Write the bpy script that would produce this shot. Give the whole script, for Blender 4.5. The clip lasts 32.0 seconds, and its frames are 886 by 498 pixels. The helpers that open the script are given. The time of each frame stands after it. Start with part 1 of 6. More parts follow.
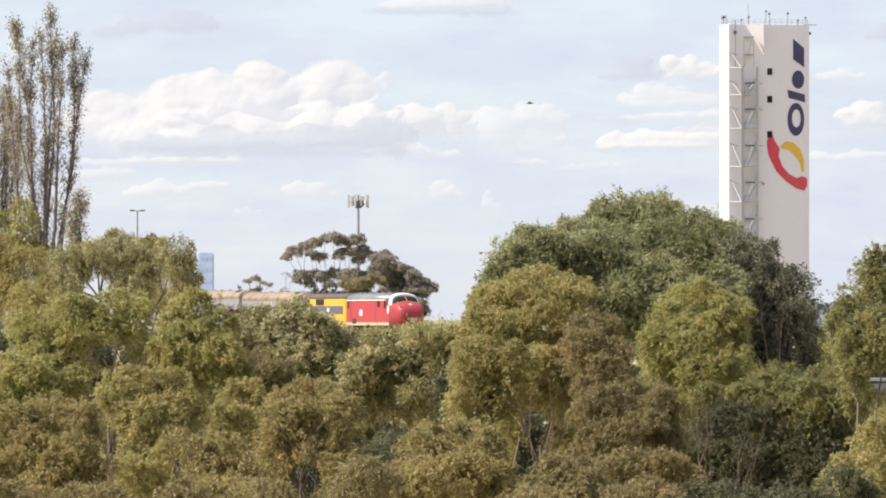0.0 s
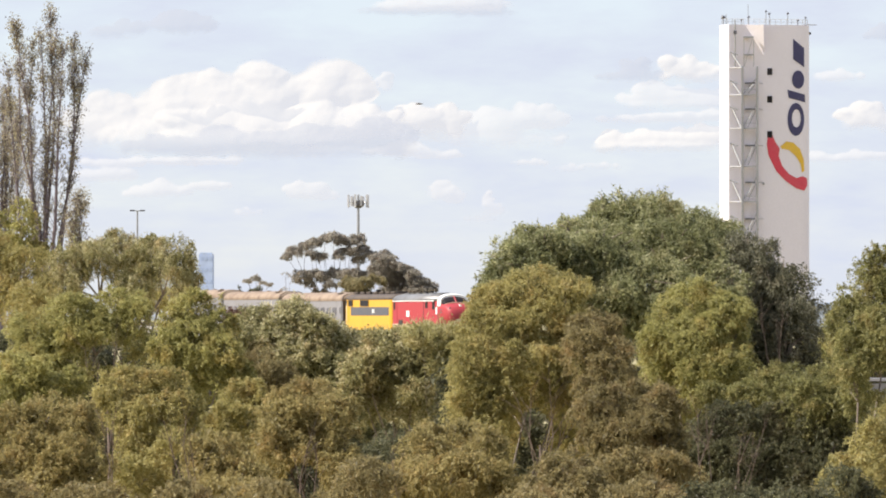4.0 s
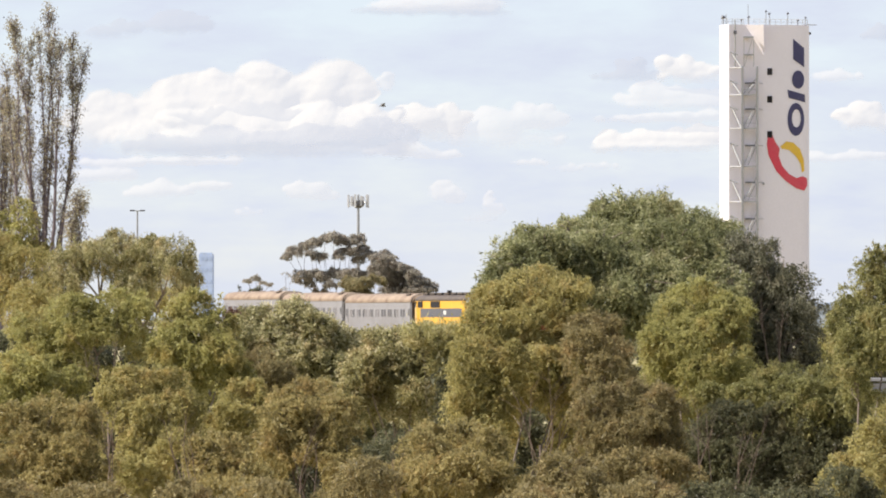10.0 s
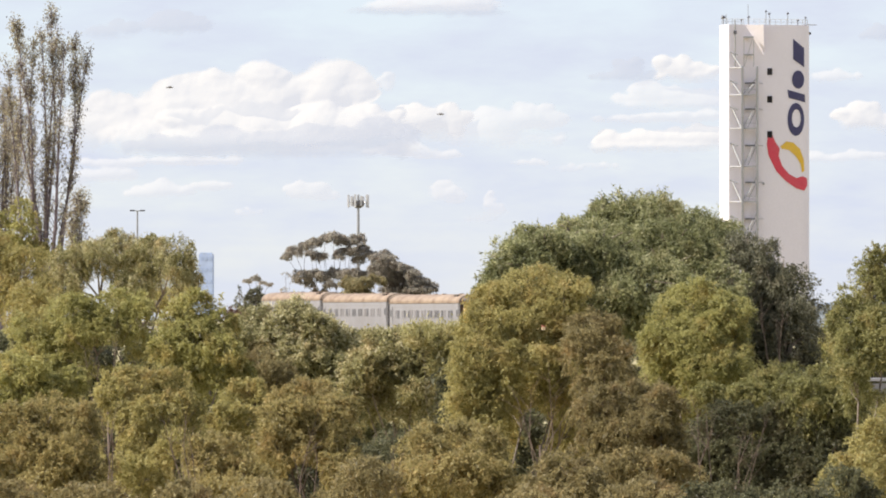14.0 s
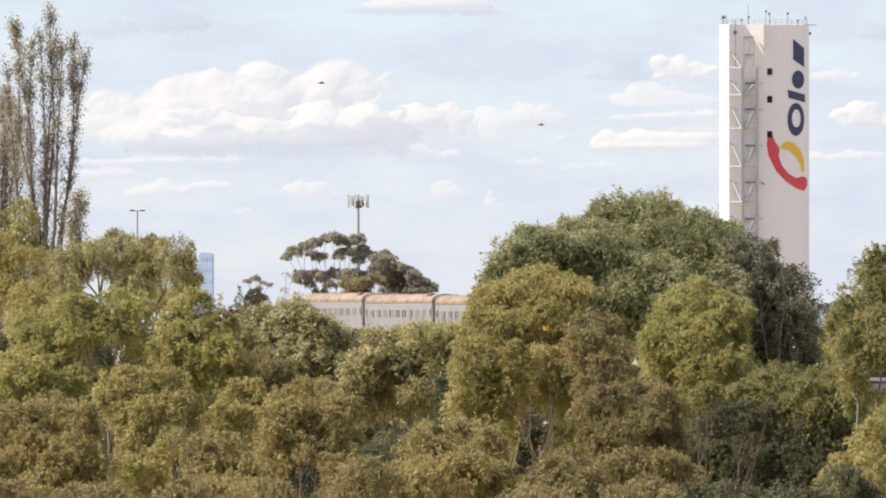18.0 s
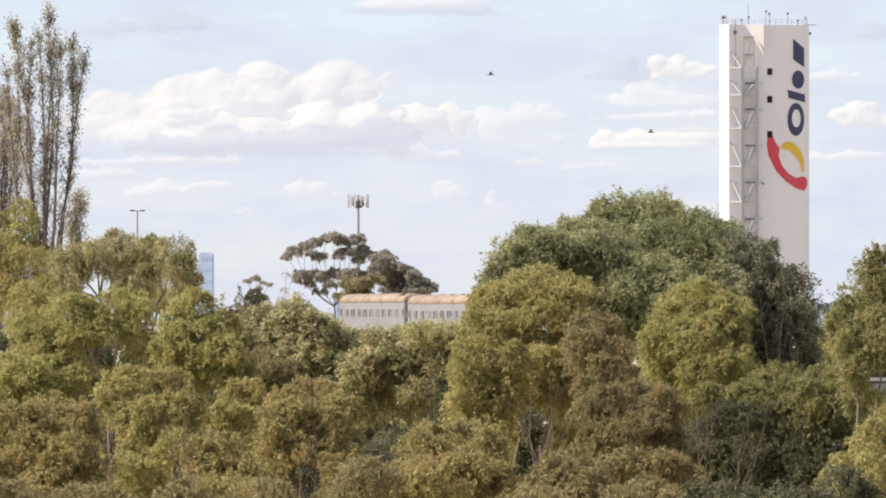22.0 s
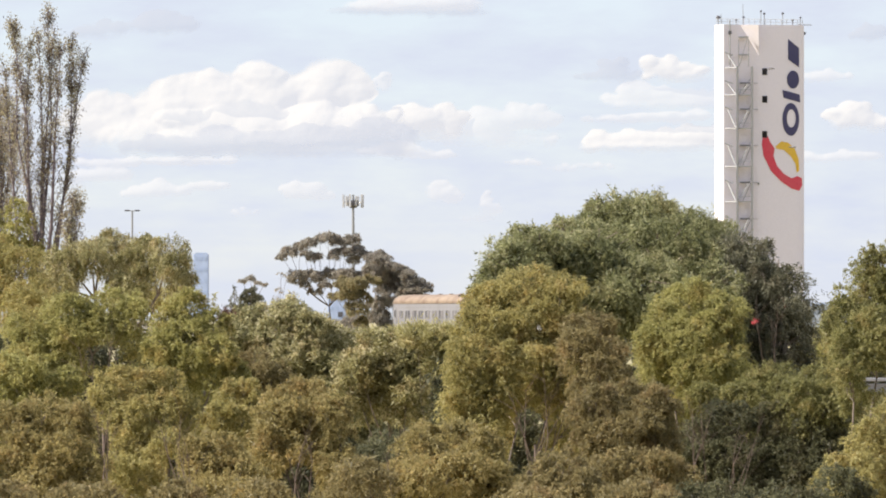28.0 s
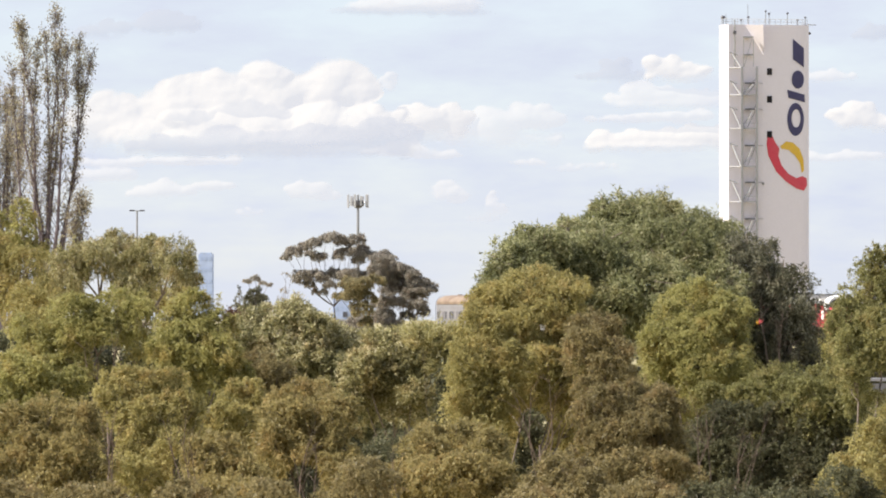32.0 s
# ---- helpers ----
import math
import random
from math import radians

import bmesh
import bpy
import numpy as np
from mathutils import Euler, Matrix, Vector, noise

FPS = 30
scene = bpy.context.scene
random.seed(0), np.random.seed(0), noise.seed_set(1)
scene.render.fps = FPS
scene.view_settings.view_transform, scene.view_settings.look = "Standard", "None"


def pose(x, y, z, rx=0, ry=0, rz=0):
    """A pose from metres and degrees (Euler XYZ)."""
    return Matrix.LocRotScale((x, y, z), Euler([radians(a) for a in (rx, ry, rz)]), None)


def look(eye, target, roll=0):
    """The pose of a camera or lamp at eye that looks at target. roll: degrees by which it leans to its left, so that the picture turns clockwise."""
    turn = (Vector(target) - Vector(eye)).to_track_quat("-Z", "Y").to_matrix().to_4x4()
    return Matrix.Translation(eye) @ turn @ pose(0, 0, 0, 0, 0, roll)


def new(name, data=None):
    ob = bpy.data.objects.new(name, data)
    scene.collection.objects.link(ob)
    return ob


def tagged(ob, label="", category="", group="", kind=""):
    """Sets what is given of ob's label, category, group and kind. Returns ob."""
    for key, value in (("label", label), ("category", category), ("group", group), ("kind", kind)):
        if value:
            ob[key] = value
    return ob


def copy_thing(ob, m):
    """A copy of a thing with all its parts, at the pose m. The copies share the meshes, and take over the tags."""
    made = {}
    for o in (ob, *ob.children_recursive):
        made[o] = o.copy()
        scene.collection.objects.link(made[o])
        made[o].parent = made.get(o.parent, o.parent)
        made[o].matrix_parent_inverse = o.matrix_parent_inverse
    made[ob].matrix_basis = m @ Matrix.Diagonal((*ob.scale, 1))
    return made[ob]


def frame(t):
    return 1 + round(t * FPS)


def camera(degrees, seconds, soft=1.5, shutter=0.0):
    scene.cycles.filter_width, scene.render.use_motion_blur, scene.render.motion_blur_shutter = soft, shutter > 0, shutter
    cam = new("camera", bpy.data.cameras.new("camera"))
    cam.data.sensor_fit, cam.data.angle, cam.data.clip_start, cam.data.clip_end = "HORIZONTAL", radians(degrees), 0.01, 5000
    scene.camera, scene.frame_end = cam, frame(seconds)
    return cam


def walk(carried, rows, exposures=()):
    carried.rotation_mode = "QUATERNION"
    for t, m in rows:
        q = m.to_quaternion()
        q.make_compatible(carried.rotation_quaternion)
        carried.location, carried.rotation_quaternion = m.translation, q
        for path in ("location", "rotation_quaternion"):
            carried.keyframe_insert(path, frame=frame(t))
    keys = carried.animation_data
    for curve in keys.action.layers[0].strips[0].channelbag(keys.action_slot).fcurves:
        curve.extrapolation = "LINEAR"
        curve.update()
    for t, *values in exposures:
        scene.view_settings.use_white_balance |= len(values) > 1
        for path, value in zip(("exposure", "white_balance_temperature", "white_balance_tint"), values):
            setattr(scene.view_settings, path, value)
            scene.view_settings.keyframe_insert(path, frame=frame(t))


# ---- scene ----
cam = camera(8.0, 32.0, soft=1.9)
# a still telephoto view; only small pans of the head
PANS = ((0, 0), (22.5, 0), (23, 2), (23.5, 0), (24, -4), (24.5, -13), (25, -13), (25.5, -12), (26.5, -8), (27.5, -4.5),
        (28, -9), (28.5, -6.5), (29, -7), (29.5, -12), (30, -9), (30.5, -6.5), (31, -9), (31.5, -9), (32, -0.5))
walk(cam, [(t, pose(0, 0, 10, 90.618, 0, 0.00511 * p)) for t, p in PANS])

# ---- light ----
SUN_AZ, SUN_EL = radians(-104), radians(44)     # clockwise from +y, height
sky_world = bpy.data.worlds.new("sky")
scene.world = sky_world
sky_world.use_nodes = True
wn = sky_world.node_tree.nodes
wl = sky_world.node_tree.links
sky = wn.new("ShaderNodeTexSky")
sky.sky_type, sky.sun_disc = "NISHITA", False
sky.sun_elevation, sky.sun_rotation = SUN_EL, SUN_AZ
sky.air_density, sky.dust_density, sky.ozone_density = 1.0, 0.3, 3.0
wn["Background"].inputs[1].default_value = 0.10
# a thin bright veil of haze and high cloud over the whole sky
wt = wn.new("ShaderNodeTexCoord")
wm = wn.new("ShaderNodeMapping")
wm.inputs["Scale"].default_value = (1, 1, 3.5)
wl.new(wt.outputs["Generated"], wm.inputs[0])
veil_noise = wn.new("ShaderNodeTexNoise")
veil_noise.inputs["Scale"].default_value, veil_noise.inputs["Detail"].default_value, veil_noise.inputs["Roughness"].default_value = 38, 6, 0.6
wl.new(wm.outputs[0], veil_noise.inputs["Vector"])
veil_amount = wn.new("ShaderNodeMapRange")
veil_amount.inputs["From Min"].default_value, veil_amount.inputs["From Max"].default_value = 0.35, 0.7
veil_amount.inputs["To Min"].default_value, veil_amount.inputs["To Max"].default_value = 0.72, 1.0
wl.new(veil_noise.outputs[0], veil_amount.inputs["Value"])
veil = wn.new("ShaderNodeMix")
veil.data_type = "RGBA"
veil.inputs[7].default_value = (3.53, 3.77, 4.44, 1)
wl.new(veil_amount.outputs[0], veil.inputs[0])
wl.new(sky.outputs[0], veil.inputs[6])
wl.new(veil.outputs[2], wn["Background"].inputs[0])

sun = new("sun", bpy.data.lights.new("sun", "SUN"))
sun.data.energy, sun.data.angle, sun.data.color = 4.6, radians(0.5), (1.0, 0.93, 0.82)
sun_way = Vector((math.sin(SUN_AZ) * math.cos(SUN_EL), math.cos(SUN_AZ) * math.cos(SUN_EL), math.sin(SUN_EL)))
sun.matrix_world = look(sun_way * 300, (0, 0, 0))
scene.view_settings.exposure = 1.0


# ---- materials ----
def mat_new(name):
    m = bpy.data.materials.new(name)
    m.use_nodes = True
    nt = m.node_tree
    return m, nt.nodes, nt.links, nt.nodes["Principled BSDF"]


def ramp(nodes, stops):
    r = nodes.new("ShaderNodeValToRGB")
    e = r.color_ramp.elements
    while len(e) < len(stops):
        e.new(0.5)
    for q, (p, c) in zip(e, stops):
        q.position, q.color = p, (*c, 1)
    return r


def noise_tex(nodes, links, scale, detail=4, rough=0.6, coords="Object"):
    tc = nodes.new("ShaderNodeTexCoord")
    n = nodes.new("ShaderNodeTexNoise")
    n.inputs["Scale"].default_value, n.inputs["Detail"].default_value, n.inputs["Roughness"].default_value = scale, detail, rough
    links.new(tc.outputs[coords], n.inputs["Vector"])
    return n


def mixed(nodes, links, fac, a, b, mode="MIX"):
    m = nodes.new("ShaderNodeMix")
    m.data_type, m.blend_type = "RGBA", mode
    for sock, v in ((m.inputs[0], fac), (m.inputs[6], a), (m.inputs[7], b)):
        if isinstance(v, (int, float)):
            sock.default_value = v
        elif isinstance(v, tuple):
            sock.default_value = (*v, 1)
        else:
            links.new(v, sock)
    return m.outputs[2]


def surface(name, base, other, rough=0.6, metal=0.0, scale=1.5, fine=14.0, bump=0.15, dirt=0.35):
    """A worn surface: two colours blended by broad stains, fine grain over it, and a light relief."""
    m, n, l, p = mat_new(name)
    broad = noise_tex(n, l, scale)
    grain = noise_tex(n, l, fine, 6)
    r1 = ramp(n, ((0.42, (0, 0, 0)), (0.7, (1, 1, 1))))
    l.new(broad.outputs[0], r1.inputs[0])
    k = n.new("ShaderNodeMath")
    k.operation = "MULTIPLY"
    k.inputs[1].default_value = dirt
    l.new(r1.outputs[0], k.inputs[0])
    c = mixed(n, l, k.outputs[0], base, other)
    r2 = ramp(n, ((0.25, (0.86, 0.86, 0.86)), (0.75, (1.08, 1.08, 1.08))))
    l.new(grain.outputs[0], r2.inputs[0])
    l.new(mixed(n, l, 1.0, c, r2.outputs[0], "MULTIPLY"), p.inputs["Base Color"])
    p.inputs["Roughness"].default_value, p.inputs["Metallic"].default_value = rough, metal
    b = n.new("ShaderNodeBump")
    b.inputs["Strength"].default_value, b.inputs["Distance"].default_value = bump, 0.02
    l.new(grain.outputs[0], b.inputs["Height"])
    l.new(b.outputs[0], p.inputs["Normal"])
    return m


def leaf_material(name, dark, mid, tip, scale=0.7, gloss=0.45, through_light=0.62, russet=0.6):
    """Leaves: each its own shade, with patches of older and newer growth over the crown."""
    m, n, l, p = mat_new(name)
    geo = n.new("ShaderNodeNewGeometry")
    patch = noise_tex(n, l, scale, 3)
    r = ramp(n, ((0.0, dark), (0.55, mid), (1.0, tip)))
    add = n.new("ShaderNodeMath")
    add.operation = "MULTIPLY_ADD"
    add.inputs[1].default_value, add.inputs[2].default_value = 0.85, -0.21
    l.new(geo.outputs["Random Per Island"], add.inputs[0])
    two = n.new("ShaderNodeMath")
    two.operation = "MULTIPLY_ADD"
    two.inputs[1].default_value = 1.5
    l.new(patch.outputs[0], two.inputs[0])
    l.new(add.outputs[0], two.inputs[2])
    three = n.new("ShaderNodeMath")
    three.operation = "SUBTRACT"
    three.inputs[1].default_value = 0.5
    l.new(two.outputs[0], three.inputs[0])
    l.new(three.outputs[0], r.inputs[0])
    # sprays of old russet leaves among the green
    old = noise_tex(n, l, 1.7, 4, 0.65)
    where = ramp(n, ((0.50, (0, 0, 0)), (0.66, (russet, russet, russet))))
    l.new(old.outputs[0], where.inputs[0])
    colour = mixed(n, l, where.outputs[0], r.outputs[0], mixed(n, l, 1.0, r.outputs[0], (1.22, 0.80, 0.72), "MULTIPLY"))
    l.new(colour, p.inputs["Base Color"])
    p.inputs["Roughness"].default_value = gloss
    p.inputs["Specular IOR Level"].default_value = 0.28
    t = n.new("ShaderNodeBsdfTranslucent")
    l.new(colour, t.inputs[0])
    mx = n.new("ShaderNodeMixShader")
    mx.inputs[0].default_value = through_light
    l.new(p.outputs[0], mx.inputs[1])
    l.new(t.outputs[0], mx.inputs[2])
    l.new(mx.outputs[0], n["Material Output"].inputs[0])
    return m


LEAF_OLIVE = leaf_material("leaf_olive", (0.221, 0.200, 0.078), (0.399, 0.353, 0.141), (0.563, 0.492, 0.228), russet=0.31)
LEAF_GOLD = leaf_material("leaf_gold", (0.200, 0.170, 0.072), (0.360, 0.301, 0.127), (0.512, 0.426, 0.204), russet=0.31)
LEAF_BRONZE = leaf_material("leaf_bronze", (0.149, 0.126, 0.060), (0.271, 0.227, 0.109), (0.403, 0.332, 0.165), russet=0.31)
LEAF_LIME = leaf_material("leaf_lime", (0.201, 0.193, 0.071), (0.362, 0.342, 0.126), (0.519, 0.481, 0.211), russet=0.32)
LEAF_MOSS = leaf_material("leaf_moss", (0.137, 0.137, 0.055), (0.270, 0.259, 0.103), (0.460, 0.433, 0.204), russet=0.3)
LEAF_DARK = leaf_material("leaf_dark", (0.123, 0.131, 0.062), (0.277, 0.283, 0.132), (0.529, 0.512, 0.316), russet=0.2)
# shade among the trees is put into the next two leaf colours
LEAF_SHADE = leaf_material("leaf_shade_green", (0.100, 0.099, 0.047), (0.200, 0.192, 0.085), (0.380, 0.358, 0.172), russet=0.35)
LEAF_DEEP_SHADE = leaf_material("leaf_deep_shade_green", (0.058, 0.059, 0.033), (0.117, 0.118, 0.064), (0.244, 0.236, 0.131), russet=0.3)
LEAF_GREY = leaf_material("leaf_grey", (0.178, 0.174, 0.083), (0.357, 0.335, 0.168), (0.777, 0.706, 0.482), gloss=0.5, russet=0.2)
LEAF_SAGE = leaf_material("leaf_sage", (0.175, 0.163, 0.074), (0.354, 0.328, 0.149), (0.671, 0.611, 0.405), russet=0.3)
# darkened grey-green; on the right-hand willow myrtle it stands for shade
LEAF_UMBRA = leaf_material("leaf_grey_green_shade", (0.075, 0.076, 0.050), (0.162, 0.159, 0.102), (0.372, 0.354, 0.253), russet=0.2)
LEAF_GUM = leaf_material("leaf_gum", (0.209, 0.197, 0.177), (0.394, 0.364, 0.310), (0.575, 0.523, 0.436), russet=0.25)
LEAF_POPLAR = leaf_material("leaf_poplar", (0.190, 0.167, 0.159), (0.323, 0.288, 0.205), (0.447, 0.399, 0.236), russet=0.2)
LEAF_GUM_OLIVE = leaf_material("leaf_gum_olive", (0.185, 0.164, 0.090), (0.337, 0.297, 0.162), (0.475, 0.414, 0.237), russet=0.3)
LEAF_DRY = leaf_material("leaf_dry", (0.060, 0.036, 0.029), (0.144, 0.084, 0.065), (0.228, 0.144, 0.101))
LEAF_STRAW = leaf_material("leaf_straw", (0.200, 0.190, 0.080), (0.400, 0.365, 0.155), (0.640, 0.580, 0.360), russet=0.15)
BARK = surface("bark_grey", (0.24, 0.19, 0.15), (0.09, 0.07, 0.055), 0.85, 0, 2.0, 20, 0.4, 0.8)
BARK_DEAD = surface("bark_dead", (0.13, 0.09, 0.07), (0.05, 0.035, 0.028), 0.8, 0, 2.5, 20, 0.3, 0.7)
BARK_PALE = surface("bark_pale", (0.17, 0.135, 0.11), (0.08, 0.06, 0.046), 0.8, 0, 2.5, 20, 0.3, 0.7)
BARK_POPLAR = surface("bark_poplar", (0.165, 0.13, 0.14), (0.10, 0.08, 0.09), 0.85, 0, 2.0, 20, 0.4, 0.7)
GRASS = surface("dry_grass", (0.31, 0.26, 0.14), (0.21, 0.19, 0.09), 0.95, 0, 0.05, 3, 0.5, 0.8)
BALLAST = surface("ballast", (0.21, 0.19, 0.17), (0.12, 0.10, 0.085), 0.95, 0, 0.6, 25, 0.8, 0.6)
RAIL_STEEL = surface("rail_steel", (0.22, 0.15, 0.11), (0.10, 0.06, 0.04), 0.45, 0.8, 3, 30, 0.1)
TIMBER = surface("sleeper_timber", (0.13, 0.11, 0.09), (0.07, 0.06, 0.05), 0.9, 0, 4, 30, 0.3)
RED = surface("red_paint", (0.325, 0.028, 0.036), (0.27, 0.034, 0.04), 0.55, 0, 1.0, 18, 0.03)
CREAM = surface("cream_paint", (0.476, 0.357, 0.238), (0.357, 0.238, 0.149), 0.45, 0, 1.2, 18, 0.03)
WHITE = surface("white_paint", (0.738, 0.738, 0.720), (0.594, 0.558, 0.504), 0.45, 0, 0.8, 14, 0.04)
YELLOW = surface("yellow_paint", (0.56, 0.305, 0.022), (0.43, 0.22, 0.025), 0.4, 0, 1.0, 18, 0.03)
CHARCOAL = surface("charcoal_paint", (0.075, 0.075, 0.09), (0.12, 0.10, 0.09), 0.5, 0, 1.2, 18, 0.04)
ROOF_SILVER = surface("silver_roof", (0.215, 0.215, 0.22), (0.13, 0.115, 0.105), 0.45, 0.3, 0.9, 12, 0.05, 0.7)
ROOF_SOOT = surface("sooty_roof", (0.090, 0.068, 0.054), (0.045, 0.036, 0.036), 0.7, 0, 0.9, 12, 0.1, 0.7)
ROOF_TAN = surface("rusty_tan_roof", (0.265, 0.200, 0.148), (0.115, 0.068, 0.045), 0.7, 0, 0.55, 9, 0.1, 0.85)
COACH_PANE = surface("hazed_coach_glass", (0.048, 0.046, 0.054), (0.085, 0.078, 0.08), 0.35, 0, 0.8, 10, 0.02)
STEEL = surface("grey_steel_side", (0.215, 0.207, 0.218), (0.165, 0.15, 0.148), 0.5, 0.0, 0.5, 10, 0.05, 0.6)
IRON = surface("black_iron", (0.035, 0.032, 0.03), (0.07, 0.05, 0.04), 0.6, 0.3, 2, 20, 0.1)
RUBBER = surface("dark_rubber", (0.03, 0.03, 0.03), (0.05, 0.05, 0.05), 0.8, 0, 2, 20, 0.1)
TOWER_WHITE = surface("tower_render", (0.785, 0.735, 0.785), (0.74, 0.69, 0.73), 0.75, 0, 0.05, 7.0, 0.02, 0.3)
PALE_STEEL = surface("pale_painted_steel", (0.52, 0.52, 0.54), (0.40, 0.39, 0.40), 0.6, 0, 1, 10, 0.03)
GALVANISED = surface("galvanised_steel", (0.288, 0.288, 0.295), (0.202, 0.202, 0.202), 0.5, 0.5, 1, 10, 0.05)
NAVY = surface("navy_paint", (0.045, 0.042, 0.115), (0.08, 0.075, 0.15), 0.6, 0, 0.3, 3, 0.02, 0.4)
SIGN_RED = surface("sign_red", (0.62, 0.05, 0.085), (0.55, 0.12, 0.13), 0.6, 0, 0.3, 3, 0.02, 0.4)
SIGN_YELLOW = surface("sign_yellow", (0.74, 0.46, 0.03), (0.66, 0.45, 0.12), 0.6, 0, 0.3, 3, 0.02, 0.4)
# far walls and windows: the blue of distance haze is put into these colours
PANEL_BLUE = surface("hazy_blue_cladding", (0.38, 0.46, 0.65), (0.34, 0.42, 0.61), 0.6, 0, 0.02, 0.3, 0.02, 0.4)
PANEL_PALE = surface("pale_cladding", (0.385, 0.434, 0.504), (0.336, 0.385, 0.462), 0.6, 0, 0.02, 0.3, 0.02, 0.4)
PANEL_WINDOW = surface("hazy_blue_glass", (0.355, 0.435, 0.62), (0.335, 0.415, 0.60), 0.7, 0, 0.02, 0.3, 0.02, 0.4)
ROOF_IRON = surface("corrugated_iron", (0.30, 0.29, 0.30), (0.20, 0.17, 0.16), 0.5, 0.4, 0.4, 6, 0.1)
FEATHER = surface("grey_feather", (0.18, 0.17, 0.17), (0.09, 0.09, 0.09), 0.8, 0, 20, 60, 0.1)
GLASS = mat_new("dark_window_glass")[0]
gp = GLASS.node_tree.nodes["Principled BSDF"]
gp.inputs["Base Color"].default_value = (0.022, 0.02, 0.022, 1)
gp.inputs["Roughness"].default_value = 0.45
gp.inputs["Specular IOR Level"].default_value = 0.06
LENS = mat_new("lamp_lens")[0]
LENS.node_tree.nodes["Principled BSDF"].inputs["Base Color"].default_value = (0.8, 0.78, 0.7, 1)
LENS.node_tree.nodes["Principled BSDF"].inputs["Roughness"].default_value = 0.1
CURTAIN = surface("faded_blind", (0.165, 0.155, 0.16), (0.12, 0.105, 0.105), 0.9, 0, 3, 20, 0.1)


# ---- mesh helpers ----
def empty(name, m=None):
    ob = new(name)
    ob.matrix_world = m or Matrix()
    return ob


def link_mesh(name, mesh, material, parent=None, label=""):
    ob = new(name, mesh)
    if material and not mesh.materials:
        mesh.materials.append(material)
    if parent:
        ob.parent = parent
    return tagged(ob, label)


def part(name, bm, material, parent, label="", smooth=False):
    mesh = bpy.data.meshes.new(name)
    if smooth:
        for f in bm.faces:
            f.smooth = True
    bm.normal_update()
    bm.to_mesh(mesh)
    bm.free()
    return link_mesh(name, mesh, material, parent, label)


def add_box(bm, c, s, bev=0.0, m=None):
    """A box with centre c and size s, its edges bevelled."""
    made = bmesh.ops.create_cube(bm, size=1.0)["verts"]
    bmesh.ops.scale(bm, vec=s, verts=made)
    if bev:
        es = list({e for v in made for e in v.link_edges})
        made = list({v for f in bmesh.ops.bevel(bm, geom=es, offset=bev, segments=2, affect="EDGES")["faces"] for v in f.verts} | {v for v in made if v.is_valid})
    bmesh.ops.translate(bm, vec=c, verts=made)
    if m:
        bmesh.ops.transform(bm, matrix=m, verts=made)
    return made


def box(c, s, bev=0.0):
    bm = bmesh.new()
    add_box(bm, c, s, bev)
    return bm


def add_tube(bm, points, radii, sides=6):
    """A tapered tube through the points."""
    rings = []
    pts = [Vector(p) for p in points]
    for i, p in enumerate(pts):
        d = (pts[min(i + 1, len(pts) - 1)] - pts[max(i - 1, 0)]).normalized()
        a = d.orthogonal().normalized()
        b = d.cross(a)
        rings.append([bm.verts.new(p + (a * math.cos(k * math.tau / sides) + b * math.sin(k * math.tau / sides)) * radii[i]) for k in range(sides)])
    for r, q in zip(rings, rings[1:]):
        for k in range(sides):
            bm.faces.new((r[k], r[(k + 1) % sides], q[(k + 1) % sides], q[k]))
    bm.faces.new(rings[0][::-1])
    bm.faces.new(rings[-1])


def tube(points, radii, sides=8):
    bm = bmesh.new()
    add_tube(bm, points, radii, sides)
    return bm


def loft(rings, cap=True):
    """Skin a list of closed rings of points."""
    bm = bmesh.new()
    vs = [[bm.verts.new(p) for p in r] for r in rings]
    n = len(vs[0])
    for a, b in zip(vs, vs[1:]):
        for k in range(n):
            bm.faces.new((a[k], a[(k + 1) % n], b[(k + 1) % n], b[k]))
    if cap:
        bm.faces.new(vs[0][::-1])
        bm.faces.new(vs[-1])
    bmesh.ops.recalc_face_normals(bm, faces=bm.faces)
    return bm


def extrude_outline(outline, depth, axis="y"):
    """A plate with that outline in x, z and a thickness along y."""
    bm = bmesh.new()
    a = [bm.verts.new((x, -depth / 2, z)) for x, z in outline]
    b = [bm.verts.new((x, depth / 2, z)) for x, z in outline]
    n = len(a)
    bm.faces.new(a)
    bm.faces.new(b[::-1])
    for k in range(n):
        bm.faces.new((a[k], b[k], b[(k + 1) % n], a[(k + 1) % n]))
    bmesh.ops.recalc_face_normals(bm, faces=bm.faces)
    return bm


# ---- ground ----
def smooth_step(a, b, v):
    q = min(max((v - a) / (b - a), 0.0), 1.0)
    return q * q * (3 - 2 * q)


def ground_z(x, y):
    """A rise under the viewpoint, a creek valley with trees, then the railway's plain."""
    z = 8.4 - 6.2 * smooth_step(15, 75, y) + 5.3 * smooth_step(300, 470, y)
    return z + 0.25 * math.sin(x * 0.11 + y * 0.05) * smooth_step(40, 90, y) * (1 - smooth_step(300, 460, y))


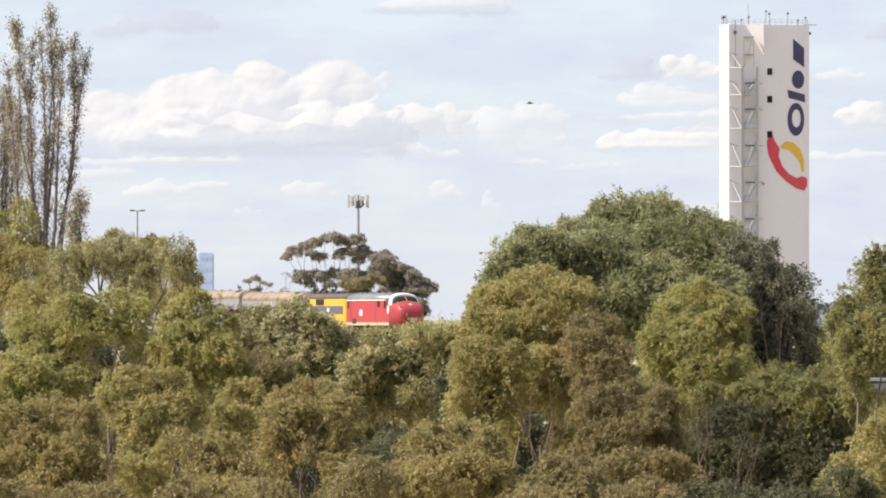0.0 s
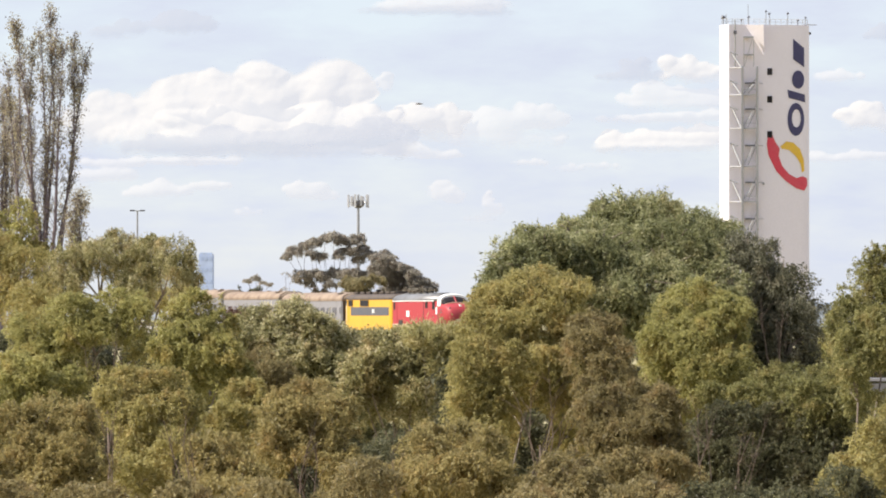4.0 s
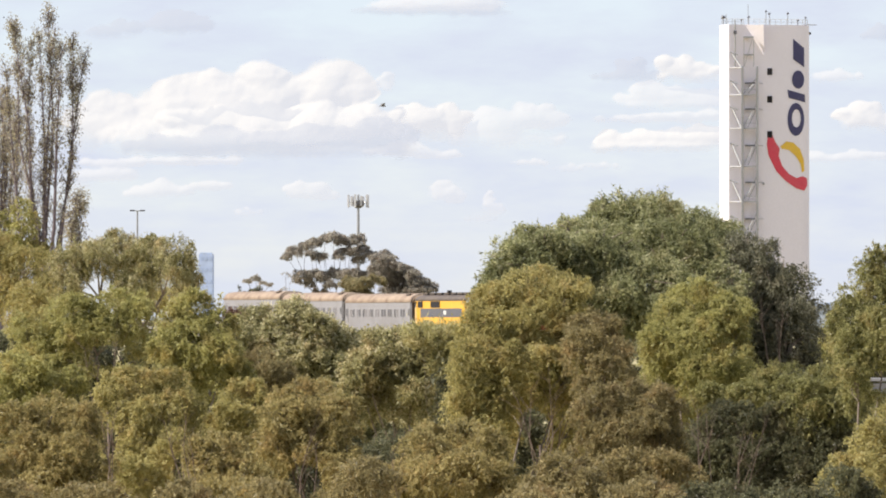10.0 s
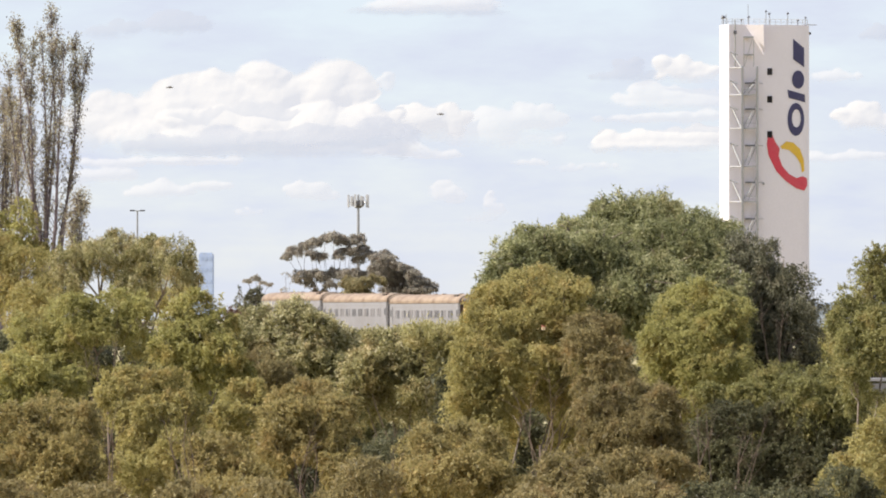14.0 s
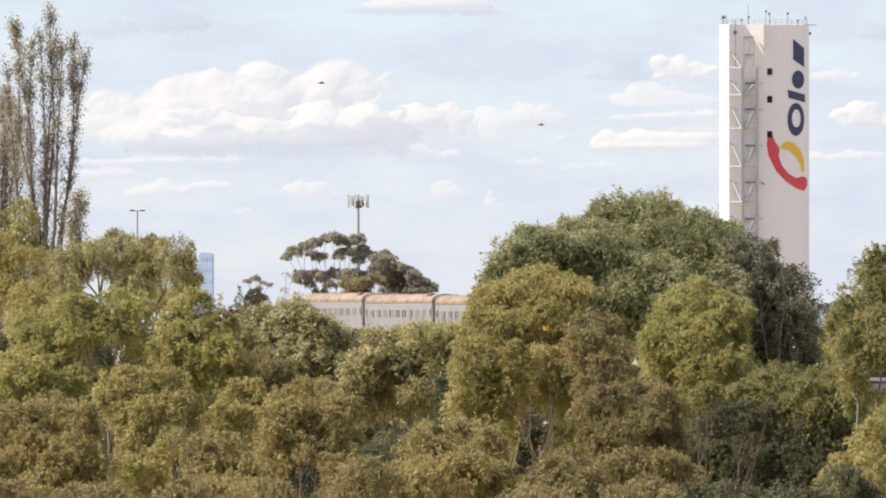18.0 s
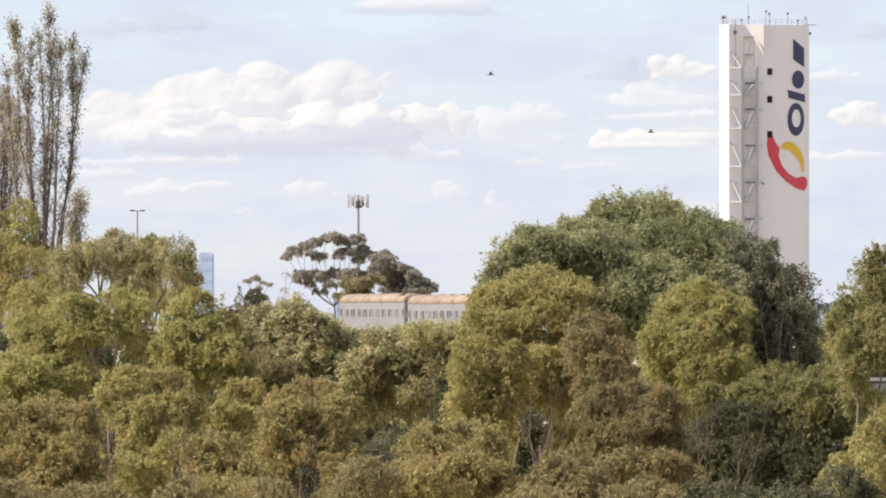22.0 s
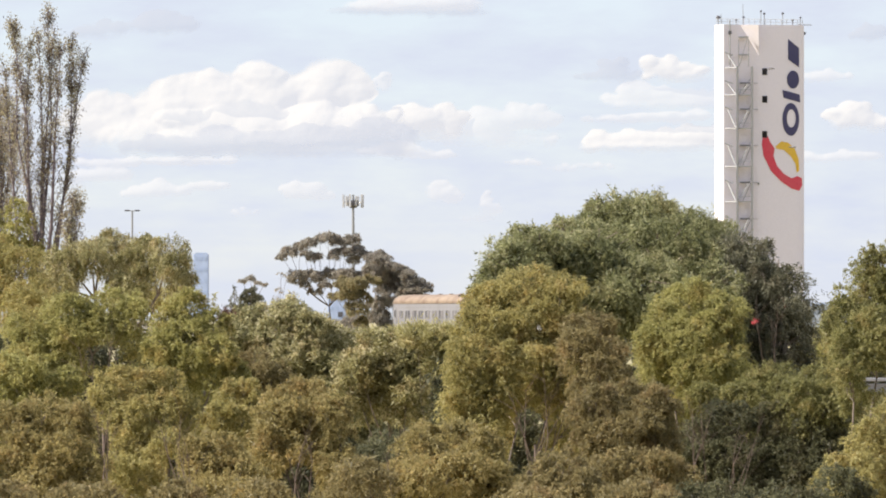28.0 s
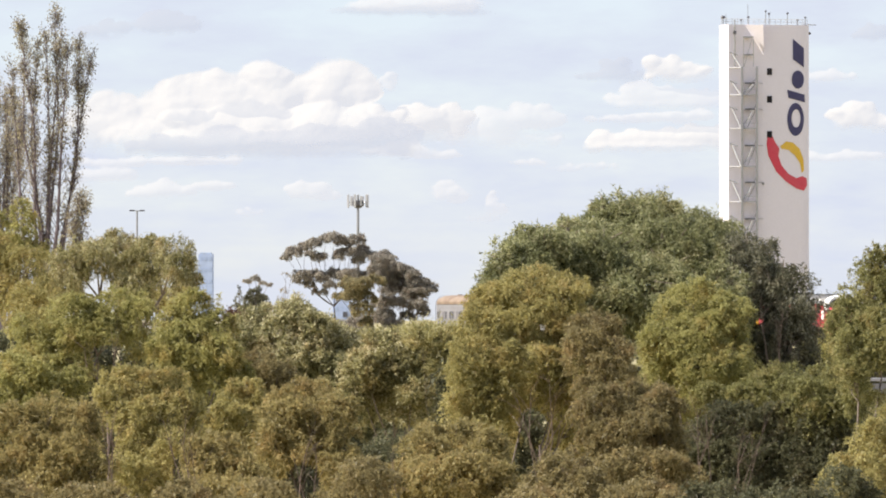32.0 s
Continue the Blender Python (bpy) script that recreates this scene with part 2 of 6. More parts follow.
def build_ground():
    ys = [-4900, -2000, -600, -200, -60, -20] + list(range(0, 110, 10)) + list(range(110, 480, 15)) + [480, 520, 600, 700, 850, 1100, 1500, 2200, 3200, 4900]
    xs = [-4900, -2500, -1200, -600, -300, -160] + list(range(-100, 101, 10)) + [160, 300, 600, 1200, 2500, 4900]
    bm = bmesh.new()
    rows = [[bm.verts.new((x, y, ground_z(x, y))) for x in xs] for y in ys]
    for r, q in zip(rows, rows[1:]):
        for i in range(len(xs) - 1):
            bm.faces.new((r[i], r[i + 1], q[i + 1], q[i]))
    tagged(part("ground", bm, GRASS, None, "", True), "dry olive grassland falling into a wooded creek valley", "ground", kind="structure")


build_ground()

# ---- railway ----
TX, TY, TH, TK = -10.349, 675.46, 0.31198, 0.0001994    # near side of the line: start, heading, bend
SIDE = 1.48


def track(s, off=0.0):
    """A place on the line's centre at s metres: position, and heading."""
    th = TH + TK * s
    x = TX + (math.cos(TH) - math.cos(th)) / TK + math.cos(th) * (SIDE + off)
    y = TY - (math.sin(th) - math.sin(TH)) / TK + math.sin(th) * (SIDE + off)
    return x, y, 8.42 - 0.0085 * s + 0.000025 * s * s, th


def travelled(t):
    return 4.0782 * t + 0.0001 * t * t - 0.00032 * t ** 3


def build_line():
    steps = [s for s in range(-150, 261, 5)]

    def strip(prof, off=0.0):
        rings = []
        for s in steps:
            x, y, z, th = track(s, off)
            rings.append([(x + math.cos(th) * a, y + math.sin(th) * a, z + b) for a, b in prof])
        return loft(rings)

    tagged(part("railway_embankment", strip([(-9, -3.0), (-2.4, -0.32), (2.4, -0.32), (9, -3.0)]), BALLAST, None), "grey stone ballast bank under the railway line", "embankment", kind="structure")
    line = empty("railway_track", Matrix.Translation(track(0)[:3]))
    tagged(line, "single railway track of rusty steel rails on timber sleepers", "railway track", kind="structure")
    inv = line.matrix_world.inverted()
    for o in (-0.8, 0.8):
        bm = strip([(o - 0.07, -0.16), (o - 0.035, -0.02), (o - 0.035, 0.0), (o + 0.035, 0.0), (o + 0.035, -0.02), (o + 0.07, -0.16)])
        bmesh.ops.transform(bm, matrix=inv, verts=bm.verts)
        part("rail", bm, RAIL_STEEL, line)
    mesh = None
    for k in range(-150, 150):
        x, y, z, th = track(k * 0.9)
        if mesh is None:
            sl = part("sleeper", box((0, 0, 0), (2.6, 0.24, 0.15), 0.015), TIMBER, line)
            mesh = sl.data
        else:
            sl = link_mesh("sleeper", mesh, None, line)
        sl.matrix_basis = inv @ Matrix.Translation((x, y, z - 0.24)) @ Matrix.Rotation(th, 4, "Z")


build_line()


# ---- train ----
def car_section(x, w, z0, zs, zr, n=9, top=True):
    """A car's outline at x: straight sides from z0 to zs, an arched roof up to zr."""
    pts = [(x, -w, z0), (x, -w, zs)]
    for k in range(1, n):
        a = math.pi * k / n
        pts.append((x, -w * math.cos(a), zs + (zr - zs) * math.sin(a) ** 0.8))
    pts += [(x, w, zs), (x, w, z0)]
    return pts


def roof_section(x, w, zs, zr, n=10):
    return [(x, -w * math.cos(math.pi * k / n), zs + (zr - zs) * math.sin(math.pi * k / n) ** 0.8) for k in range(n + 1)]


def add_bogies(car, places, wheel_r, axles):
    for bx in places:
        bm = box((bx, 0, 0.62), ((axles - 1) * 1.7 + 1.6, 2.2, 0.28), 0.03)
        for sx in (-0.8, 0.8):
            add_box(bm, (bx + sx, 0, 0.85), (0.4, 1.6, 0.3), 0.03)
        bogie = part("bogie", bm, IRON, car)
        for k in range(axles):
            ax = bx + (k - (axles - 1) / 2) * 1.7
            for sy in (-0.8, 0.8):
                wb = tube([(0, -0.07, 0), (0, -0.02, 0), (0, 0.0, 0), (0, 0.07, 0)], [wheel_r, wheel_r, wheel_r * 0.8, wheel_r * 0.45], 24)
                w = part("wheel", wb, IRON, bogie)
                w.location = (ax, sy, wheel_r)
                WHEELS.append((w, wheel_r))


WHEELS = []


def side_window(car, x, z, w, h, glass=GLASS, frame_mat=IRON, name="window", y=-1.5):
    for sgn in (1, -1):
        yy = y * sgn
        bm = bmesh.new()
        for dx, dz, sx, sz in ((-w / 2, 0, 0.06, h + 0.06), (w / 2, 0, 0.06, h + 0.06), (0, h / 2, w, 0.06), (0, -h / 2, w, 0.06)):
            add_box(bm, (x + dx, yy, z + dz), (sx, 0.07, sz))
        win = part(name, bm, frame_mat, car)
        part("pane", box((x, yy, z), (w - 0.05, 0.03, h - 0.05)), glass, win)


def build_red_loco():
    """A streamlined single-ended look: long flat side, raked split windscreen, bulbous nose."""
    loco = empty("diesel_locomotive")
    tagged(loco, "red streamlined diesel locomotive with white-edged windscreen and silver roof", "locomotive", "train")
    w, z0, zs, zr = 1.48, 0.78, 3.45, 4.22
    xs_body = [-8.9, -8.75, -7.5, 6.2]
    body = loft([car_section(x, w - (0.12 if i == 0 else 0), z0, zs, zr - 0.03) for i, x in enumerate(xs_body)])
    part("body", body, RED, loco)
    part("roof", loft([roof_section(x, w + 0.025, zs - 0.02, zr) + [(x, w - 0.1, zs - 0.04), (x, -w + 0.1, zs - 0.04)] for x in (-8.8, 6.25)]), ROOF_SILVER, loco, "dusty silver roof", True)
    # cab roof and nose
    cab = [roof_section(x, ww, zs2, zr2) + [(x, ww, z0), (x, -ww, z0)] for x, ww, zs2, zr2 in
           ((5.2, 1.49, 3.45, 4.2), (6.2, 1.48, 3.45, 4.18))]
    part("cab", loft(cab), RED, loco)
    hood = [roof_section(x, ww, a, b) + [(x, ww, z0 - 0.05), (x, -ww, z0 - 0.05)] for x, ww, a, b in
            ((6.1, 1.49, 2.92, 3.40), (6.9, 1.49, 2.90, 3.37), (7.6, 1.48, 2.84, 3.29), (8.3, 1.48, 2.76, 3.18), (8.9, 1.44, 2.62, 3.05), (9.3, 1.32, 2.40, 2.84), (9.52, 1.08, 2.15, 2.52), (9.6, 0.75, 1.9, 2.15))]
    part("nose", loft(hood), RED, loco, "rounded red nose", True)
    brow = [roof_section(x, ww, a, b) + [(x, ww, 2.92), (x, -ww, 2.92)] for x, ww, a, b in
            ((6.2, 1.505, 3.42, 4.215), (6.75, 1.50, 3.42, 4.19), (6.98, 1.48, 3.42, 4.15), (7.06, 1.44, 3.40, 4.09))]
    part("windscreen_brow", loft(brow), WHITE, loco, "white arched band round the windscreen")
    screen = [roof_section(x, ww, a, b) + [(x, ww, 2.9), (x, -ww, 2.9)] for x, ww, a, b in
              ((7.0, 1.31, 3.40, 3.90), (7.09, 1.31, 3.38, 3.88), (7.45, 1.29, 3.22, 3.60), (7.8, 1.24, 3.02, 3.30))]
    part("windscreen", loft(screen), GLASS, loco, "dark raked windscreen", True)
    part("windscreen_pillar", tube([(7.05, 0, 3.9), (7.5, 0, 3.60), (7.84, 0, 3.30)], [0.07, 0.07, 0.07], 6), RED, loco)
    part("windscreen_sill", loft([[(7.86, y, 3.27 - 0.16 * abs(y / 1.2) ** 2), (7.92, y, 3.25 - 0.16 * abs(y / 1.2) ** 2), (7.92, y, 3.33 - 0.16 * abs(y / 1.2) ** 2), (7.86, y, 3.35 - 0.16 * abs(y / 1.2) ** 2)] for y in (-1.2, -0.6, 0, 0.6, 1.2)]), CREAM, loco, "pale moulding under the windscreen")
    for sgn in (-1, 1):
        part("cab_side_band", box((5.9, sgn * 1.5, 2.45), (0.5, 0.03, 0.75), 0.01), WHITE, loco, "white painted whisker")
        part("lower_stripe", box((-1.3, sgn * 1.49, 0.96), (15.0, 0.04, 0.3)), CREAM, loco, "cream stripe along the sill")
        part("gutter", box((-1.8, sgn * 1.51, 3.46), (13.8, 0.06, 0.08)), WHITE, loco, "white gutter line")
        part("number_panel", box((-3.6, sgn * 1.50, 2.15), (0.95, 0.03, 0.62)), WHITE, loco, "white panel")
        part("door", box((1.6, sgn * 1.49, 2.3), (0.06, 0.04, 2.2)), CHARCOAL, loco)
        part("door", box((-7.6, sgn * 1.49, 2.25), (0.75, 0.04, 2.1), 0.02), RED, loco)
        part("step_box", box((-6.0, sgn * 1.47, 1.25), (1.3, 0.12, 0.55), 0.02), IRON, loco)
        part("side_grille", box((7.35, sgn * 1.47, 2.55), (0.7, 0.06, 0.09)), CHARCOAL, loco)
        part("side_grille", box((7.35, sgn * 1.47, 2.3), (0.7, 0.06, 0.09)), CHARCOAL, loco)
        part("horn_lamp", tube([(8.7, sgn * 1.08, 2.72), (9.26, sgn * 1.1, 2.66)], [0.15, 0.13], 12), CHARCOAL, loco)
    side_window(loco, 2.6, 3.05, 0.6, 0.6)
    side_window(loco, 4.95, 3.0, 0.7, 0.75)
    side_window(loco, -8.1, 2.95, 0.5, 0.7)
    part("headlight", tube([(8.6, 0, 2.98), (9.22, 0, 2.92)], [0.13, 0.13], 14), LENS, loco)
    part("number_board", box((9.6, 0, 1.5), (0.08, 1.1, 0.24)), CREAM, loco)
    part("lower_valance", box((8.6, 0, 0.92), (1.6, 2.4, 0.3), 0.05), CREAM, loco)
    for hx in (-7.0, -5.2, -3.4, -1.0, 1.2, 3.6):
        part("roof_hatch", box((hx, 0, 4.24), (1.2, 1.1, 0.12), 0.03), ROOF_SILVER, loco)
    for hx in (-2.2, -0.2):
        part("exhaust_stack", box((hx, 0, 4.3), (0.5, 0.35, 0.3), 0.04), IRON, loco)
    part("underframe", box((0, 0, 0.98), (16.5, 2.2, 0.3), 0.03), IRON, loco)
    part("fuel_tank", box((0, 0, 0.6), (3.6, 2.3, 0.6), 0.08), IRON, loco)
    add_bogies(loco, (-5.2, 5.2), 0.5, 3)
    return loco


def build_yellow_loco():
    loco = empty("diesel_locomotive")
    tagged(loco, "yellow diesel locomotive with charcoal band and sooty roof", "locomotive", "train")
    w, z0, zs, zr = 1.46, 0.32, 3.52, 4.14
    xs = ((-8.1, 0.9, 0.0), (-8.0, 1.25, 0.0), (-7.75, 1.43, 0), (-7.3, w, 0), (7.85, w, 0), (8.2, 1.35, 0), (8.35, 1.1, 0))
    part("body", loft([car_section(x, ww, z0, zs, zr - 0.06) for x, ww, _ in xs]), YELLOW, loco)
    part("roof", loft([roof_section(x, ww + 0.03, zs - 0.02, zr) + [(x, ww - 0.1, zs - 0.05), (x, -ww + 0.1, zs - 0.05)] for x, ww, _ in xs[1:]]), ROOF_SOOT, loco, "soot-blackened roof", True)
    for sgn in (-1, 1):
        part("side_band", box((0.9, sgn * 1.465, 2.28), (13.4, 0.03, 0.88)), CHARCOAL, loco, "charcoal band")
        for bx in (1.95, 2.4):
            part("number_bar", box((bx, sgn * 1.487, 2.3), (0.26, 0.02, 0.40)), WHITE, loco, "white bar")
        part("handrail", tube([(-7.2, sgn * 1.52, 1.2), (-7.2, sgn * 1.52, 3.2)], [0.03, 0.03], 6), WHITE, loco)
        part("cab_door", box((-6.85, sgn * 1.465, 2.2), (0.7, 0.04, 2.1), 0.02), YELLOW, loco)
    side_window(loco, -5.85, 3.14, 1.4, 0.56)
    side_window(loco, -0.9, 3.14, 2.8, 0.56)
    side_window(loco, -7.35, 3.14, 0.35, 0.5)
    for sy in (-0.55, 0.55):
        part("end_window", box((-8.08, sy, 3.05), (0.06, 0.6, 0.6), 0.02), GLASS, loco)
    for hx in (-6.5, -4.2, -2.0, 0.4, 2.6, 4.7, 6.6):
        part("roof_vent", box((hx, 0, 4.24), (1.5, 1.5, 0.22), 0.05), ROOF_SOOT, loco)
    part("exhaust_stack", box((-0.8, 0, 4.42), (0.5, 0.4, 0.3), 0.04), IRON, loco)
    part("gangway", box((8.5, 0, 2.2), (0.4, 1.0, 2.2), 0.05), RUBBER, loco)
    part("underframe", box((0, 0, 0.95), (15.6, 2.2, 0.3), 0.03), IRON, loco)
    part("fuel_tank", box((0, 0, 0.6), (3.6, 2.3, 0.6), 0.08), IRON, loco)
    part("buffer_beam", box((-8.1, 0, 1.05), (0.3, 2.5, 0.4), 0.03), IRON, loco)
    add_bogies(loco, (-4.9, 4.9), 0.5, 3)
    return loco


def build_coach(seed):
    rng = random.Random(seed)
    coach = empty("passenger_coach")
    tagged(coach, "grey steel passenger coach with rusty tan roof and narrow paired windows", "railway coach", "train")
    w, z0, zs, zr, e = 1.46, 0.32, 3.25, 4.15, 11.65
    part("body", loft([car_section(x, w - d, z0, zs, zr - 0.05) for x, d in ((-e, 0.12), (-e + 0.15, 0), (e - 0.15, 0), (e, 0.12))]), STEEL, coach)
    part("roof", loft([roof_section(x, w + 0.04 - d, zs - 0.02, zr - d) + [(x, w - 0.1, zs - 0.06), (x, -w + 0.1, zs - 0.06)] for x, d in ((-e - 0.12, 0.10), (-e + 0.1, 0.02), (-e + 1.2, 0), (e - 1.2, 0), (e - 0.1, 0.02), (e + 0.12, 0.10))]), ROOF_TAN, coach, "rust-stained tan roof", True)
    for sgn in (-1, 1):
        for k in range(9):
            part("flute", box((0, sgn * 1.462, 0.72 + k * 0.14), (2 * e - 0.8, 0.03, 0.05)), STEEL, coach)
        part("gutter", box((0, sgn * 1.5, 3.27), (2 * e, 0.06, 0.07)), ROOF_TAN, coach)
        part("letter_board", box((0, sgn * 1.468, 2.98), (2 * e - 0.6, 0.025, 0.3)), STEEL, coach)
        for dx in (-e + 0.75, e - 0.75):
            part("door", box((dx, sgn * 1.468, 2.1), (0.75, 0.04, 2.0), 0.02), STEEL, coach)
            part("handrail", tube([(dx + 0.5, sgn * 1.53, 1.3), (dx + 0.5, sgn * 1.53, 2.6)], [0.025, 0.025], 6), GALVANISED, coach)
    for k in range(9):
        x = -e + 2.75 + k * 2.2
        for dx in (-0.42, 0.42):
            g = CURTAIN if rng.random() < 0.4 else COACH_PANE
            side_window(coach, x + dx, 2.12, 0.52, 0.78, g, STEEL, "window", -1.465)
    for dx in (-e + 0.75, e - 0.75):
        side_window(coach, dx, 2.2, 0.45, 0.7, COACH_PANE, STEEL, "door_window", -1.49)
    for sx in (-1, 1):
        part("gangway", box((sx * (e + 0.17), 0, 2.2), (0.36, 2.3, 2.6), 0.05), RUBBER, coach, "black folded gangway")
        part("end_arch", loft([roof_section(sx * (e + x), 1.40, 3.22, 4.0) + [(sx * (e + x), 1.40, 1.0), (sx * (e + x), -1.40, 1.0)] for x in (0.02, 0.10)]), STEEL, coach)
    for sx in (-1, 1):
        rim = [roof_section(sx * (e + x), 1.53, 3.2, 4.19) + [(sx * (e + x), 1.53, 0.7), (sx * (e + x), 1.40, 0.7)] + roof_section(sx * (e + x), 1.40, 3.18, 4.04)[::-1] + [(sx * (e + x), -1.40, 0.7), (sx * (e + x), -1.53, 0.7)] for x in (-0.10, 0.06)]
        part("end_rim", loft(rim, False), IRON, coach, "dark rubbed rim at the coach end")
    for vx in (-9.3, -5.0, -1.0, 3.0, 7.4):
        part("roof_vent", box((vx, rng.uniform(-0.3, 0.3), 4.14), (0.55, 0.4, 0.16), 0.04), ROOF_TAN, coach)
    part("roof_cowl", box((9.4, -0.9, 3.98), (1.2, 0.5, 0.22), 0.04), ROOF_SOOT, coach, "dark roof cowl")
    part("underframe", box((0, 0, 0.85), (2 * e - 0.6, 2.3, 0.25), 0.03), IRON, coach)
    for ux, us in ((-3.0, 2.4), (1.5, 1.8), (4.2, 1.2)):
        part("equipment_box", box((ux, 0, 0.55), (us, 2.2, 0.5), 0.05), IRON, coach)
    add_bogies(coach, (-8.0, 8.0), 0.46, 2)
    return coach


RED_LOCO = build_red_loco()
YELLOW_LOCO = build_yellow_loco()
COACHES = [build_coach(k) for k in (3, 8, 21)]
# the leading coach is sooty at the end behind the locomotives
for ob in COACHES[0].children:
    if ob.name.startswith("end_arch") and max(v.co.x for v in ob.data.vertices) > 0:
        ob.data.materials[0] = ROOF_SOOT
CARS = [(RED_LOCO, 9.1), (YELLOW_LOCO, -8.7)] + [(c, -17.2 - 24.0 * (k + 0.5)) for k, c in enumerate(COACHES)]


# ---- foliage ----
def leaf_mesh(name, pos, way, face, rng, length, width):
    """A mesh of narrow pointed leaves at pos, each growing along way and turned to face."""
    n = len(pos)
    side = np.cross(way, face)
    side /= np.linalg.norm(side, axis=1, keepdims=True) + 1e-9
    ln = length * rng.uniform(0.65, 1.25, (n, 1))
    wd = width * rng.uniform(0.7, 1.25, (n, 1))
    v = np.empty((n, 3, 3), np.float32)
    v[:, 0] = pos - side * wd * 0.5
    v[:, 1] = pos + side * wd * 0.5
    v[:, 2] = pos + way * ln - np.array([0, 0, 0.12]) * ln
    me = bpy.data.meshes.new(name)
    me.vertices.add(n * 3)
    me.vertices.foreach_set("co", v.ravel())
    me.loops.add(n * 3)
    me.loops.foreach_set("vertex_index", np.arange(n * 3, dtype=np.int32))
    me.polygons.add(n)
    me.polygons.foreach_set("loop_start", np.arange(0, n * 3, 3, dtype=np.int32))
    me.polygons.foreach_set("loop_total", np.full(n, 3, np.int32))
    me.update(calc_edges=True)
    return me


def unit(v):
    return v / (np.linalg.norm(v, axis=1, keepdims=True) + 1e-9)


def lobe_points(rng, lobe, n, clump, low, even=0.3):
    """Twig roots over a mass of the crown, gathered in rounded clumps: places, and the ways outward."""
    c, r = np.array(lobe[:3]), np.array([lobe[3], lobe[3] * 0.9, lobe[4]])
    k1, k2, k3 = rng.normal(size=(3, 3)) * np.array([[2.2], [3.4], [5.5]])
    f1, f2, f3 = rng.uniform(0, math.tau, 3)

    def uneven(w):
        return (1 + 0.15 * np.cos(w @ k1 + f1) + 0.11 * np.cos(w @ k2 + f2) + 0.07 * np.cos(w @ k3 + f3))[:, None]

    m = max(int(3.0 / clump ** 2), 5)
    d = unit(rng.normal(size=(m * 2, 3)))
    d = d[d[:, 2] > low][:m]
    cen = d * uneven(d) * rng.uniform(0.5 + 0.4 * max(even - 0.3, 0), 0.95, (len(d), 1)) * r
    size = clump * rng.uniform(0.5, 1.5, len(d))
    pick = rng.choice(len(d), n, p=size ** 2 / (size ** 2).sum())
    e = unit(rng.normal(size=(n, 3)) + d[pick] * 0.9 + np.array([0, 0, 0.25]))
    rad = size[pick] * (1 - 0.5 * rng.uniform(0, 1, n) ** 2) * r.mean()
    place, out = cen[pick] + e * rad[:, None] * np.array([1, 1, 0.85]), unit(d[pick] / r * r.mean() * 0.7 + e * 0.8)
    # part of the twigs lie loosely between the clumps
    loose = rng.uniform(0, 1, n) < even
    g = unit(rng.normal(size=(n, 3)))
    g[:, 2] = np.where(g[:, 2] < low, -g[:, 2], g[:, 2])
    place[loose] = (g * uneven(g) * r * (1.0 - 0.4 * rng.uniform(0, 1, (n, 1)) ** 1.5))[loose]
    out[loose] = g[loose]
    # and a few shoots stand out of the crown
    shoot = (rng.uniform(0, 1, n) < 0.07) & (out[:, 2] > -0.3)
    place[shoot] *= rng.uniform(1.02, 1.16, (n, 1))[shoot]
    return c + place, out


def crown_mesh(seed, lobes, dens, length, width, droop, twig, per=9, clump=0.32, low=-0.6, gaps=(), toss=0.65, even=0.3):
    rng = np.random.default_rng(seed)
    ps, ws, fs = [], [], []
    for lobe in lobes:
        area = 4 * math.pi * lobe[3] * (lobe[3] + lobe[4]) / 2
        n = max(int(area * dens * (lobe[5] if len(lobe) > 5 else 1) / per), 12)
        p0, out = lobe_points(rng, lobe, n, clump, low, even)
        lean = out * 0.6 + rng.normal(size=(n, 3)) * 0.35
        lean[:, 2] += 0.25
        tl = twig * rng.uniform(0.4, 1.2, (n, 1))
        for k in range(per):
            t = (k + rng.uniform(0, 1, (n, 1))) / per
            pos = p0 + lean * tl * (t - 0.6) * 0.7
            pos[:, 2:3] -= droop * tl * t * t
            pos += rng.normal(size=(n, 3)) * twig * 0.07
            way = lean * (1 - 0.6 * t) + rng.normal(size=(n, 3)) * 0.55
            way[:, 2:3] -= droop * (0.35 + 1.1 * t)
            ps.append(pos)
            ws.append(unit(way))
            fs.append(out + rng.normal(size=(n, 3)) * toss)
    ps, ws, fs = np.concatenate(ps), np.concatenate(ws), np.concatenate(fs)
    for gx, gz, rx, rz in gaps:
        open_ = ((ps[:, 0] - gx) / rx) ** 2 + ((ps[:, 2] - gz) / rz) ** 2 < rng.uniform(0.6, 1.3, len(ps))
        ps, ws, fs = ps[~open_], ws[~open_], fs[~open_]
    return leaf_mesh("crown", ps, ws, fs, rng, length, width)


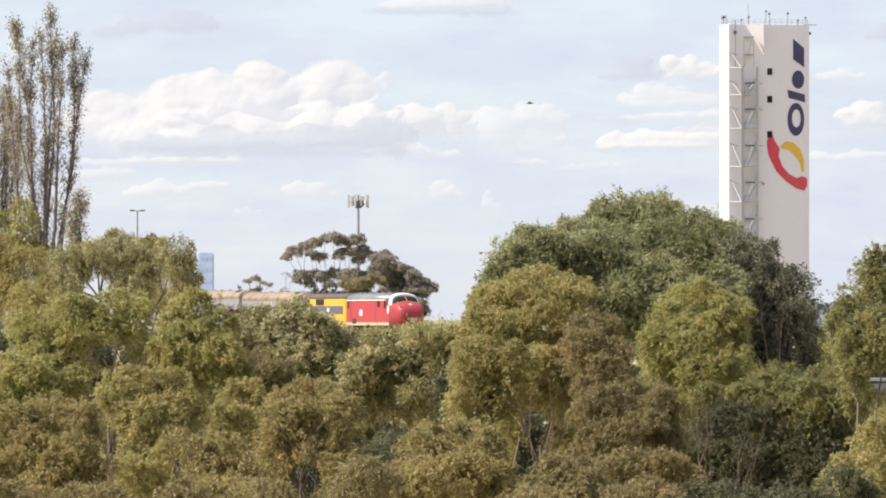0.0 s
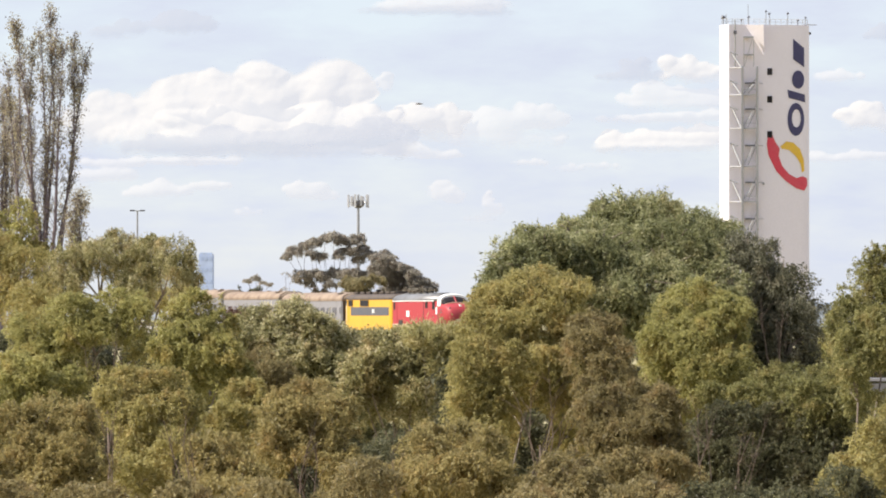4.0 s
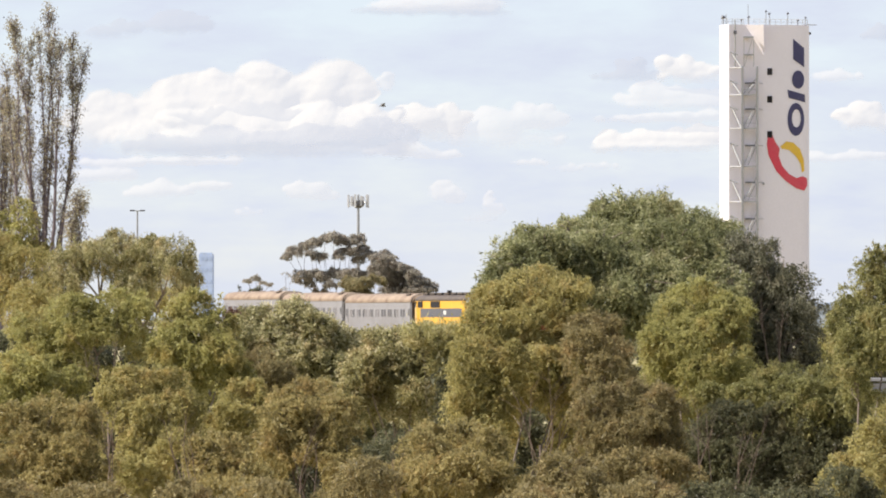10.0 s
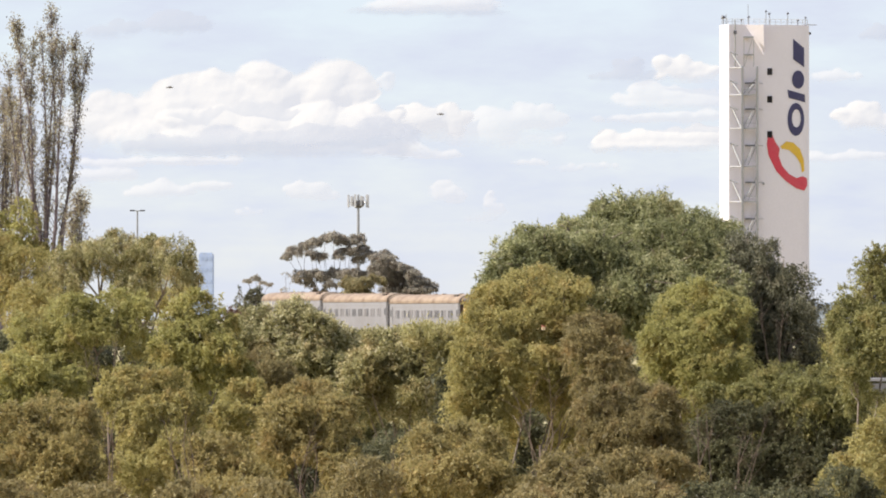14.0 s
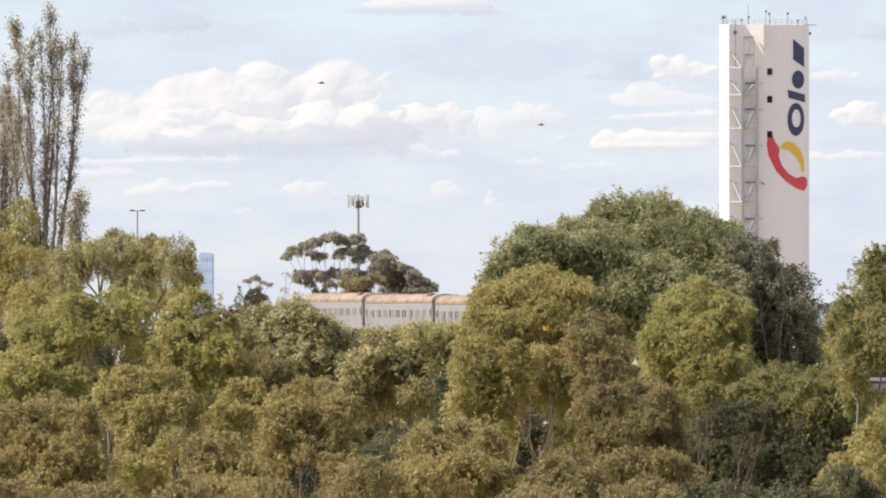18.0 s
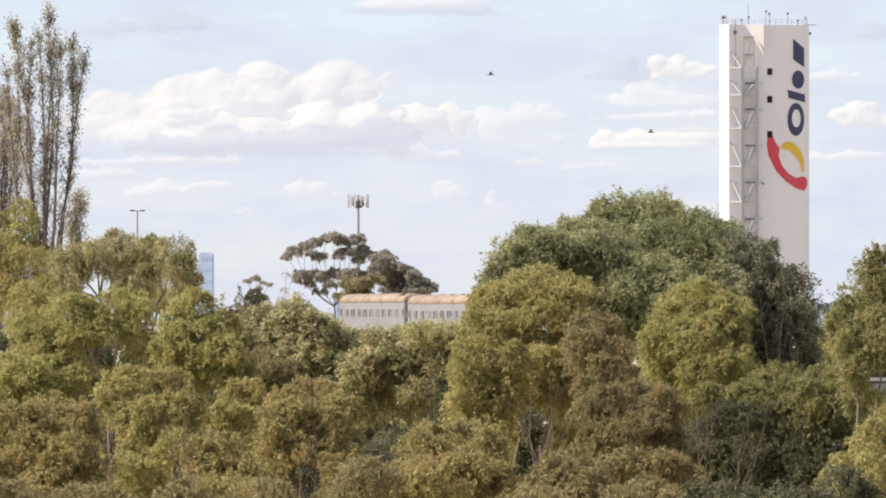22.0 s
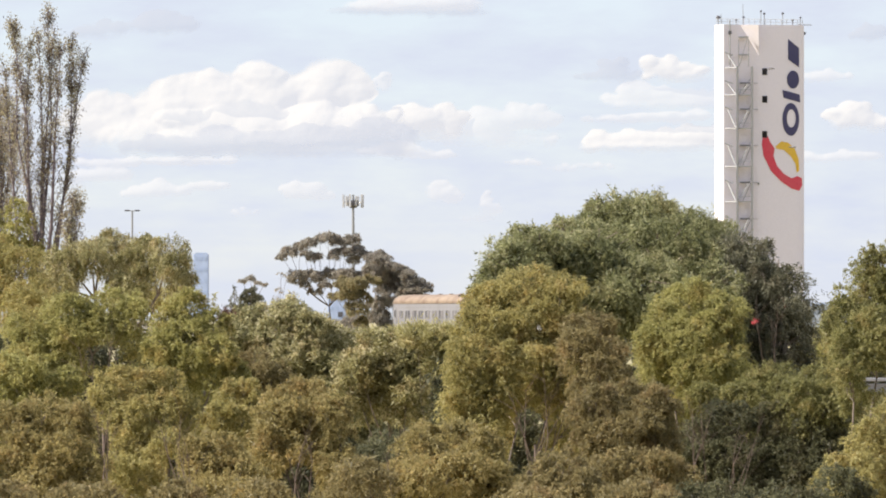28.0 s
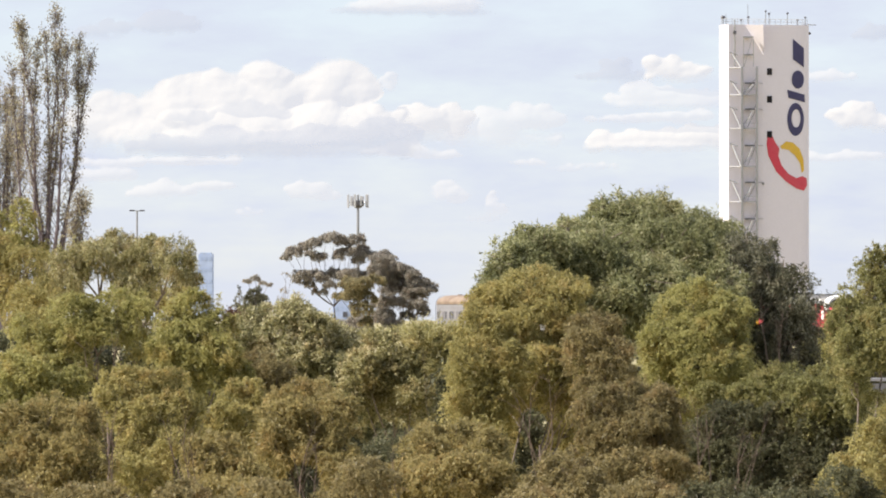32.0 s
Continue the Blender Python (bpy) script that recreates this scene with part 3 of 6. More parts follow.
def limbs(bm, seed, base, lobes, r0, twigs=5):
    """A trunk that parts into limbs, one to each mass of the crown, and thin branches there."""
    rng = random.Random(seed)
    base = Vector(base)
    mid = Vector((sum(q[0] for q in lobes) / len(lobes), sum(q[1] for q in lobes) / len(lobes), min(q[2] - q[4] for q in lobes)))
    fork = base.lerp(mid, 0.75) + Vector((rng.uniform(-0.2, 0.2), 0, 0))
    add_tube(bm, [base - Vector((0, 0, 0.3)), base.lerp(fork, 0.5) + Vector((rng.uniform(-0.15, 0.15), rng.uniform(-0.15, 0.15), 0)), fork], [r0 * 1.25, r0, r0 * 0.8], 8)
    # with many masses the trunk first parts into a few boughs
    order = sorted(lobes, key=lambda q: q[0])
    size = 1 if len(order) < 8 else 5
    starts = []
    for k in range(0, len(order), size):
        group = order[k:k + size]
        if size == 1:
            starts.append((base.lerp(fork, rng.uniform(0.7, 1.0)), r0 * 0.6, group[0]))
            continue
        low = Vector((sum(q[0] for q in group) / len(group), sum(q[1] for q in group) / len(group), min(q[2] for q in group)))
        hub = fork.lerp(low, 0.8) + Vector((rng.uniform(-0.2, 0.2), 0, 0.1))
        add_tube(bm, [fork, fork.lerp(hub, 0.5) + Vector((rng.uniform(-0.2, 0.2), 0, -0.1)), hub], [r0 * 0.7, r0 * 0.58, r0 * 0.45], 6)
        starts += [(hub, r0 * 0.4, q) for q in group]
    for fork, rq, q in starts:
        c = Vector(q[:3])
        bend = fork.lerp(c, 0.5) + Vector((rng.uniform(-0.3, 0.3) * q[3], rng.uniform(-0.3, 0.3) * q[3], 0.15 * q[4]))
        add_tube(bm, [fork, bend, c], [rq, rq * 0.7, rq * 0.45], 6)
        for _ in range(twigs):
            d = Vector((rng.gauss(0, 1), rng.gauss(0, 1), abs(rng.gauss(0, 1)) * 0.8 + 0.1)).normalized()
            e = c + Vector((d.x * q[3], d.y * q[3], d.z * q[4])) * 0.97
            st = bend.lerp(c, rng.uniform(0.2, 1))
            m = st.lerp(e, 0.55) + Vector((rng.uniform(-0.12, 0.12), rng.uniform(-0.12, 0.12), 0.1)) * q[3]
            add_tube(bm, [st, m, e], [r0 * 0.15, r0 * 0.10, r0 * 0.03], 4)


SWAYERS, ROCKERS = [], []


def build_tree(name, label, seed, lobes, mat, skirt=0.0, dens=260, length=0.15, width=0.035, droop=0.8, twig=0.5, bark=BARK, r0=0.16, per=9,
               clump=0.32, low=-0.6, twigs=5, base=None, category="tree", gaps=(), toss=0.65, even=0.3, buds=0):
    bx, by = base or (sum(q[0] for q in lobes) / len(lobes), sum(q[1] for q in lobes) / len(lobes))
    gz = ground_z(bx, by)
    tree = empty(name, Matrix.Translation((bx, by, gz)))
    tagged(tree, label, category, "trees along the creek" if by < 320 else "")
    local = [(q[0] - bx, q[1] - by, q[2] - gz - 0.02 * q[4], q[3] * 0.95, q[4] * 0.95) for q in lobes]
    bm = bmesh.new()
    limbs(bm, seed, (0, 0, 0), local, r0, twigs)
    # lower boughs hang round the trunk below the crown
    rng = random.Random(seed + 7)
    for q in local[:]:
        if skirt and q[2] - q[4] > 0.3:
            local.append((q[0] + rng.uniform(-0.5, 0.5) * q[3], q[1] + 0.2 * q[3], q[2] - q[4] * rng.uniform(0.7, 1.0), q[3] * skirt, q[4] * skirt, 0.7))
            if q[2] - 2.4 * q[4] > 0:
                local.append((q[0] + rng.uniform(-0.7, 0.7) * q[3], q[1] + 0.45 * q[3], q[2] - q[4] * rng.uniform(1.4, 1.9), q[3] * skirt, q[4] * skirt, 0.5))
    # smaller tufts break the outline of each mass
    for q in local[:len(lobes)]:
        for _ in range(buds):
            a, f = rng.uniform(-0.5, math.pi + 0.5), rng.uniform(0.3, 0.58)
            local.append((q[0] + math.cos(a) * q[3] * 0.85, q[1] - rng.uniform(-0.5, 0.7) * q[3], q[2] + math.sin(a) * q[4] * 0.8, q[3] * f, q[4] * f))
    part("trunk", bm, bark, tree, "", True)
    link_mesh("crown", crown_mesh(seed, local, dens, length, width, droop, twig, per, clump, low, [(a - bx, b - gz, c, d) for a, b, c, d in gaps], toss, even), mat, tree)
    if by < 160 and category == "tree":
        ROCKERS.append(tree)
    return tree


FG = dict(skirt=0.85, dens=1000, length=0.08, width=0.028, droop=0.42, per=11, twig=0.3, clump=0.3, low=-0.85, bark=BARK_PALE, twigs=7, r0=0.042, toss=0.8, even=0.6, buds=3)
# front rows along the creek
build_tree("wattle_tree", "olive-green wattle tree with a broad umbrella crown", 11,
           [(-7.74, 149.8, 10.23, 0.70, 0.48), (-8.72, 149.5, 10.03, 0.78, 0.51), (-9.65, 149.5, 9.63, 0.56, 0.54), (-7.28, 149.5, 9.87, 0.43, 0.51), (-8.24, 149.2, 9.65, 0.74, 0.45), (-9.82, 148.9, 8.90, 0.56, 0.54), (-9.10, 149.2, 8.76, 0.54, 0.45), (-10.17, 148.8, 8.30, 0.45, 0.51), (-9.41, 148.8, 8.30, 0.54, 0.35)], LEAF_LIME, **FG, gaps=[(-7.95, 9.12, 0.45, 0.29)])
build_tree("wattle_tree", "olive-green wattle tree with a rounded sunlit crown", 12,
           [(-5.57, 143.8, 10.18, 0.49, 0.44), (-6.08, 143.8, 9.95, 0.44, 0.39), (-5.10, 143.6, 9.87, 0.41, 0.39), (-5.61, 143.2, 9.49, 0.64, 0.51), (-4.92, 142.9, 9.24, 0.41, 0.44), (-6.20, 143.1, 9.36, 0.39, 0.39), (-5.61, 143.3, 8.88, 0.58, 0.39), (-4.65, 143.2, 8.81, 0.36, 0.36)], LEAF_LIME, **FG)
build_tree("wattle_tree", "golden-olive wattle tree with bare pale branches inside", 13,
           [(-6.25, 131.2, 8.62, 0.61, 0.40), (-5.71, 131.2, 8.67, 0.40, 0.33), (-6.76, 130.6, 8.51, 0.40, 0.35), (-6.34, 130.3, 7.99, 0.53, 0.41), (-5.64, 130.6, 8.07, 0.47, 0.42), (-5.24, 130.8, 8.25, 0.30, 0.35), (-5.99, 130.2, 7.44, 0.56, 0.42), (-6.56, 130.0, 7.15, 0.42, 0.47), (-5.59, 129.4, 7.25, 0.40, 0.47), (-6.10, 129.3, 6.68, 0.58, 0.47)], LEAF_OLIVE, **FG, gaps=[(-6.85, 7.39, 0.15, 0.37), (-5.40, 6.75, 0.12, 0.58)])
build_tree("wattle_tree", "golden-brown wattle tree with browning tips", 14,
           [(-7.62, 123.1, 8.10, 0.64, 0.37), (-8.32, 122.9, 8.03, 0.42, 0.44), (-7.02, 122.6, 7.94, 0.44, 0.37), (-7.91, 122.4, 7.51, 0.55, 0.39), (-7.20, 122.0, 7.41, 0.53, 0.42), (-8.36, 122.3, 7.02, 0.44, 0.44), (-7.56, 122.1, 6.86, 0.64, 0.44), (-6.70, 122.0, 6.95, 0.44, 0.46), (-8.16, 121.3, 6.50, 0.55, 0.33)], LEAF_GOLD, **FG)
build_tree("wattle_tree", "small olive wattle with a round crown", 15,
           [(-4.30, 134.2, 8.29, 0.43, 0.36), (-4.60, 133.6, 7.90, 0.36, 0.36), (-4.15, 133.7, 7.78, 0.41, 0.36), (-4.91, 133.6, 7.64, 0.31, 0.33), (-3.99, 134.0, 8.47, 0.26, 0.24)], LEAF_OLIVE, **FG)
build_tree("wattle_tree", "low olive wattle with a dense round crown", 16,
           [(-3.99, 114.9, 7.56, 0.53, 0.37), (-4.27, 114.6, 7.10, 0.43, 0.41), (-3.62, 114.5, 7.18, 0.43, 0.37), (-4.44, 114.7, 7.62, 0.25, 0.25), (-3.93, 114.1, 6.87, 0.62, 0.27)], LEAF_GOLD, **FG)
build_tree("wattle_tree", "golden-green wattle with a dense domed crown", 17,
           [(-2.57, 118.3, 8.46, 0.55, 0.40), (-2.97, 117.4, 8.19, 0.46, 0.40), (-2.05, 117.4, 8.19, 0.46, 0.46), (-2.50, 117.5, 7.84, 0.72, 0.46), (-3.09, 117.1, 7.70, 0.42, 0.40), (-1.80, 117.2, 7.62, 0.36, 0.40), (-2.75, 116.9, 7.36, 0.38, 0.29), (-2.02, 116.7, 7.21, 0.38, 0.27)], LEAF_GOLD, **FG, gaps=[(-2.57, 7.01, 0.36, 0.36)])
build_tree("wattle_tree", "golden-brown wattle with a broad domed crown", 18,
           [(0.16, 112.4, 7.73, 0.76, 0.46), (-0.39, 111.6, 7.63, 0.48, 0.44), (0.72, 111.8, 7.61, 0.48, 0.42), (0.16, 111.2, 7.19, 1.08, 0.44), (-0.64, 111.6, 7.21, 0.34, 0.36), (1.00, 111.2, 7.10, 0.44, 0.32)], LEAF_GOLD, **FG)
build_tree("wattle_tree", "golden-brown wattle bush among pale bare branches", 19,
           [(2.14, 109.9, 7.37, 0.43, 0.37), (1.73, 110.0, 7.16, 0.35, 0.29), (2.54, 109.6, 7.11, 0.35, 0.27), (2.11, 109.7, 7.01, 0.69, 0.26)], LEAF_BRONZE, **FG)
build_tree("wattle_tree", "bronze wattle with a tall ragged crown", 20,
           [(3.75, 124.3, 8.38, 0.64, 0.40), (3.07, 123.6, 8.35, 0.44, 0.38), (4.27, 123.5, 8.24, 0.44, 0.42), (3.56, 123.3, 7.82, 0.75, 0.49), (4.38, 123.5, 7.58, 0.42, 0.49), (3.13, 123.5, 7.69, 0.38, 0.40), (3.84, 122.5, 7.05, 0.77, 0.49), (3.24, 122.5, 6.96, 0.44, 0.40), (4.65, 122.3, 6.86, 0.40, 0.40)], LEAF_BRONZE, **FG, gaps=[(5.07, 7.64, 0.15, 0.44)])
build_tree("wattle_tree", "olive wattle with a broad sunlit crown", 21,
           [(7.57, 111.5, 7.75, 0.52, 0.42), (7.22, 110.7, 7.24, 0.58, 0.42), (7.86, 112.2, 8.17, 0.28, 0.38), (7.78, 111.3, 7.14, 0.40, 0.50), (6.90, 111.2, 6.99, 0.34, 0.26)], LEAF_OLIVE, **FG)
build_tree("wattle_tree", "tall olive-bronze wattle tree with several slender trunks", 31,
           [(0.60, 139.6, 9.03, 0.47, 0.52), (1.10, 139.6, 8.43, 0.47, 0.45), (1.51, 139.6, 9.03, 0.52, 0.47), (0.67, 139.6, 8.28, 0.42, 0.42), (1.48, 143.0, 7.86, 0.51, 0.51), (2.56, 143.0, 8.09, 0.46, 0.46), (3.16, 143.0, 8.05, 0.46, 0.51), (2.91, 143.0, 7.32, 0.51, 0.51), (1.99, 143.0, 8.37, 0.51, 0.38), (1.98, 142.2, 10.63, 0.91, 0.48), (1.22, 142.1, 10.30, 0.61, 0.53), (2.73, 141.5, 10.43, 0.61, 0.53), (0.83, 141.1, 9.67, 0.56, 0.61), (1.49, 141.5, 9.52, 0.73, 0.61), (2.25, 141.5, 9.67, 0.73, 0.61), (0.68, 140.5, 8.90, 0.53, 0.61), (1.46, 140.9, 8.74, 0.61, 0.51), (2.85, 141.2, 9.50, 0.51, 0.51), (0.53, 140.2, 8.05, 0.46, 0.56), (1.20, 139.7, 7.97, 0.38, 0.43), (0.82, 139.2, 7.42, 0.58, 0.41), (2.73, 140.5, 8.77, 0.53, 0.51), (3.16, 140.4, 9.02, 0.43, 0.51), (2.21, 140.5, 8.90, 0.51, 0.46)], LEAF_OLIVE, **FG, gaps=[(2.04, 7.59, 0.38, 0.46)])
build_tree("wattle_tree", "pale bronze wattle with a low domed crown", 37,
           [(3.45, 139.0, 8.29, 0.45, 0.40), (3.86, 139.0, 8.79, 0.37, 0.37), (3.28, 138.4, 9.78, 0.59, 0.37), (3.70, 137.4, 9.26, 0.42, 0.37), (3.01, 137.3, 9.44, 0.42, 0.42), (3.49, 136.9, 8.86, 0.42, 0.34), (3.12, 136.6, 8.44, 0.34, 0.34)], LEAF_BRONZE, **FG)
build_tree("wattle_tree", "yellow-green wattle tree with a rounded crown", 32,
           [(5.84, 152.0, 8.60, 0.68, 0.46), (6.86, 152.0, 8.47, 0.54, 0.35), (5.17, 152.0, 8.67, 0.46, 0.43), (6.05, 152.0, 8.13, 0.68, 0.33), (5.99, 152.2, 10.33, 0.76, 0.54), (5.35, 151.6, 9.89, 0.57, 0.52), (6.71, 151.7, 10.14, 0.60, 0.49), (6.01, 151.1, 9.49, 0.92, 0.60), (7.02, 151.8, 9.59, 0.38, 0.46), (5.34, 151.1, 9.22, 0.46, 0.46), (6.80, 150.7, 8.95, 0.52, 0.46), (4.93, 151.0, 9.46, 0.41, 0.38), (6.26, 150.5, 8.79, 0.65, 0.38)], LEAF_LIME, **FG)
build_tree("wattle_tree", "bright green wattle tree in a gap of the creek bank", 36,
           [(6.28, 149.5, 8.27, 0.37, 0.21), (7.98, 150.1, 8.63, 0.59, 0.35), (7.30, 149.3, 8.14, 0.64, 0.37), (8.23, 149.4, 8.27, 0.51, 0.32), (6.75, 149.6, 8.09, 0.45, 0.24)], LEAF_MOSS, **FG)
# the shade on this tree is put into its leaf colour
build_tree("wattle_tree", "wattle tree with shade put into its deep green leaves", 33,
           [(6.71, 145.8, 7.62, 0.76, 0.44), (7.78, 146.4, 7.61, 0.76, 0.47), (8.65, 145.7, 7.62, 0.63, 0.47), (6.69, 145.4, 6.85, 0.89, 0.52), (8.00, 145.6, 6.84, 0.78, 0.55), (5.85, 145.5, 7.04, 0.52, 0.65), (7.20, 145.2, 6.14, 0.91, 0.52), (8.48, 144.9, 6.21, 0.65, 0.55), (9.02, 145.3, 7.04, 0.47, 0.65)], LEAF_DEEP_SHADE, **FG, gaps=[(7.11, 7.23, 0.34, 0.18)])
build_tree("wattle_tree", "olive-green wattle with loose leafy shoots", 34,
           [(9.06, 145.9, 8.62, 0.60, 0.36), (8.51, 145.4, 8.31, 0.49, 0.36), (9.32, 145.6, 8.18, 0.39, 0.44), (8.86, 145.3, 7.93, 0.49, 0.36), (8.14, 145.8, 7.95, 0.44, 0.34)], LEAF_MOSS, **FG)
build_tree("wattle_tree", "green wattle tree with an upright leafy crown", 35,
           [(9.41, 143.0, 9.03, 0.36, 0.36), (9.23, 143.0, 8.37, 0.31, 0.33), (9.98, 142.3, 10.98, 0.60, 0.66), (9.66, 142.3, 10.56, 0.58, 0.66), (9.09, 141.6, 10.03, 0.46, 0.58), (9.87, 140.8, 9.52, 0.51, 0.73), (8.97, 140.8, 9.30, 0.30, 0.48), (9.51, 141.1, 9.62, 0.51, 0.56), (8.79, 141.2, 9.84, 0.23, 0.41), (9.22, 140.5, 8.90, 0.33, 0.30)], LEAF_MOSS, **FG, gaps=[(9.75, 8.61, 0.33, 0.25)])
build_tree("wattle_tree", "sunlit yellow-green wattle with a low spreading crown", 38,
           [(-9.13, 138.0, 8.86, 0.52, 0.42), (-8.47, 138.0, 8.52, 0.47, 0.32), (-9.50, 138.0, 8.42, 0.39, 0.42), (-8.91, 138.0, 8.30, 0.49, 0.30), (-8.07, 138.0, 8.70, 0.32, 0.27)], LEAF_LIME, **FG)
# middle shrubs with larger grey leaves
build_tree("saltbush_shrub", "grey-green shrub with broad pale leaves", 41,
           [(-5.66, 190.0, 10.00, 0.54, 0.41), (-4.46, 189.5, 10.17, 0.61, 0.37), (-3.75, 189.2, 9.73, 0.64, 0.47), (-2.91, 189.7, 9.32, 0.54, 0.47), (-5.10, 189.4, 9.36, 0.81, 0.58), (-3.95, 189.4, 8.85, 0.95, 0.64), (-6.14, 189.3, 9.36, 0.51, 0.51), (-4.79, 189.2, 8.60, 0.68, 0.44), (-3.10, 188.9, 8.43, 0.61, 0.58), (-4.39, 190.2, 10.46, 0.20, 0.20), (-5.32, 190.1, 10.29, 0.20, 0.17)], LEAF_GREY, dens=760, length=0.13, width=0.045, droop=0.2, even=0.5, twig=0.5, clump=0.3, low=-0.85, skirt=0.8, r0=0.05, category="shrub")
build_tree("saltbush_shrub", "dark green shrub with glossy leaves", 42,
           [(-1.49, 177.9, 9.11, 0.89, 0.54), (-2.25, 177.3, 8.69, 0.60, 0.54), (-0.67, 177.6, 8.89, 0.60, 0.54), (-1.49, 177.7, 8.32, 0.92, 0.54), (-0.30, 178.3, 9.20, 0.44, 0.38), (-2.28, 177.6, 7.97, 0.54, 0.44), (-0.85, 177.1, 7.98, 0.64, 0.41)], LEAF_SAGE, dens=760, length=0.13, width=0.045, droop=0.2, even=0.5, twig=0.5, clump=0.3, low=-0.85, skirt=0.8, r0=0.05, category="shrub")
build_tree("dry_shrub", "russet shrub with dry bronze foliage", 43, [(-4.33, 167.9, 8.50, 0.60, 0.33), (-4.89, 168.2, 8.83, 0.45, 0.42), (-5.15, 167.8, 8.38, 0.39, 0.33)], LEAF_BRONZE, **FG, category="shrub")
build_tree("dry_shrub", "dark brown half-dead shrub", 44, [(-7.58, 240, 10.13, 0.68, 0.19)], LEAF_DRY, dens=300, length=0.2, width=0.05, droop=0.3, category="shrub")
build_tree("broom_bush", "straw-yellow bush with pale seed heads", 45, [(0.23, 230, 9.22, 1.03, 0.45), (-0.89, 228, 9.15, 0.92, 0.45), (1.16, 232, 9.26, 0.74, 0.5), (-1.89, 226, 8.88, 0.81, 0.48), (-0.38, 225, 8.74, 1.2, 0.56), (-2.93, 228, 8.95, 0.73, 0.37), (-3.64, 228, 8.84, 0.61, 0.37), (1.56, 230, 9.14, 0.62, 0.41)], LEAF_STRAW, dens=300, length=0.2, width=0.045, droop=-0.3, category="bush")
build_tree("reed_bush", "yellow-green bush of upright reedy stems", 47, [(-0.55, 171, 9.39, 0.52, 0.27), (0.02, 171, 9.36, 0.49, 0.37), (0.34, 171, 8.93, 0.34, 0.52), (-0.03, 171, 8.63, 0.34, 0.40), (0.24, 171, 8.35, 0.31, 0.37)], LEAF_STRAW, dens=900, length=0.2, width=0.032, droop=-0.35, twig=0.5, even=0.6, low=-0.8, r0=0.008, category="bush")
# thicket that closes the valley behind the front rows; its leaf colours hold the shade
THICK = dict(dens=200, length=0.18, width=0.065, droop=0.5, twig=0.45, clump=0.28, low=-0.95, twigs=3)
build_tree("wattle_bush", "dense wattle bush in the creek thicket, leaves coloured dark for shade", 200, [(-14.7, 205, 8.57, 1.46, 1.28), (-14.01, 203, 7.5, 1.45, 1.27), (-15.03, 202, 6.43, 1.44, 1.26)], LEAF_SHADE, **THICK, category="bush")
build_tree("wattle_bush", "dense wattle bush in the creek thicket, leaves coloured dark for shade", 201, [(-12.38, 200, 7.72, 1.61, 1.25), (-11.73, 198, 6.68, 1.59, 1.24), (-12.72, 197, 5.64, 1.58, 1.23)], LEAF_SHADE, **THICK, category="bush")
build_tree("wattle_bush", "dense wattle bush in the creek thicket, leaves coloured dark for shade", 202, [(-10.08, 204, 7.31, 1.73, 1.27), (-9.44, 202, 6.25, 1.71, 1.26), (-10.47, 201, 5.2, 1.7, 1.25)], LEAF_DEEP_SHADE, **THICK, category="bush")
build_tree("wattle_bush", "dense wattle bush in the creek thicket, leaves coloured dark for shade", 203, [(-8.18, 202, 7.51, 1.62, 1.26), (-7.56, 200, 6.47, 1.61, 1.25), (-8.59, 199, 5.42, 1.6, 1.24)], LEAF_SHADE, **THICK, category="bush")
build_tree("wattle_bush", "dense wattle bush in the creek thicket, leaves coloured dark for shade", 204, [(-6.66, 205, 7.66, 1.46, 1.1), (-6.05, 203, 6.6, 1.45, 1.09), (-7.1, 202, 5.53, 1.44, 1.08)], LEAF_SHADE, **THICK, category="bush")
build_tree("wattle_bush", "dense wattle bush in the creek thicket, leaves coloured dark for shade", 205, [(-5.07, 200, 7.18, 1.52, 1.25), (-4.49, 198, 6.15, 1.5, 1.24), (-5.52, 197, 5.12, 1.49, 1.23)], LEAF_DEEP_SHADE, **THICK, category="bush")
build_tree("wattle_bush", "dense wattle bush in the creek thicket, leaves coloured dark for shade", 206, [(-3.51, 203, 7.32, 1.54, 1.36), (-2.94, 201, 6.27, 1.52, 1.34), (-4, 200, 5.22, 1.52, 1.34)], LEAF_SHADE, **THICK, category="bush")
build_tree("wattle_bush", "dense wattle bush in the creek thicket, leaves coloured dark for shade", 207, [(-2.27, 205, 7.11, 1.46, 1.28), (-1.7, 203, 6.05, 1.45, 1.27), (-2.77, 202, 4.99, 1.44, 1.26)], LEAF_SHADE, **THICK, category="bush")
build_tree("wattle_bush", "dense wattle bush in the creek thicket, leaves coloured dark for shade", 208, [(-0.78, 200, 7.72, 1.43, 1.07), (-0.25, 198, 6.68, 1.41, 1.06), (-1.3, 197, 5.64, 1.41, 1.05)], LEAF_DEEP_SHADE, **THICK, category="bush")
build_tree("wattle_bush", "dense wattle bush in the creek thicket, leaves coloured dark for shade", 209, [(0.48, 206, 8.02, 1.38, 0.92), (1.02, 204, 6.94, 1.36, 0.91), (-0.07, 203, 5.87, 1.36, 0.91)], LEAF_SHADE, **THICK, category="bush")
build_tree("wattle_bush", "dense wattle bush in the creek thicket, leaves coloured dark for shade", 210, [(1.38, 204, 6.76, 1.64, 1.46), (1.91, 202, 5.71, 1.62, 1.44), (0.82, 201, 4.66, 1.61, 1.43)], LEAF_SHADE, **THICK, category="bush")
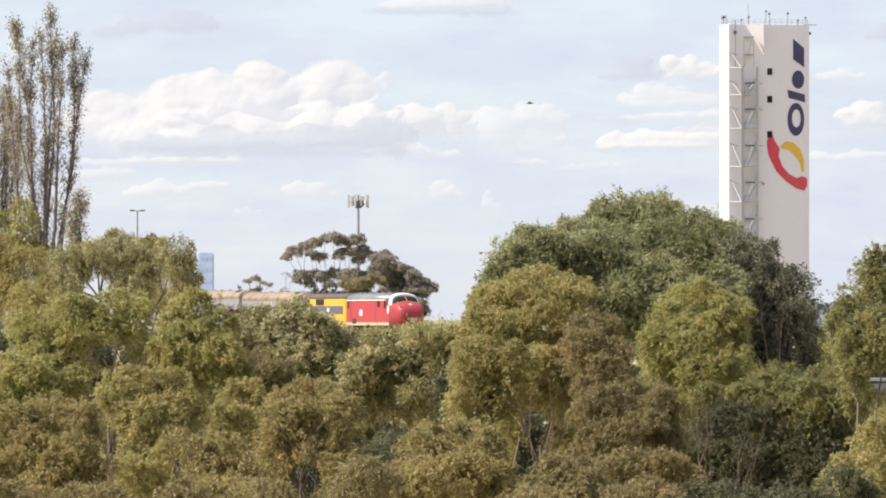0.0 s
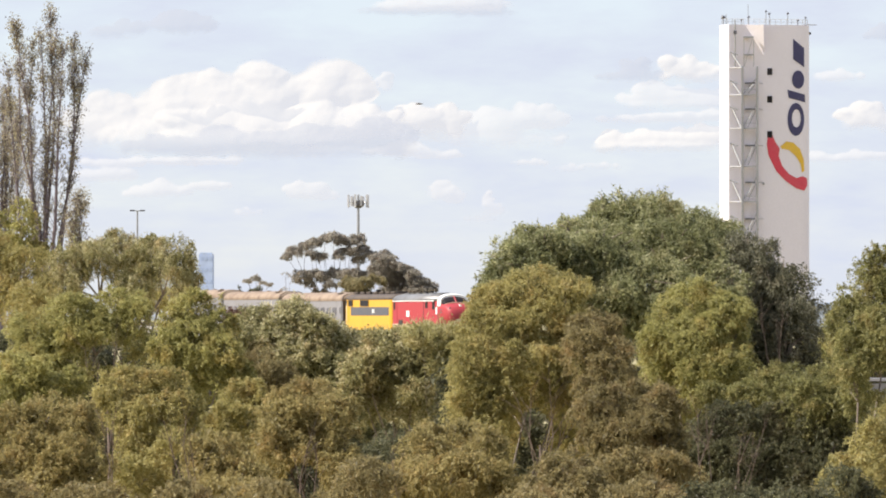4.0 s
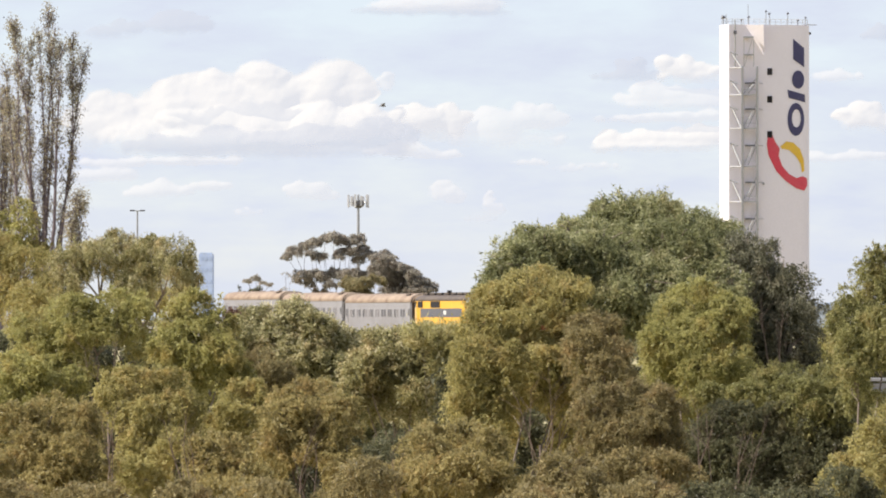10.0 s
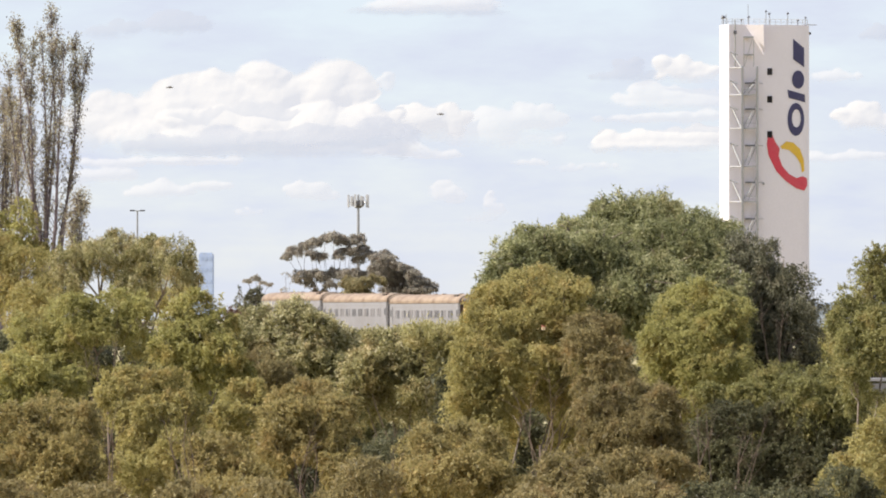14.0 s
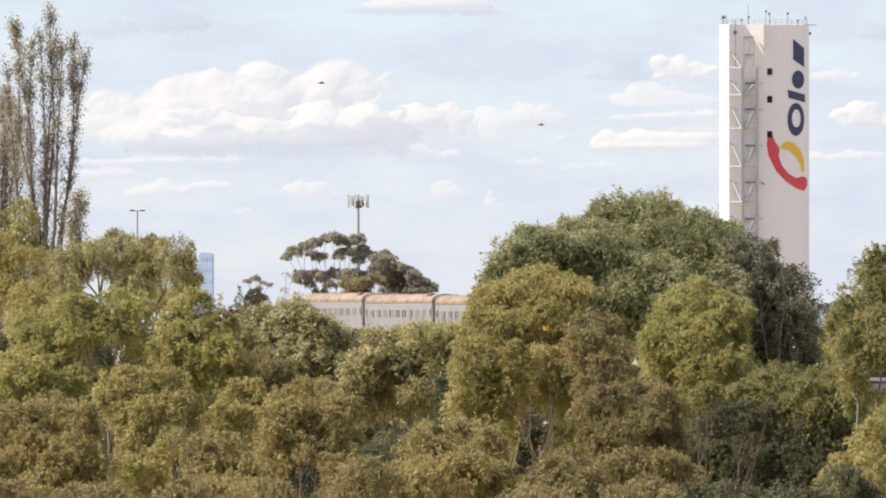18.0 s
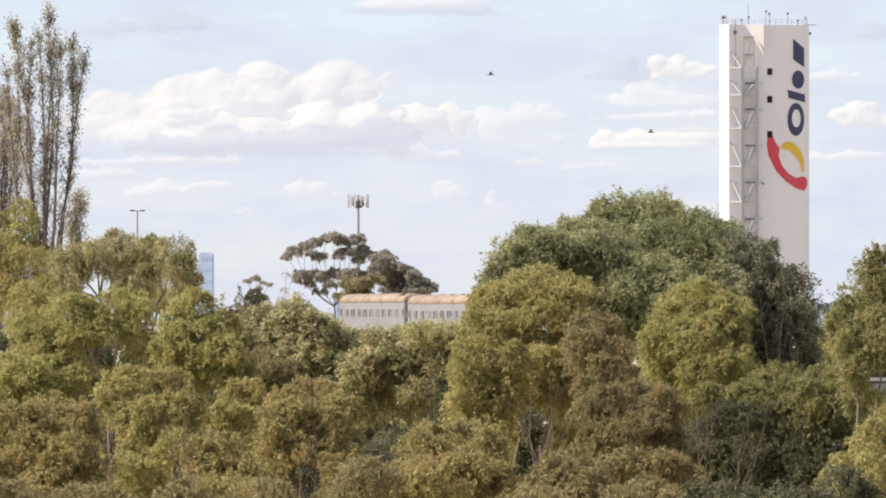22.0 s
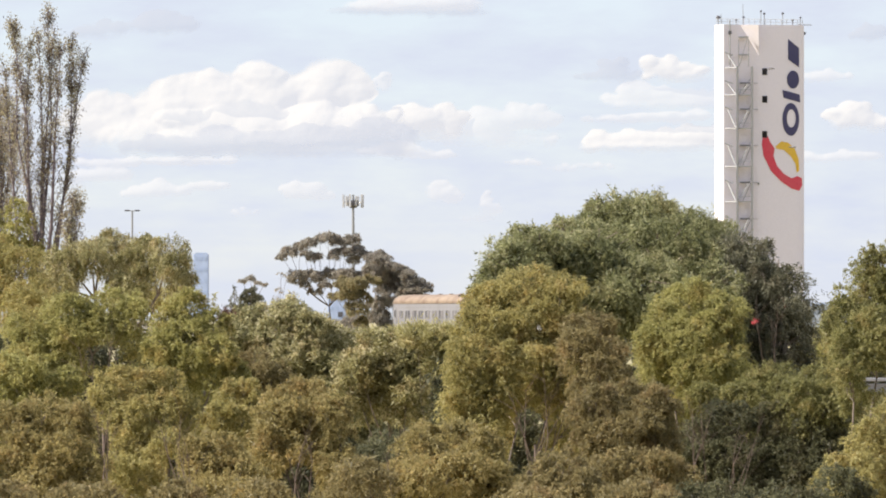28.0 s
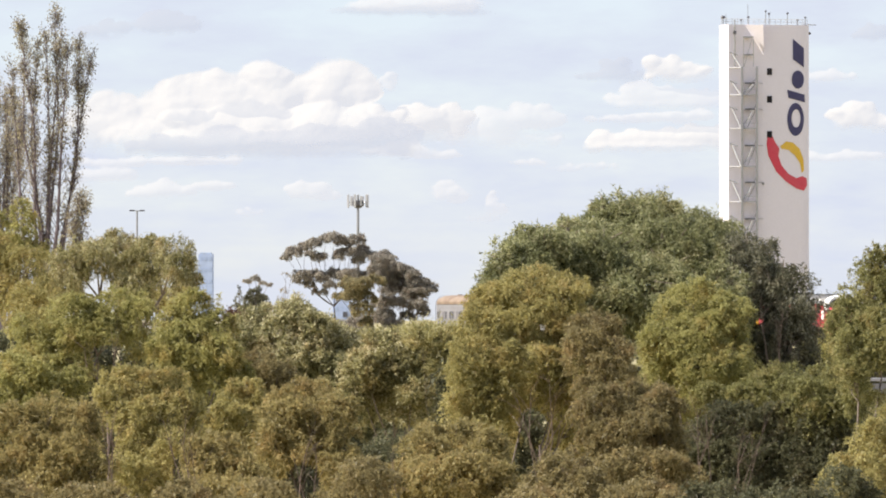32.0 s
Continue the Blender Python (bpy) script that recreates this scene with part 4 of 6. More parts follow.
build_tree("wattle_bush", "dense wattle bush in the creek thicket, leaves coloured dark for shade", 211, [(3.17, 202, 6.43, 1.71, 1.44), (3.67, 200, 5.4, 1.69, 1.43), (2.59, 199, 4.36, 1.69, 1.42)], LEAF_DEEP_SHADE, **THICK, category="bush")
build_tree("wattle_bush", "dense wattle bush in the creek thicket, leaves coloured dark for shade", 212, [(5.05, 205, 6.38, 1.65, 1.46), (5.54, 203, 5.33, 1.63, 1.45), (4.43, 202, 4.27, 1.62, 1.44)], LEAF_SHADE, **THICK, category="bush")
build_tree("wattle_bush", "dense wattle bush in the creek thicket, leaves coloured dark for shade", 213, [(6.63, 203, 6.78, 1.63, 1.45), (7.1, 201, 5.73, 1.61, 1.43), (5.99, 200, 4.68, 1.61, 1.43)], LEAF_SHADE, **THICK, category="bush")
build_tree("wattle_bush", "dense wattle bush in the creek thicket, leaves coloured dark for shade", 214, [(8.01, 206, 6.73, 1.65, 1.47), (8.48, 204, 5.67, 1.64, 1.46), (7.35, 203, 4.6, 1.63, 1.45)], LEAF_DEEP_SHADE, **THICK, category="bush")
build_tree("wattle_bush", "dense wattle bush in the creek thicket, leaves coloured dark for shade", 215, [(9.57, 204, 7.13, 1.64, 1.46), (10.02, 202, 6.07, 1.62, 1.44), (8.89, 201, 5.02, 1.61, 1.43)], LEAF_SHADE, **THICK, category="bush")
build_tree("wattle_bush", "dense wattle bush in the creek thicket, leaves coloured dark for shade", 216, [(11.26, 205, 7.48, 1.65, 1.28), (11.7, 203, 6.42, 1.63, 1.27), (10.56, 202, 5.35, 1.62, 1.26)], LEAF_SHADE, **THICK, category="bush")
build_tree("wattle_bush", "dense wattle bush in the creek thicket, leaves coloured dark for shade", 217, [(12.36, 202, 6.61, 1.44, 1.44), (12.77, 200, 5.58, 1.43, 1.43), (11.64, 199, 4.53, 1.42, 1.42)], LEAF_DEEP_SHADE, **THICK, category="bush")
build_tree("wattle_bush", "dense wattle bush in the creek thicket, leaves coloured dark for shade", 218, [(13.91, 205, 6.38, 1.1, 1.1), (14.32, 203, 5.33, 1.09, 1.09), (13.17, 202, 4.27, 1.08, 1.08)], LEAF_SHADE, **THICK, category="bush")
build_tree("wattle_bush", "dense wattle bush in the creek thicket, leaves coloured dark for shade", 219, [(14.96, 203, 6.42, 1.45, 1.09), (15.35, 201, 5.37, 1.43, 1.08), (14.2, 200, 4.33, 1.43, 1.07)], LEAF_SHADE, **THICK, category="bush")
# bushes right behind the front trees, leaf colour darkened to stand for shade
build_tree("wattle_bush", "dense wattle bush behind the front trees, leaves coloured dark for shade", 260, [(-11.73, 165.4, 9.05, 0.86, 0.77), (-12.06, 165.0, 8.05, 0.95, 0.85), (-11.41, 164.5, 6.94, 0.98, 0.88)], LEAF_DEEP_SHADE, **THICK, category="bush")
build_tree("wattle_bush", "dense wattle bush behind the front trees, leaves coloured dark for shade", 261, [(-10.38, 161.7, 9.03, 0.84, 0.75), (-10.03, 161.3, 8.05, 0.93, 0.83), (-10.74, 160.9, 6.96, 0.95, 0.86)], LEAF_DEEP_SHADE, **THICK, category="bush")
build_tree("wattle_bush", "dense wattle bush behind the front trees, leaves coloured dark for shade", 262, [(-9.53, 166.1, 8.96, 0.86, 0.77), (-9.94, 165.7, 7.95, 0.95, 0.86), (-9.64, 165.3, 6.84, 0.98, 0.88)], LEAF_DEEP_SHADE, **THICK, category="bush")
build_tree("wattle_bush", "dense wattle bush behind the front trees, leaves coloured dark for shade", 263, [(-8.46, 167.3, 9.02, 0.87, 0.78), (-8.26, 166.9, 8.00, 0.96, 0.86), (-8.77, 166.5, 6.88, 0.99, 0.89)], LEAF_DEEP_SHADE, **THICK, category="bush")
build_tree("wattle_bush", "dense wattle bush behind the front trees, leaves coloured dark for shade", 264, [(-7.16, 163.6, 9.16, 0.85, 0.76), (-7.16, 163.2, 8.16, 0.94, 0.84), (-6.79, 162.7, 7.07, 0.96, 0.87)], LEAF_DEEP_SHADE, **THICK, category="bush")
build_tree("wattle_bush", "dense wattle bush behind the front trees, leaves coloured dark for shade", 265, [(-6.16, 166.4, 8.39, 0.86, 0.78), (-6.26, 166.0, 7.37, 0.95, 0.86), (-5.94, 165.6, 6.26, 0.98, 0.88)], LEAF_DEEP_SHADE, **THICK, category="bush")
build_tree("wattle_bush", "dense wattle bush behind the front trees, leaves coloured dark for shade", 266, [(-4.91, 162.5, 6.99, 0.84, 0.76), (-4.76, 162.1, 6.01, 0.93, 0.84), (-4.71, 161.6, 4.92, 0.96, 0.86)], LEAF_DEEP_SHADE, **THICK, category="bush")
build_tree("wattle_bush", "dense wattle bush behind the front trees, leaves coloured dark for shade", 267, [(-3.86, 165.1, 7.02, 0.86, 0.77), (-4.07, 164.7, 6.02, 0.94, 0.85), (-4.12, 164.2, 4.91, 0.97, 0.88)], LEAF_DEEP_SHADE, **THICK, category="bush")
build_tree("wattle_bush", "dense wattle bush behind the front trees, leaves coloured dark for shade", 268, [(-2.72, 163.9, 6.04, 0.85, 0.76), (-2.99, 163.5, 5.04, 0.94, 0.84), (-2.39, 163.1, 3.94, 0.97, 0.87)], LEAF_DEEP_SHADE, **THICK, category="bush")
build_tree("wattle_bush", "dense wattle bush behind the front trees, leaves coloured dark for shade", 269, [(-1.66, 168.7, 6.21, 0.87, 0.79), (-1.77, 168.3, 5.19, 0.96, 0.87), (-1.67, 167.9, 4.06, 1.00, 0.90)], LEAF_DEEP_SHADE, **THICK, category="bush")
build_tree("wattle_bush", "dense wattle bush behind the front trees, leaves coloured dark for shade", 270, [(-0.49, 161.9, 6.21, 0.84, 0.76), (-0.14, 161.5, 5.23, 0.93, 0.83), (-0.83, 161.0, 4.14, 0.95, 0.86)], LEAF_DEEP_SHADE, **THICK, category="bush")
build_tree("wattle_bush", "dense wattle bush behind the front trees, leaves coloured dark for shade", 271, [(0.62, 166.5, 8.39, 0.86, 0.78), (0.69, 166.1, 7.38, 0.95, 0.86), (0.98, 165.6, 6.27, 0.98, 0.88)], LEAF_DEEP_SHADE, **THICK, category="bush")
build_tree("wattle_bush", "dense wattle bush behind the front trees, leaves coloured dark for shade", 272, [(1.72, 163.3, 8.46, 0.85, 0.76), (1.36, 162.9, 7.47, 0.93, 0.84), (1.76, 162.5, 6.38, 0.96, 0.87)], LEAF_DEEP_SHADE, **THICK, category="bush")
build_tree("wattle_bush", "dense wattle bush behind the front trees, leaves coloured dark for shade", 273, [(2.81, 161.8, 8.45, 0.84, 0.75), (2.80, 161.4, 7.47, 0.93, 0.83), (3.17, 161.0, 6.38, 0.95, 0.86)], LEAF_DEEP_SHADE, **THICK, category="bush")
build_tree("wattle_bush", "dense wattle bush behind the front trees, leaves coloured dark for shade", 274, [(3.98, 165.0, 8.68, 0.86, 0.77), (4.10, 164.6, 7.68, 0.94, 0.85), (3.62, 164.2, 6.57, 0.97, 0.88)], LEAF_DEEP_SHADE, **THICK, category="bush")
build_tree("wattle_bush", "dense wattle bush behind the front trees, leaves coloured dark for shade", 275, [(5.14, 166.3, 8.75, 0.86, 0.78), (5.24, 165.9, 7.74, 0.95, 0.86), (5.55, 165.5, 6.62, 0.98, 0.88)], LEAF_DEEP_SHADE, **THICK, category="bush")
build_tree("wattle_bush", "dense wattle bush behind the front trees, leaves coloured dark for shade", 276, [(6.11, 162.1, 8.07, 0.84, 0.76), (6.21, 161.7, 7.08, 0.93, 0.83), (5.81, 161.3, 6.00, 0.96, 0.86)], LEAF_DEEP_SHADE, **THICK, category="bush")
build_tree("wattle_bush", "dense wattle bush behind the front trees, leaves coloured dark for shade", 277, [(7.29, 163.8, 7.89, 0.85, 0.76), (7.73, 163.4, 6.90, 0.94, 0.84), (6.96, 163.0, 5.80, 0.97, 0.87)], LEAF_DEEP_SHADE, **THICK, category="bush")
build_tree("wattle_bush", "dense wattle bush behind the front trees, leaves coloured dark for shade", 278, [(8.58, 167.3, 7.86, 0.87, 0.78), (8.35, 166.9, 6.85, 0.96, 0.86), (8.68, 166.5, 5.73, 0.99, 0.89)], LEAF_DEEP_SHADE, **THICK, category="bush")
build_tree("wattle_bush", "dense wattle bush behind the front trees, leaves coloured dark for shade", 279, [(9.41, 162.0, 8.14, 0.84, 0.76), (9.56, 161.6, 7.15, 0.93, 0.83), (9.49, 161.2, 6.06, 0.96, 0.86)], LEAF_DEEP_SHADE, **THICK, category="bush")
# low bushes: darker leaf colours stand in for the shade near the ground
build_tree("wattle_bush", "low wattle bush at the foot of the taller trees", 240, [(-7.09, 104, 6.96, 0.65, 0.46)], LEAF_BRONZE, **FG, category="bush")
build_tree("wattle_bush", "low wattle bush at the foot of the taller trees", 241, [(-5.55, 103, 6.94, 0.73, 0.41)], LEAF_BRONZE, **FG, category="bush")
build_tree("wattle_bush", "low wattle bush at the foot of the taller trees", 242, [(-4.21, 104, 6.86, 0.65, 0.42)], LEAF_BRONZE, **FG, category="bush")
build_tree("wattle_bush", "low wattle bush at the foot of the taller trees", 243, [(-2.94, 105, 6.88, 0.66, 0.42)], LEAF_BRONZE, **FG, category="bush")
build_tree("wattle_bush", "low wattle bush at the foot of the taller trees", 244, [(-1.36, 106, 6.99, 0.66, 0.57)], LEAF_BRONZE, **FG, category="bush")
build_tree("wattle_bush", "low wattle bush at the foot of the taller trees", 245, [(-0.97, 130, 7.01, 0.58, 0.7)], LEAF_DEEP_SHADE, **FG, category="bush")
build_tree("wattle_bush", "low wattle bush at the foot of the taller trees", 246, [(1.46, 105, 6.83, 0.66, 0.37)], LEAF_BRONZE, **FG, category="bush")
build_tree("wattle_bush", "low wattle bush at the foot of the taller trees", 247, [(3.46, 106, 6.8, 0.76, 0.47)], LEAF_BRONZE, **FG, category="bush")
build_tree("wattle_bush", "low wattle bush at the foot of the taller trees", 248, [(4.73, 107, 6.77, 0.76, 0.48)], LEAF_DEEP_SHADE, **FG, category="bush")
build_tree("wattle_bush", "low wattle bush at the foot of the taller trees", 249, [(5.82, 106, 6.76, 0.76, 0.47)], LEAF_DEEP_SHADE, **FG, category="bush")
build_tree("wattle_bush", "low wattle bush at the foot of the taller trees", 250, [(6.74, 107, 6.87, 0.57, 0.57)], LEAF_DEEP_SHADE, **FG, category="bush")
build_tree("wattle_bush", "dark bush behind a corrugated shed", 49, [(22.4, 345, 7.2, 1.5, 1.2), (24.6, 346, 7.3, 1.5, 1.3), (23.4, 347, 6.2, 1.8, 1.3)], LEAF_DEEP_SHADE, dens=260, length=0.2, width=0.07, category="bush", low=-0.9)
build_tree("broom_bush", "straw-green bush below a corrugated shed", 50, [(21.4, 318, 5.3, 1.0, 0.9), (22.7, 318, 5.2, 1.1, 0.95), (23.9, 318, 5.3, 1.0, 0.9), (22.2, 317, 4.2, 1.5, 0.9)], LEAF_STRAW, dens=260, length=0.2, width=0.05, droop=-0.2, category="bush", low=-0.9)
build_tree("wattle_bush", "dark bush beyond the railway bank", 48, [(31.2, 640, 9.1, 1.9, 1.5), (33.4, 642, 8.8, 2.1, 1.4), (32.3, 641, 10.0, 1.3, 0.8)], LEAF_UMBRA, dens=160, length=0.25, width=0.1, category="bush", low=-0.9)
build_tree("wattle_bush", "green wattle bush beside the railway bank", 46, [(18.22, 300, 8.31, 1.2, 1.07), (19.16, 300, 7.91, 1.34, 1.07), (20.28, 300, 8.18, 1.07, 0.59)], LEAF_LIME, dens=300, length=0.18, width=0.06, category="bush")
# the large dark tree
build_tree("willow_myrtle_tree", "large dark green willow myrtle with a broad weeping crown", 51,
           [(3.31, 176, 11.6, 1.65, 0.97), (2.03, 174, 11.27, 1.09, 0.9), (2.67, 175, 12.03, 0.97, 0.66), (5.55, 180, 12.2, 1.8, 1.28), (4.58, 181, 13.03, 0.48, 0.58), (5.34, 181, 12.94, 0.89, 0.61), (6.31, 181, 12.78, 0.97, 0.68), (7.32, 182, 12.31, 1.07, 0.84), (7.4, 182, 11.66, 1.49, 1.36), (5.75, 176, 10.66, 2.2, 1.41),
            (7.66, 176, 9.72, 1.07, 1.32), (4.18, 176, 10.35, 1.57, 1.26), (1.49, 174, 10.65, 0.78, 0.78), (3.78, 178, 12.22, 0.98, 0.7), (4.33, 176, 11.68, 1.32, 0.94), (6.43, 177.5, 11.85, 1.49, 0.98), (7.52, 176.5, 10.74, 1.1, 0.91), (7.72, 181, 12.21, 0.81, 0.65)],
           LEAF_DARK, dens=820, length=0.135, width=0.038, droop=0.5, twig=0.55, r0=0.3, twigs=6, clump=0.19, low=-0.9, toss=0.6, gaps=[(8.94, 9.92, 0.16, 0.12), (8.03, 10.98, 0.13, 0.16)])
# right part of the dark tree: its shade is put into darker leaves
build_tree("willow_myrtle_tree", "willow myrtle with shade put into its dense dark grey-green crown", 52,
           [(8.55, 180, 11.42, 1.12, 1.1), (9.59, 179, 10.51, 1.15, 1.28), (9.78, 178, 9.24, 1.05, 1.27), (8.64, 179, 9.87, 1.28, 1.28), (8.67, 178, 8.13, 1.43, 0.95), (10.1, 178, 8.44, 0.79, 0.79), (9.3, 180, 11.02, 0.74, 0.6)],
           LEAF_UMBRA, dens=820, length=0.135, width=0.038, droop=0.6, twig=0.55, r0=0.22, twigs=6, clump=0.19, low=-0.9, toss=0.6, gaps=[(8.94, 9.92, 0.16, 0.12), (8.03, 10.98, 0.13, 0.16)])


def build_dead_tree(seed, foot, tips, r, label):
    """A bare tree: a stem that forks towards its tips, each with a few broken twigs."""
    rng = random.Random(seed)
    x, y = foot
    gz = ground_z(x, y)
    tree = empty("bare_tree", Matrix.Translation((x, y, gz)))
    tagged(tree, label, "tree", "trees along the creek")
    zf = min(t[2] for t in tips) - gz - 0.9
    fork = Vector((0, 0, zf))
    part("trunk", tube([(0, 0, -0.3), (0.08, 0, zf * 0.5), fork], [r * 1.3, r, r * 0.8]), BARK_DEAD, tree, "", True)
    for t in tips:
        e = Vector((t[0] - x, t[1] - y, t[2] - gz))
        st = Vector((0, 0, zf * rng.uniform(0.72, 1.0)))
        m = st.lerp(e, 0.5) + Vector((rng.uniform(-0.2, 0.2), rng.uniform(-0.1, 0.1), rng.uniform(-0.1, 0.12)))
        bm = bmesh.new()
        add_tube(bm, [st, st.lerp(m, 0.5) + Vector((rng.uniform(-0.06, 0.06), 0, 0)), m, e], [r * 0.6, r * 0.52, r * 0.42, r * 0.16], 6)
        for _ in range(7):
            st = m.lerp(e, rng.uniform(0, 1))
            d = (e - m).normalized() * 0.5 + Vector((rng.gauss(0, 0.5), rng.gauss(0, 0.4), rng.gauss(0.25, 0.4)))
            add_tube(bm, [st, st + d * 0.3 + Vector((0, 0, 0.03)), st + d * 0.6], [r * 0.2, r * 0.14, r * 0.05], 4)
        part("branch", bm, BARK_DEAD, tree)


build_dead_tree(91, (6.14, 133), [(6.76, 133, 7.69), (6.48, 133, 7.60), (6.67, 133, 7.44), (6.26, 133, 7.49)], 0.02, "pale bare tree with broken branches among wattles")
build_dead_tree(92, (2.12, 138.8), [(1.62, 138.8, 8.23), (1.93, 138.8, 8.42), (2.33, 138.8, 8.66), (2.49, 138.8, 8.29), (2.86, 138.8, 8.11)], 0.026, "slender bare-stemmed tree inside a wattle")
build_dead_tree(96, (-2.58, 116.2), [(-2.74, 116.2, 7.45), (-2.48, 116.2, 7.64), (-2.30, 116.2, 7.35)], 0.03, "reddish bare stems below a golden wattle")
build_dead_tree(97, (-6.36, 120.5), [(-6.49, 120.5, 7.96), (-6.28, 120.5, 8.03), (-6.13, 120.5, 7.89)], 0.02, "dark bare stems between wattles")
build_dead_tree(98, (-4.56, 113.2), [(-4.66, 113.2, 7.85), (-4.50, 113.2, 7.70)], 0.022, "pale bare stem between wattles")
build_dead_tree(99, (-1.03, 108.6), [(-1.20, 108.6, 7.60), (-0.89, 108.6, 7.65), (-1.03, 108.6, 7.40)], 0.022, "thin bare stems in a dark hollow")
build_dead_tree(100, (5.01, 122.5), [(4.92, 122.5, 8.25), (5.09, 122.5, 8.00), (5.22, 122.5, 7.81)], 0.026, "reddish bare stems beside a bronze wattle")
build_dead_tree(93, (9.1, 175.6), [(8.79, 175.6, 10.03), (9.41, 175.6, 10), (9.26, 175.6, 9.64)], 0.03, "grey dead branches below a dark crown")
build_dead_tree(94, (-7.84, 148), [(-8.37, 148, 9.3), (-7.64, 148, 9.5), (-8.04, 148, 8.97), (-7.18, 148, 8.97)], 0.03, "thin pale branches inside a wattle crown")
build_dead_tree(95, (-5.04, 124.4), [(-5.48, 124.4, 7.97), (-5.04, 124.4, 8.08), (-4.87, 124.4, 7.47)], 0.03, "thin pale branches between wattles")
# left background trees
build_tree("wattle_tree", "dull green wattle tree with a loose open crown", 61, [(-16.57, 282, 12.44, 1.06, 1.16), (-14.54, 284, 13.09, 1.32, 1.06), (-13.18, 283, 12.52, 1.41, 1.31), (-11.75, 281, 12.51, 1, 1.2), (-15.57, 282, 12.69, 0.91, 0.91), (-13.68, 282, 11.43, 1.16, 0.91), (-11.38, 281, 11.55, 0.75, 0.75), (-16.95, 282, 11.31, 1.11, 0.86)], LEAF_SAGE, dens=620, length=0.135, width=0.042, r0=0.14, clump=0.3, low=-0.9)
build_tree("wattle_tree", "dull olive tree below tall poplars", 62, [(-15.6, 232, 11.28, 1.49, 1.28), (-16.92, 233, 11.91, 1.45, 1.45), (-14.85, 230, 10.25, 1.23, 1.03)], LEAF_OLIVE, dens=620, length=0.135, width=0.04, clump=0.3, low=-0.95)


def build_poplar(seed, x, y, height, spread, count, label, full=1.0):
    """A fan of steep limbs, bare below, with loose tufts of small leaves above."""
    rng = np.random.default_rng(seed)
    gz = ground_z(x, y)
    tree = empty("poplar_tree", Matrix.Translation((x, y, gz)))
    tagged(tree, label, "tree", "row of poplars")
    bm = bmesh.new()
    pos, way = [], []
    add_tube(bm, [(0, 0, -0.3), (0.06, 0, height * 0.2), (-0.06, 0, height * 0.42)], [0.45, 0.36, 0.2], 8)
    for i in range(count):
        q = (i + 0.5 + rng.uniform(-0.35, 0.35)) / count * 2 - 1
        dx = q * spread * rng.uniform(0.85, 1.1)
        dy = rng.uniform(-0.6, 0.6) * spread
        z1 = height * (1 - 0.13 * abs(q) ** 2) * rng.uniform(0.91, 1.0)
        z0 = rng.uniform(0.12, 0.34) * height
        pts = [Vector((dx * 0.1, 0, z0)), Vector((dx * 0.36 + rng.uniform(-0.4, 0.4), dy * 0.4, z0 + (z1 - z0) * 0.3)), Vector((dx * 0.78 + rng.uniform(-0.55, 0.55), dy * 0.8, z0 + (z1 - z0) * 0.64)), Vector((dx * 1.0, dy, z1))]
        add_tube(bm, pts, [0.14, 0.10, 0.055, 0.01], 6)
        for _ in range(int(74 * full)):
            t = 3 * rng.uniform(0.06, 1.0) ** 0.55
            k = min(int(t), 2)
            st = pts[k].lerp(pts[k + 1], t - k)
            ang = rng.uniform(0, math.tau)
            ln = rng.uniform(0.5, 1.25) * (1.2 - 0.22 * t)
            e = st + Vector((math.cos(ang) * ln * 0.5, math.sin(ang) * ln * 0.5, ln))
            add_tube(bm, [st, st.lerp(e, 0.5) + Vector((0, 0, -0.06)), e], [0.026, 0.02, 0.008], 4)
            n = int(rng.uniform(4, 76) * (0.14 + 0.86 * (t / 3) ** 1.6))
            qq = rng.uniform(0.3, 1.05, (n, 1))
            pos.append(np.array(st) + (np.array(e) - np.array(st)) * qq + rng.normal(size=(n, 3)) * np.array([0.15, 0.15, 0.2]))
            way.append(unit(rng.normal(size=(n, 3)) + np.array([0, 0, -0.35])))
    part("trunk", bm, BARK_POPLAR, tree, "", True)
    pos = np.concatenate(pos)
    face = rng.normal(size=pos.shape) + np.array([0, 0, 0.4])
    link_mesh("crown", leaf_mesh("crown", pos, np.concatenate(way), face, rng, 0.115, 0.085), LEAF_POPLAR, tree)
    SWAYERS.append(tree)
    return tree


build_poplar(71, -22.0, 350, 24.05, 2.35, 10, "tall half-bare Lombardy poplar with a fan of upright limbs")
build_poplar(72, -25.24, 360, 19.6, 1.6, 9, "half-bare poplar with bluish bark", 0.85)
build_poplar(73, -19.56, 340, 13.6, 0.55, 6, "young poplar with thin leaves", 0.4)


build_tree("wattle_tree", "yellow-green tree at the foot of the poplars", 63, [(-22.37, 338, 15.03, 0.78, 1.57), (-23.03, 338, 13.68, 1.09, 1.09), (-21.52, 338, 13.53, 0.78, 0.9), (-23.7, 339, 14.9, 0.73, 1.21)], LEAF_LIME, dens=170, length=0.2, width=0.07, clump=0.3, low=-0.9)


# ---- gum trees beyond the railway ----
GUM = dict(dens=300, length=0.21, width=0.08, droop=0.4, twig=0.4, bark=BARK_PALE, per=7, clump=0.45, low=-0.5, toss=0.8, even=0.5)
